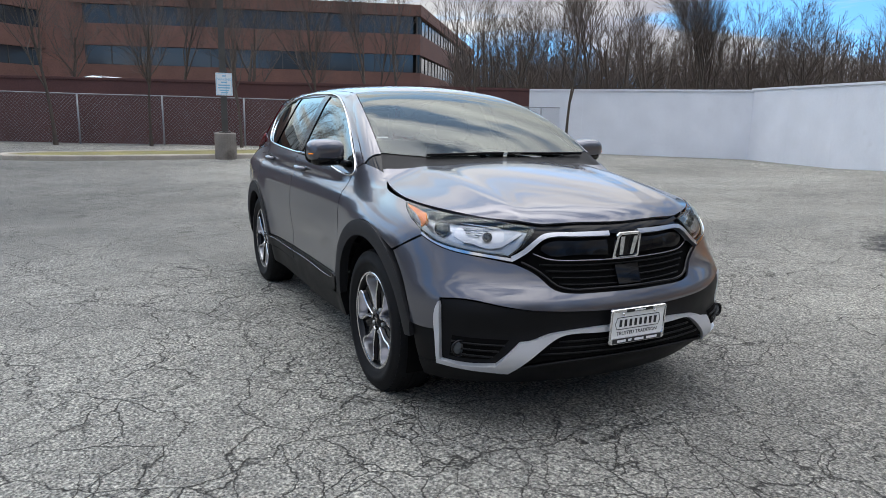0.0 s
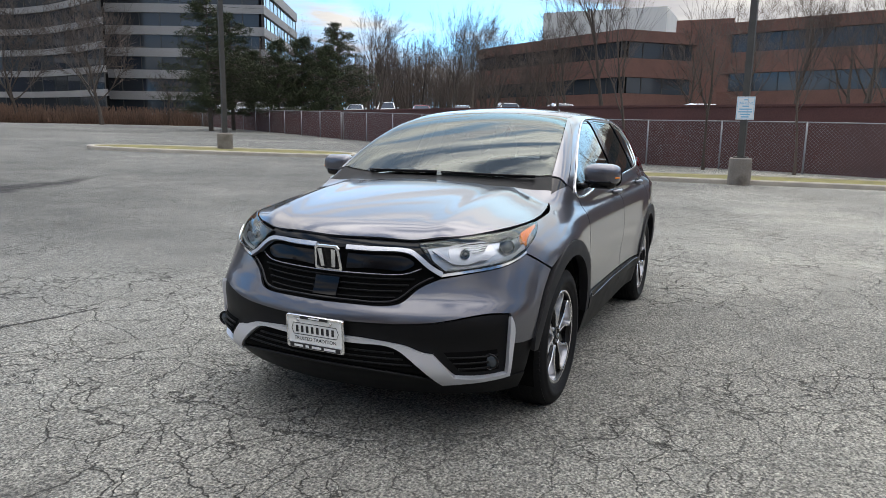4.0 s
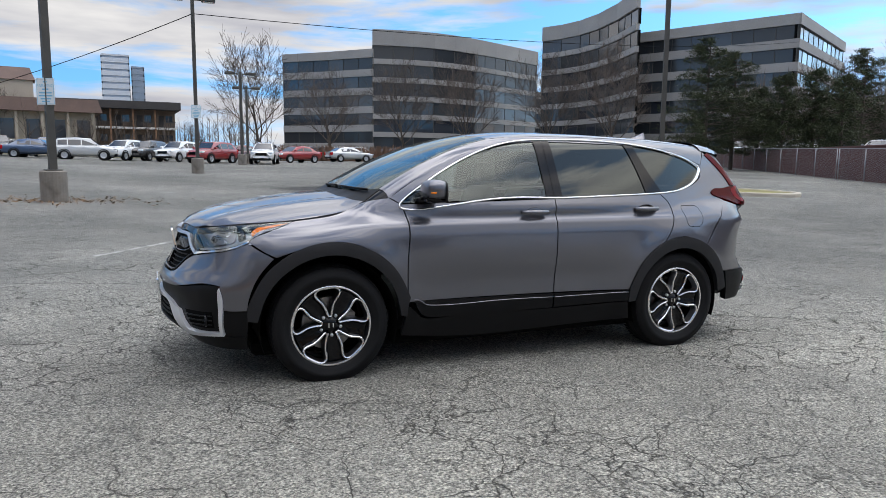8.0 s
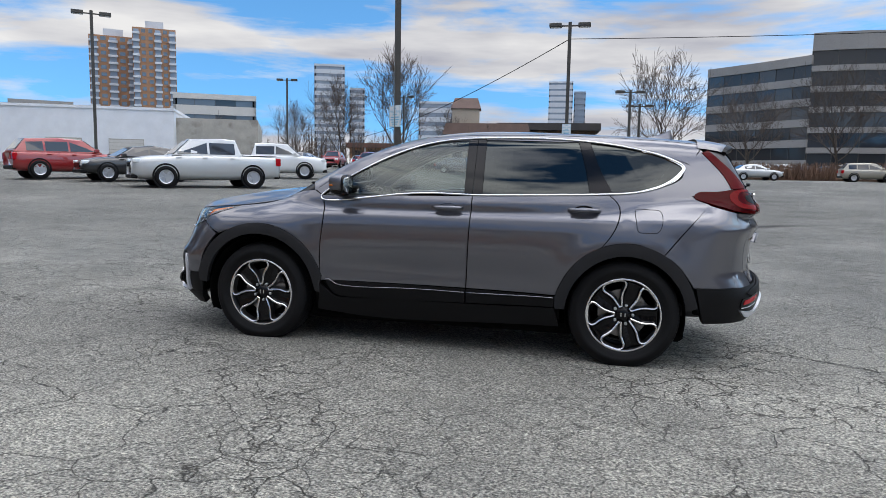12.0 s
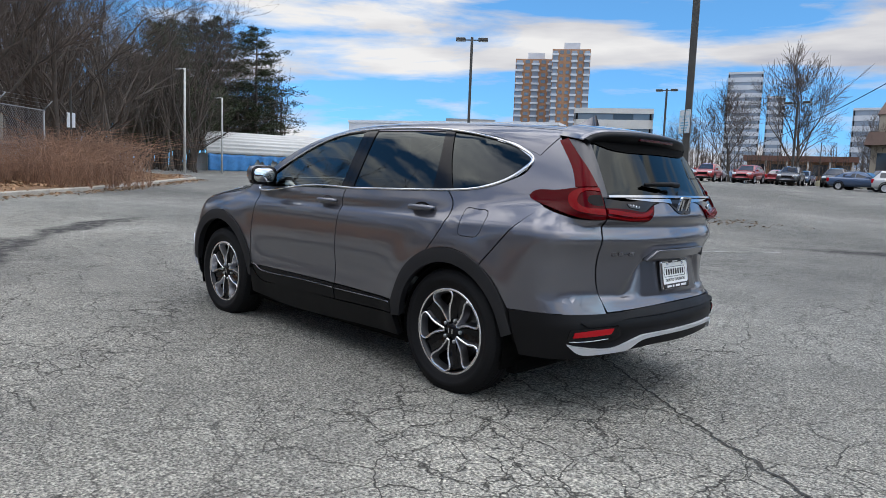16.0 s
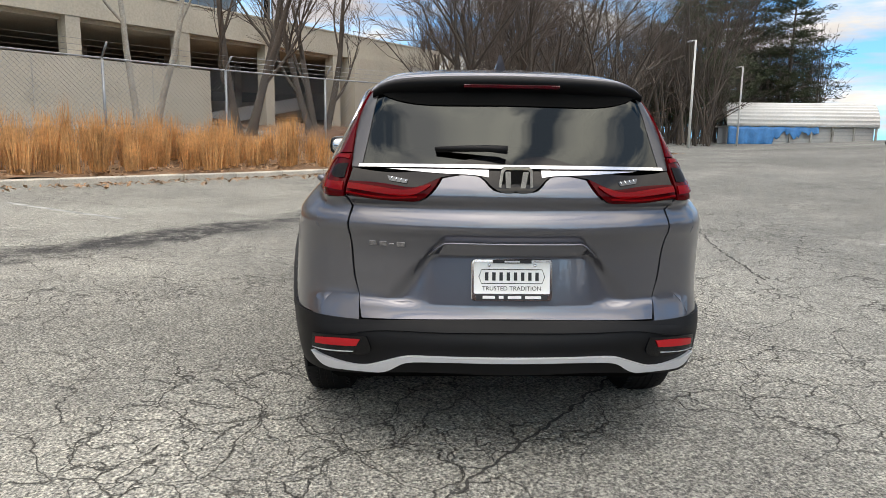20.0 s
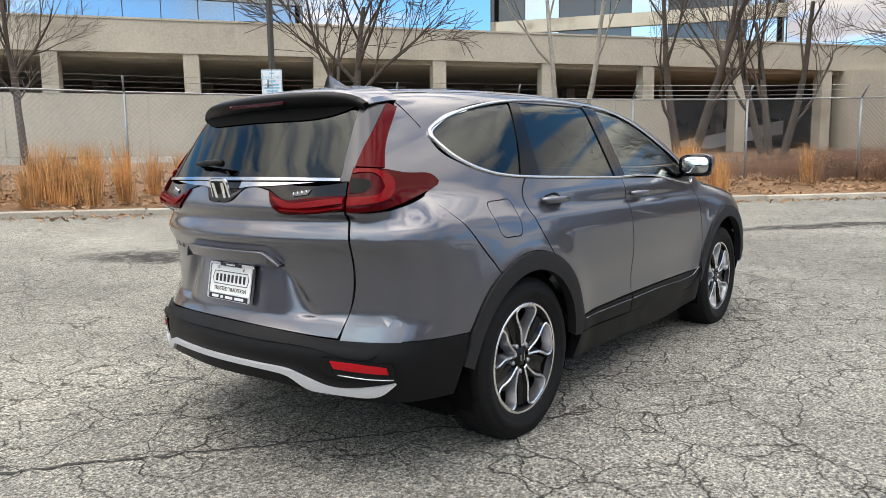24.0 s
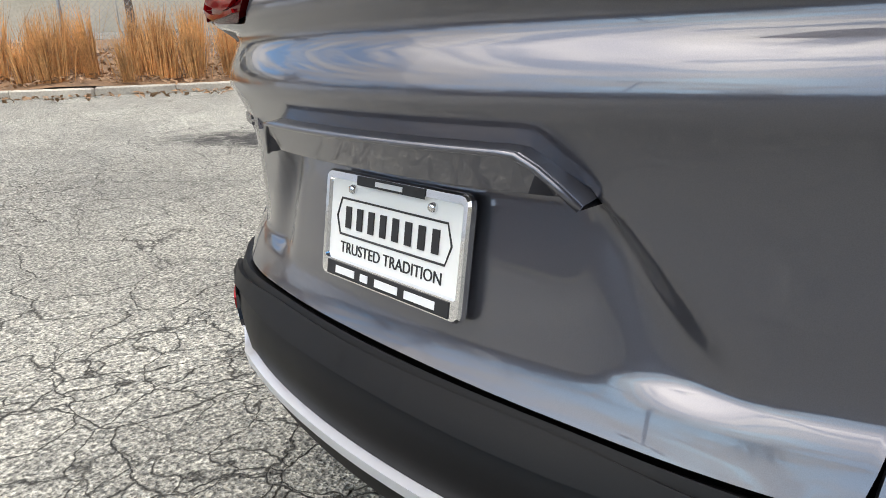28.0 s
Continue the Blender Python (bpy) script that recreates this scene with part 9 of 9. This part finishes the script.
# the long white shed and its torn blue tarpaulin at the edge of the wood
def shed():
    T = thing("storage_shed", None, "long pale ribbed metal storage shed with a torn blue tarpaulin", "shed")
    p0, p1 = (80.0, -38.0), (76.5, -54.9)
    L = math.hypot(p1[0] - p0[0], p1[1] - p0[1])
    m = pose(p0[0], p0[1], min(ground_z(*p0), ground_z(*p1)) - 0.1, 0, 0, math.degrees(math.atan2(p1[1] - p0[1], p1[0] - p0[0])))
    Build().box(0.3, L - 0.3, 0.5, 6, 0, 2.4, m).done("lower_wall", M["shed_white"], T)
    # the rounded upper shell, with ribs along it
    n, rows = 22, []
    for i in range(n + 1):
        t = i / n * math.pi * 0.62
        r = 2.9 + (0.06 if i % 2 else 0.0)
        rows.append((2.7 - r * math.cos(t), 2.4 + r * 0.98 * math.sin(t)))
    vs = [tuple(m @ Vector((x, y, z))) for x in (0.0, L) for y, z in rows]
    fs = [(i, i + 1, n + 2 + i, n + 1 + i) for i in range(n)] + [tuple(range(n + 1)), tuple(reversed(range(n + 1, 2 * n + 2)))]
    Build().add(vs, fs).done("ribbed_shell", M["shed_white"], T)
    Build().box(-0.1, L + 0.1, 0.1, 6.1, 2.22, 2.398, m).done("beam", M["concrete"], T)
    for k in range(8):
        Build().box(0.1 + (L - 0.4) * k / 7, 0.3 + (L - 0.4) * k / 7, 0.0, 0.2, 0, 2.6, m).done("post", M["concrete"], T)
    for k in range(5):
        Build().box(0.5, L - 0.5, 0.42, 0.49, 0.2 + 0.42 * k, 0.5 + 0.42 * k, m).done("wall_slat", M["pale"], T)
    # the tarpaulin sags between the posts and hangs in tatters at its end
    rt = random.Random(6)
    w, cols, lev = L * 0.60, 44, 7
    vs = []
    for i in range(cols + 1):
        t = i / cols
        drop = 2.25 if t < 0.52 else 2.25 * rt.uniform(0.25, 0.8) * (1.1 - 0.4 * t)
        for j in range(lev):
            q = j / (lev - 1)
            vs.append(tuple(m @ Vector((0.2 + w * t, -0.08 - 0.16 * math.sin(t * 46) * q - 0.05 * rt.random(), 2.35 - drop * q - 0.12 * math.sin(math.pi * t * 5) ** 2))))
    fs = [(i * lev + j, (i + 1) * lev + j, (i + 1) * lev + j + 1, i * lev + j + 1) for i in range(cols) for j in range(lev - 1)]
    tp = Build().add(vs, fs).done("tarpaulin", M["blue_tarp"], T, "torn bright blue tarpaulin", True)
    tk = tp.modifiers.new("thickness", "SOLIDIFY")
    tk.thickness = 0.02
    return T


M["shed_white"] = surface("ribbed_metal", (0.50, 0.49, 0.47), 0.6, vary=0.12, scale=0.5, fine=6, bump=0.05, dirt=((0.26, 0.24, 0.21), 0.35, 0.60))
shed()


def yard_gate():
    G = thing("metal_gate", None, "grey pipe-framed wire gate between the shed and the hall", "gate")
    p0, p1 = (75.6, -56.0), (72.6, -60.6)
    for k in range(4):
        t = k / 3
        x, y = p0[0] + (p1[0] - p0[0]) * t, p0[1] + (p1[1] - p0[1]) * t
        z = ground_z(x, y)
        Build().tube([(x, y, z - 0.1), (x, y, z + 3.2)], 0.06, 6).done("post", M["concrete"], G)
    for h in (0.3, 1.7, 3.1):
        Build().tube([(*p0, ground_z(*p0) + h), (*p1, ground_z(*p1) + h)], 0.04, 6).done("rail", M["concrete"], G)


yard_gate()

# overhead wire
w = thing("overhead_cable", None, "thin black overhead cables across the lot", "cable")
def cable(p, q, sag):
    pts = []
    for i in range(25):
        t = i / 24
        pts.append((p[0] + (q[0] - p[0]) * t, p[1] + (q[1] - p[1]) * t, p[2] + (q[2] - p[2]) * t - sag * 4 * t * (1 - t)))
    Build().tube(pts, 0.022, 4).done("cable", M["void"], w)


cable((0.3, -31.5, 8.3), (-75, -62, 17.0), 1.0)
cable((0.3, -31.5, 8.3), (22, -62, 4.8), 0.6)

# office tower and blue-glass front beyond the garage
M["sky_glass"] = plain("sky_blue_curtain_glass", (0.42, 0.52, 0.60), 0.06, 0.85)
tower(35.0, 13.0, 76, 20.0, 4, M["concrete_tan"], [M["sky_glass"], M["pane_mid"], M["pane_dark"]], "cream concrete and blue glass office above the garage", -4.0, -2.0, z0=3.0, bay=3.5)
tower(71.0, 50.0, 85, 21.0, 4, M["ribbon"], [M["sky_glass"]], "blue glass office beyond the garage", -4.0, -2.0, z0=3.0, bay=3.5, band=0.5)

# garage stair
def stair():
    S = thing("outdoor_stair", None, "concrete outdoor stair with a pale metal railing", "stair")
    m = pose(39.6, -1.6, 1.0, 0, 0, 144)
    for k in range(12):
        Build().box(0.28 * k, 0.28 * (k + 1) + 0.02, 0, 1.4, 0, 4.3 - 0.32 * k, m).done("step", M["concrete"], S)
    for y in (0.05, 1.35):
        for h in (0.35, 0.65, 1.0):
            Build().tube([tuple(m @ Vector((0, y, 4.3 + h))), tuple(m @ Vector((3.4, y, 0.5 + h)))], 0.035, 6).done("rail", M["sign_white"], S)
        for k in range(5):
            Build().tube([tuple(m @ Vector((0.85 * k, y, 4.3 - 0.95 * k))), tuple(m @ Vector((0.85 * k, y, 5.3 - 0.95 * k)))], 0.03, 6).done("baluster", M["sign_white"], S)
    Build().box(-8, 0, 0, 1.6, 0, 4.3, m).done("landing", M["concrete_tan"], S)
    return S


stair()
# notice on the fence by the wood
n_ = thing("notice_post", on_ground(27.2, -5.9, 0, 0.5), "thin dark post with a small white notice", "post")
Build().tube([(0, 0, -0.3), (0, 0, 3.8)], 0.05, 8).done("post", M["pole"], n_)
Build().box(-0.03, 0.0, -0.16, 0.16, 1.55, 2.15, pose(0, 0, 0, 0, 0, 0), 0.003).done("notice", M["sign_white"], n_)

# dry leaves and grit gathered round the foot of a lot lamp
r5, b5 = random.Random(52), Build()
for _ in range(420):
    a, q = r5.uniform(0, 6.28), abs(r5.gauss(0, 0.75)) + 0.28
    px, py, sz = 4.57 + 1.6 * q * math.cos(a), -14.2 + q * math.sin(a), r5.uniform(0.02, 0.06)
    m5 = Matrix.Translation((px, py, ground_z(px, py) + 0.03)) @ Euler((r5.uniform(-0.7, 0.7), r5.uniform(-0.7, 0.7), a)).to_matrix().to_4x4()
    b5.add([tuple(m5 @ Vector(v)) for v in ((-sz, 0, 0), (0, -sz * 0.5, sz * 0.2), (sz, 0, 0), (0, sz * 0.5, sz * 0.2))], [(0, 1, 2, 3)])
tagged(b5.done("fallen_leaves", M["dry_leaves"]), "dry brown leaves round the foot of a lamp", "leaves", kind="stuff")

# faded parking lines
def lot_line(x0, y0, x1, y1, w=0.10):
    n = 14
    vs, fs = [], []
    d = math.hypot(x1 - x0, y1 - y0)
    nx, ny = -(y1 - y0) / d * w / 2, (x1 - x0) / d * w / 2
    for i in range(n + 1):
        t = i / n
        x, y = x0 + (x1 - x0) * t, y0 + (y1 - y0) * t
        z = ground_z(x, y) + 0.005
        vs += [(x + nx, y + ny, z), (x - nx, y - ny, z)]
    fs = [(2 * i, 2 * i + 1, 2 * i + 3, 2 * i + 2) for i in range(n)]
    tagged(link_mesh("line_marking", vs, fs, M["line_paint"]), "worn pale painted parking line", "road marking", kind="structure")


lot_line(3.1, -5.2, 0.2, -9.0)
lot_line(5.25, 6.2, 4.3, 4.2)
lot_line(2.4, -17.9, 1.7, -17.45)


def open_crack(name, pts, w, seed):
    """A wide, ragged, crumbling crack in the asphalt."""
    r = random.Random(seed)
    vs, fs = [], []
    k = 0
    for (x0, y0), (x1, y1) in zip(pts, pts[1:]):
        L = math.hypot(x1 - x0, y1 - y0)
        n = max(2, int(L / 0.025))
        nx, ny = -(y1 - y0) / L, (x1 - x0) / L
        for i in range(n):
            t = i / n
            q = noise.noise((x0 + t * 5.1, y0 * 3 + t * 4.3, seed)) * 0.05
            x, y = x0 + (x1 - x0) * t + nx * q, y0 + (y1 - y0) * t + ny * q
            a, c = w * r.uniform(0.1, 1.0), w * r.uniform(0.1, 1.0)
            for e in (a, -c):
                px, py = x + nx * e, y + ny * e
                vs.append((px, py, ground_z(px, py) + 0.0045))
    fs = [(2 * i, 2 * i + 1, 2 * i + 3, 2 * i + 2) for i in range(len(vs) // 2 - 1)]
    tagged(link_mesh(name, vs, fs, M["crumb"]), "dark ragged open crack in the asphalt", "crack", kind="structure")


M["crumb"] = surface("crack_crumbs", (0.045, 0.043, 0.040), 0.95, vary=0.6, scale=40, fine=160, bump=0.6, dist=0.01)
open_crack("asphalt_crack", [(-0.9, -1.0), (-1.4, -0.62), (-1.96, -0.2), (-2.4, 0.14), (-2.9, 0.5), (-3.6, 0.95)], 0.013, 3)
open_crack("asphalt_crack", [(5.4, -3.8), (4.55, -3.56), (2.92, -3.12), (2.0, -2.98), (1.15, -2.81)], 0.018, 4)

# the pattern trees were only needed for their copies
for t in (T_A, T_B, T_C, T_D, T_P, T_G, T_E, T_F):
    for o in [*t.children_recursive, t]:
        bpy.data.objects.remove(o)
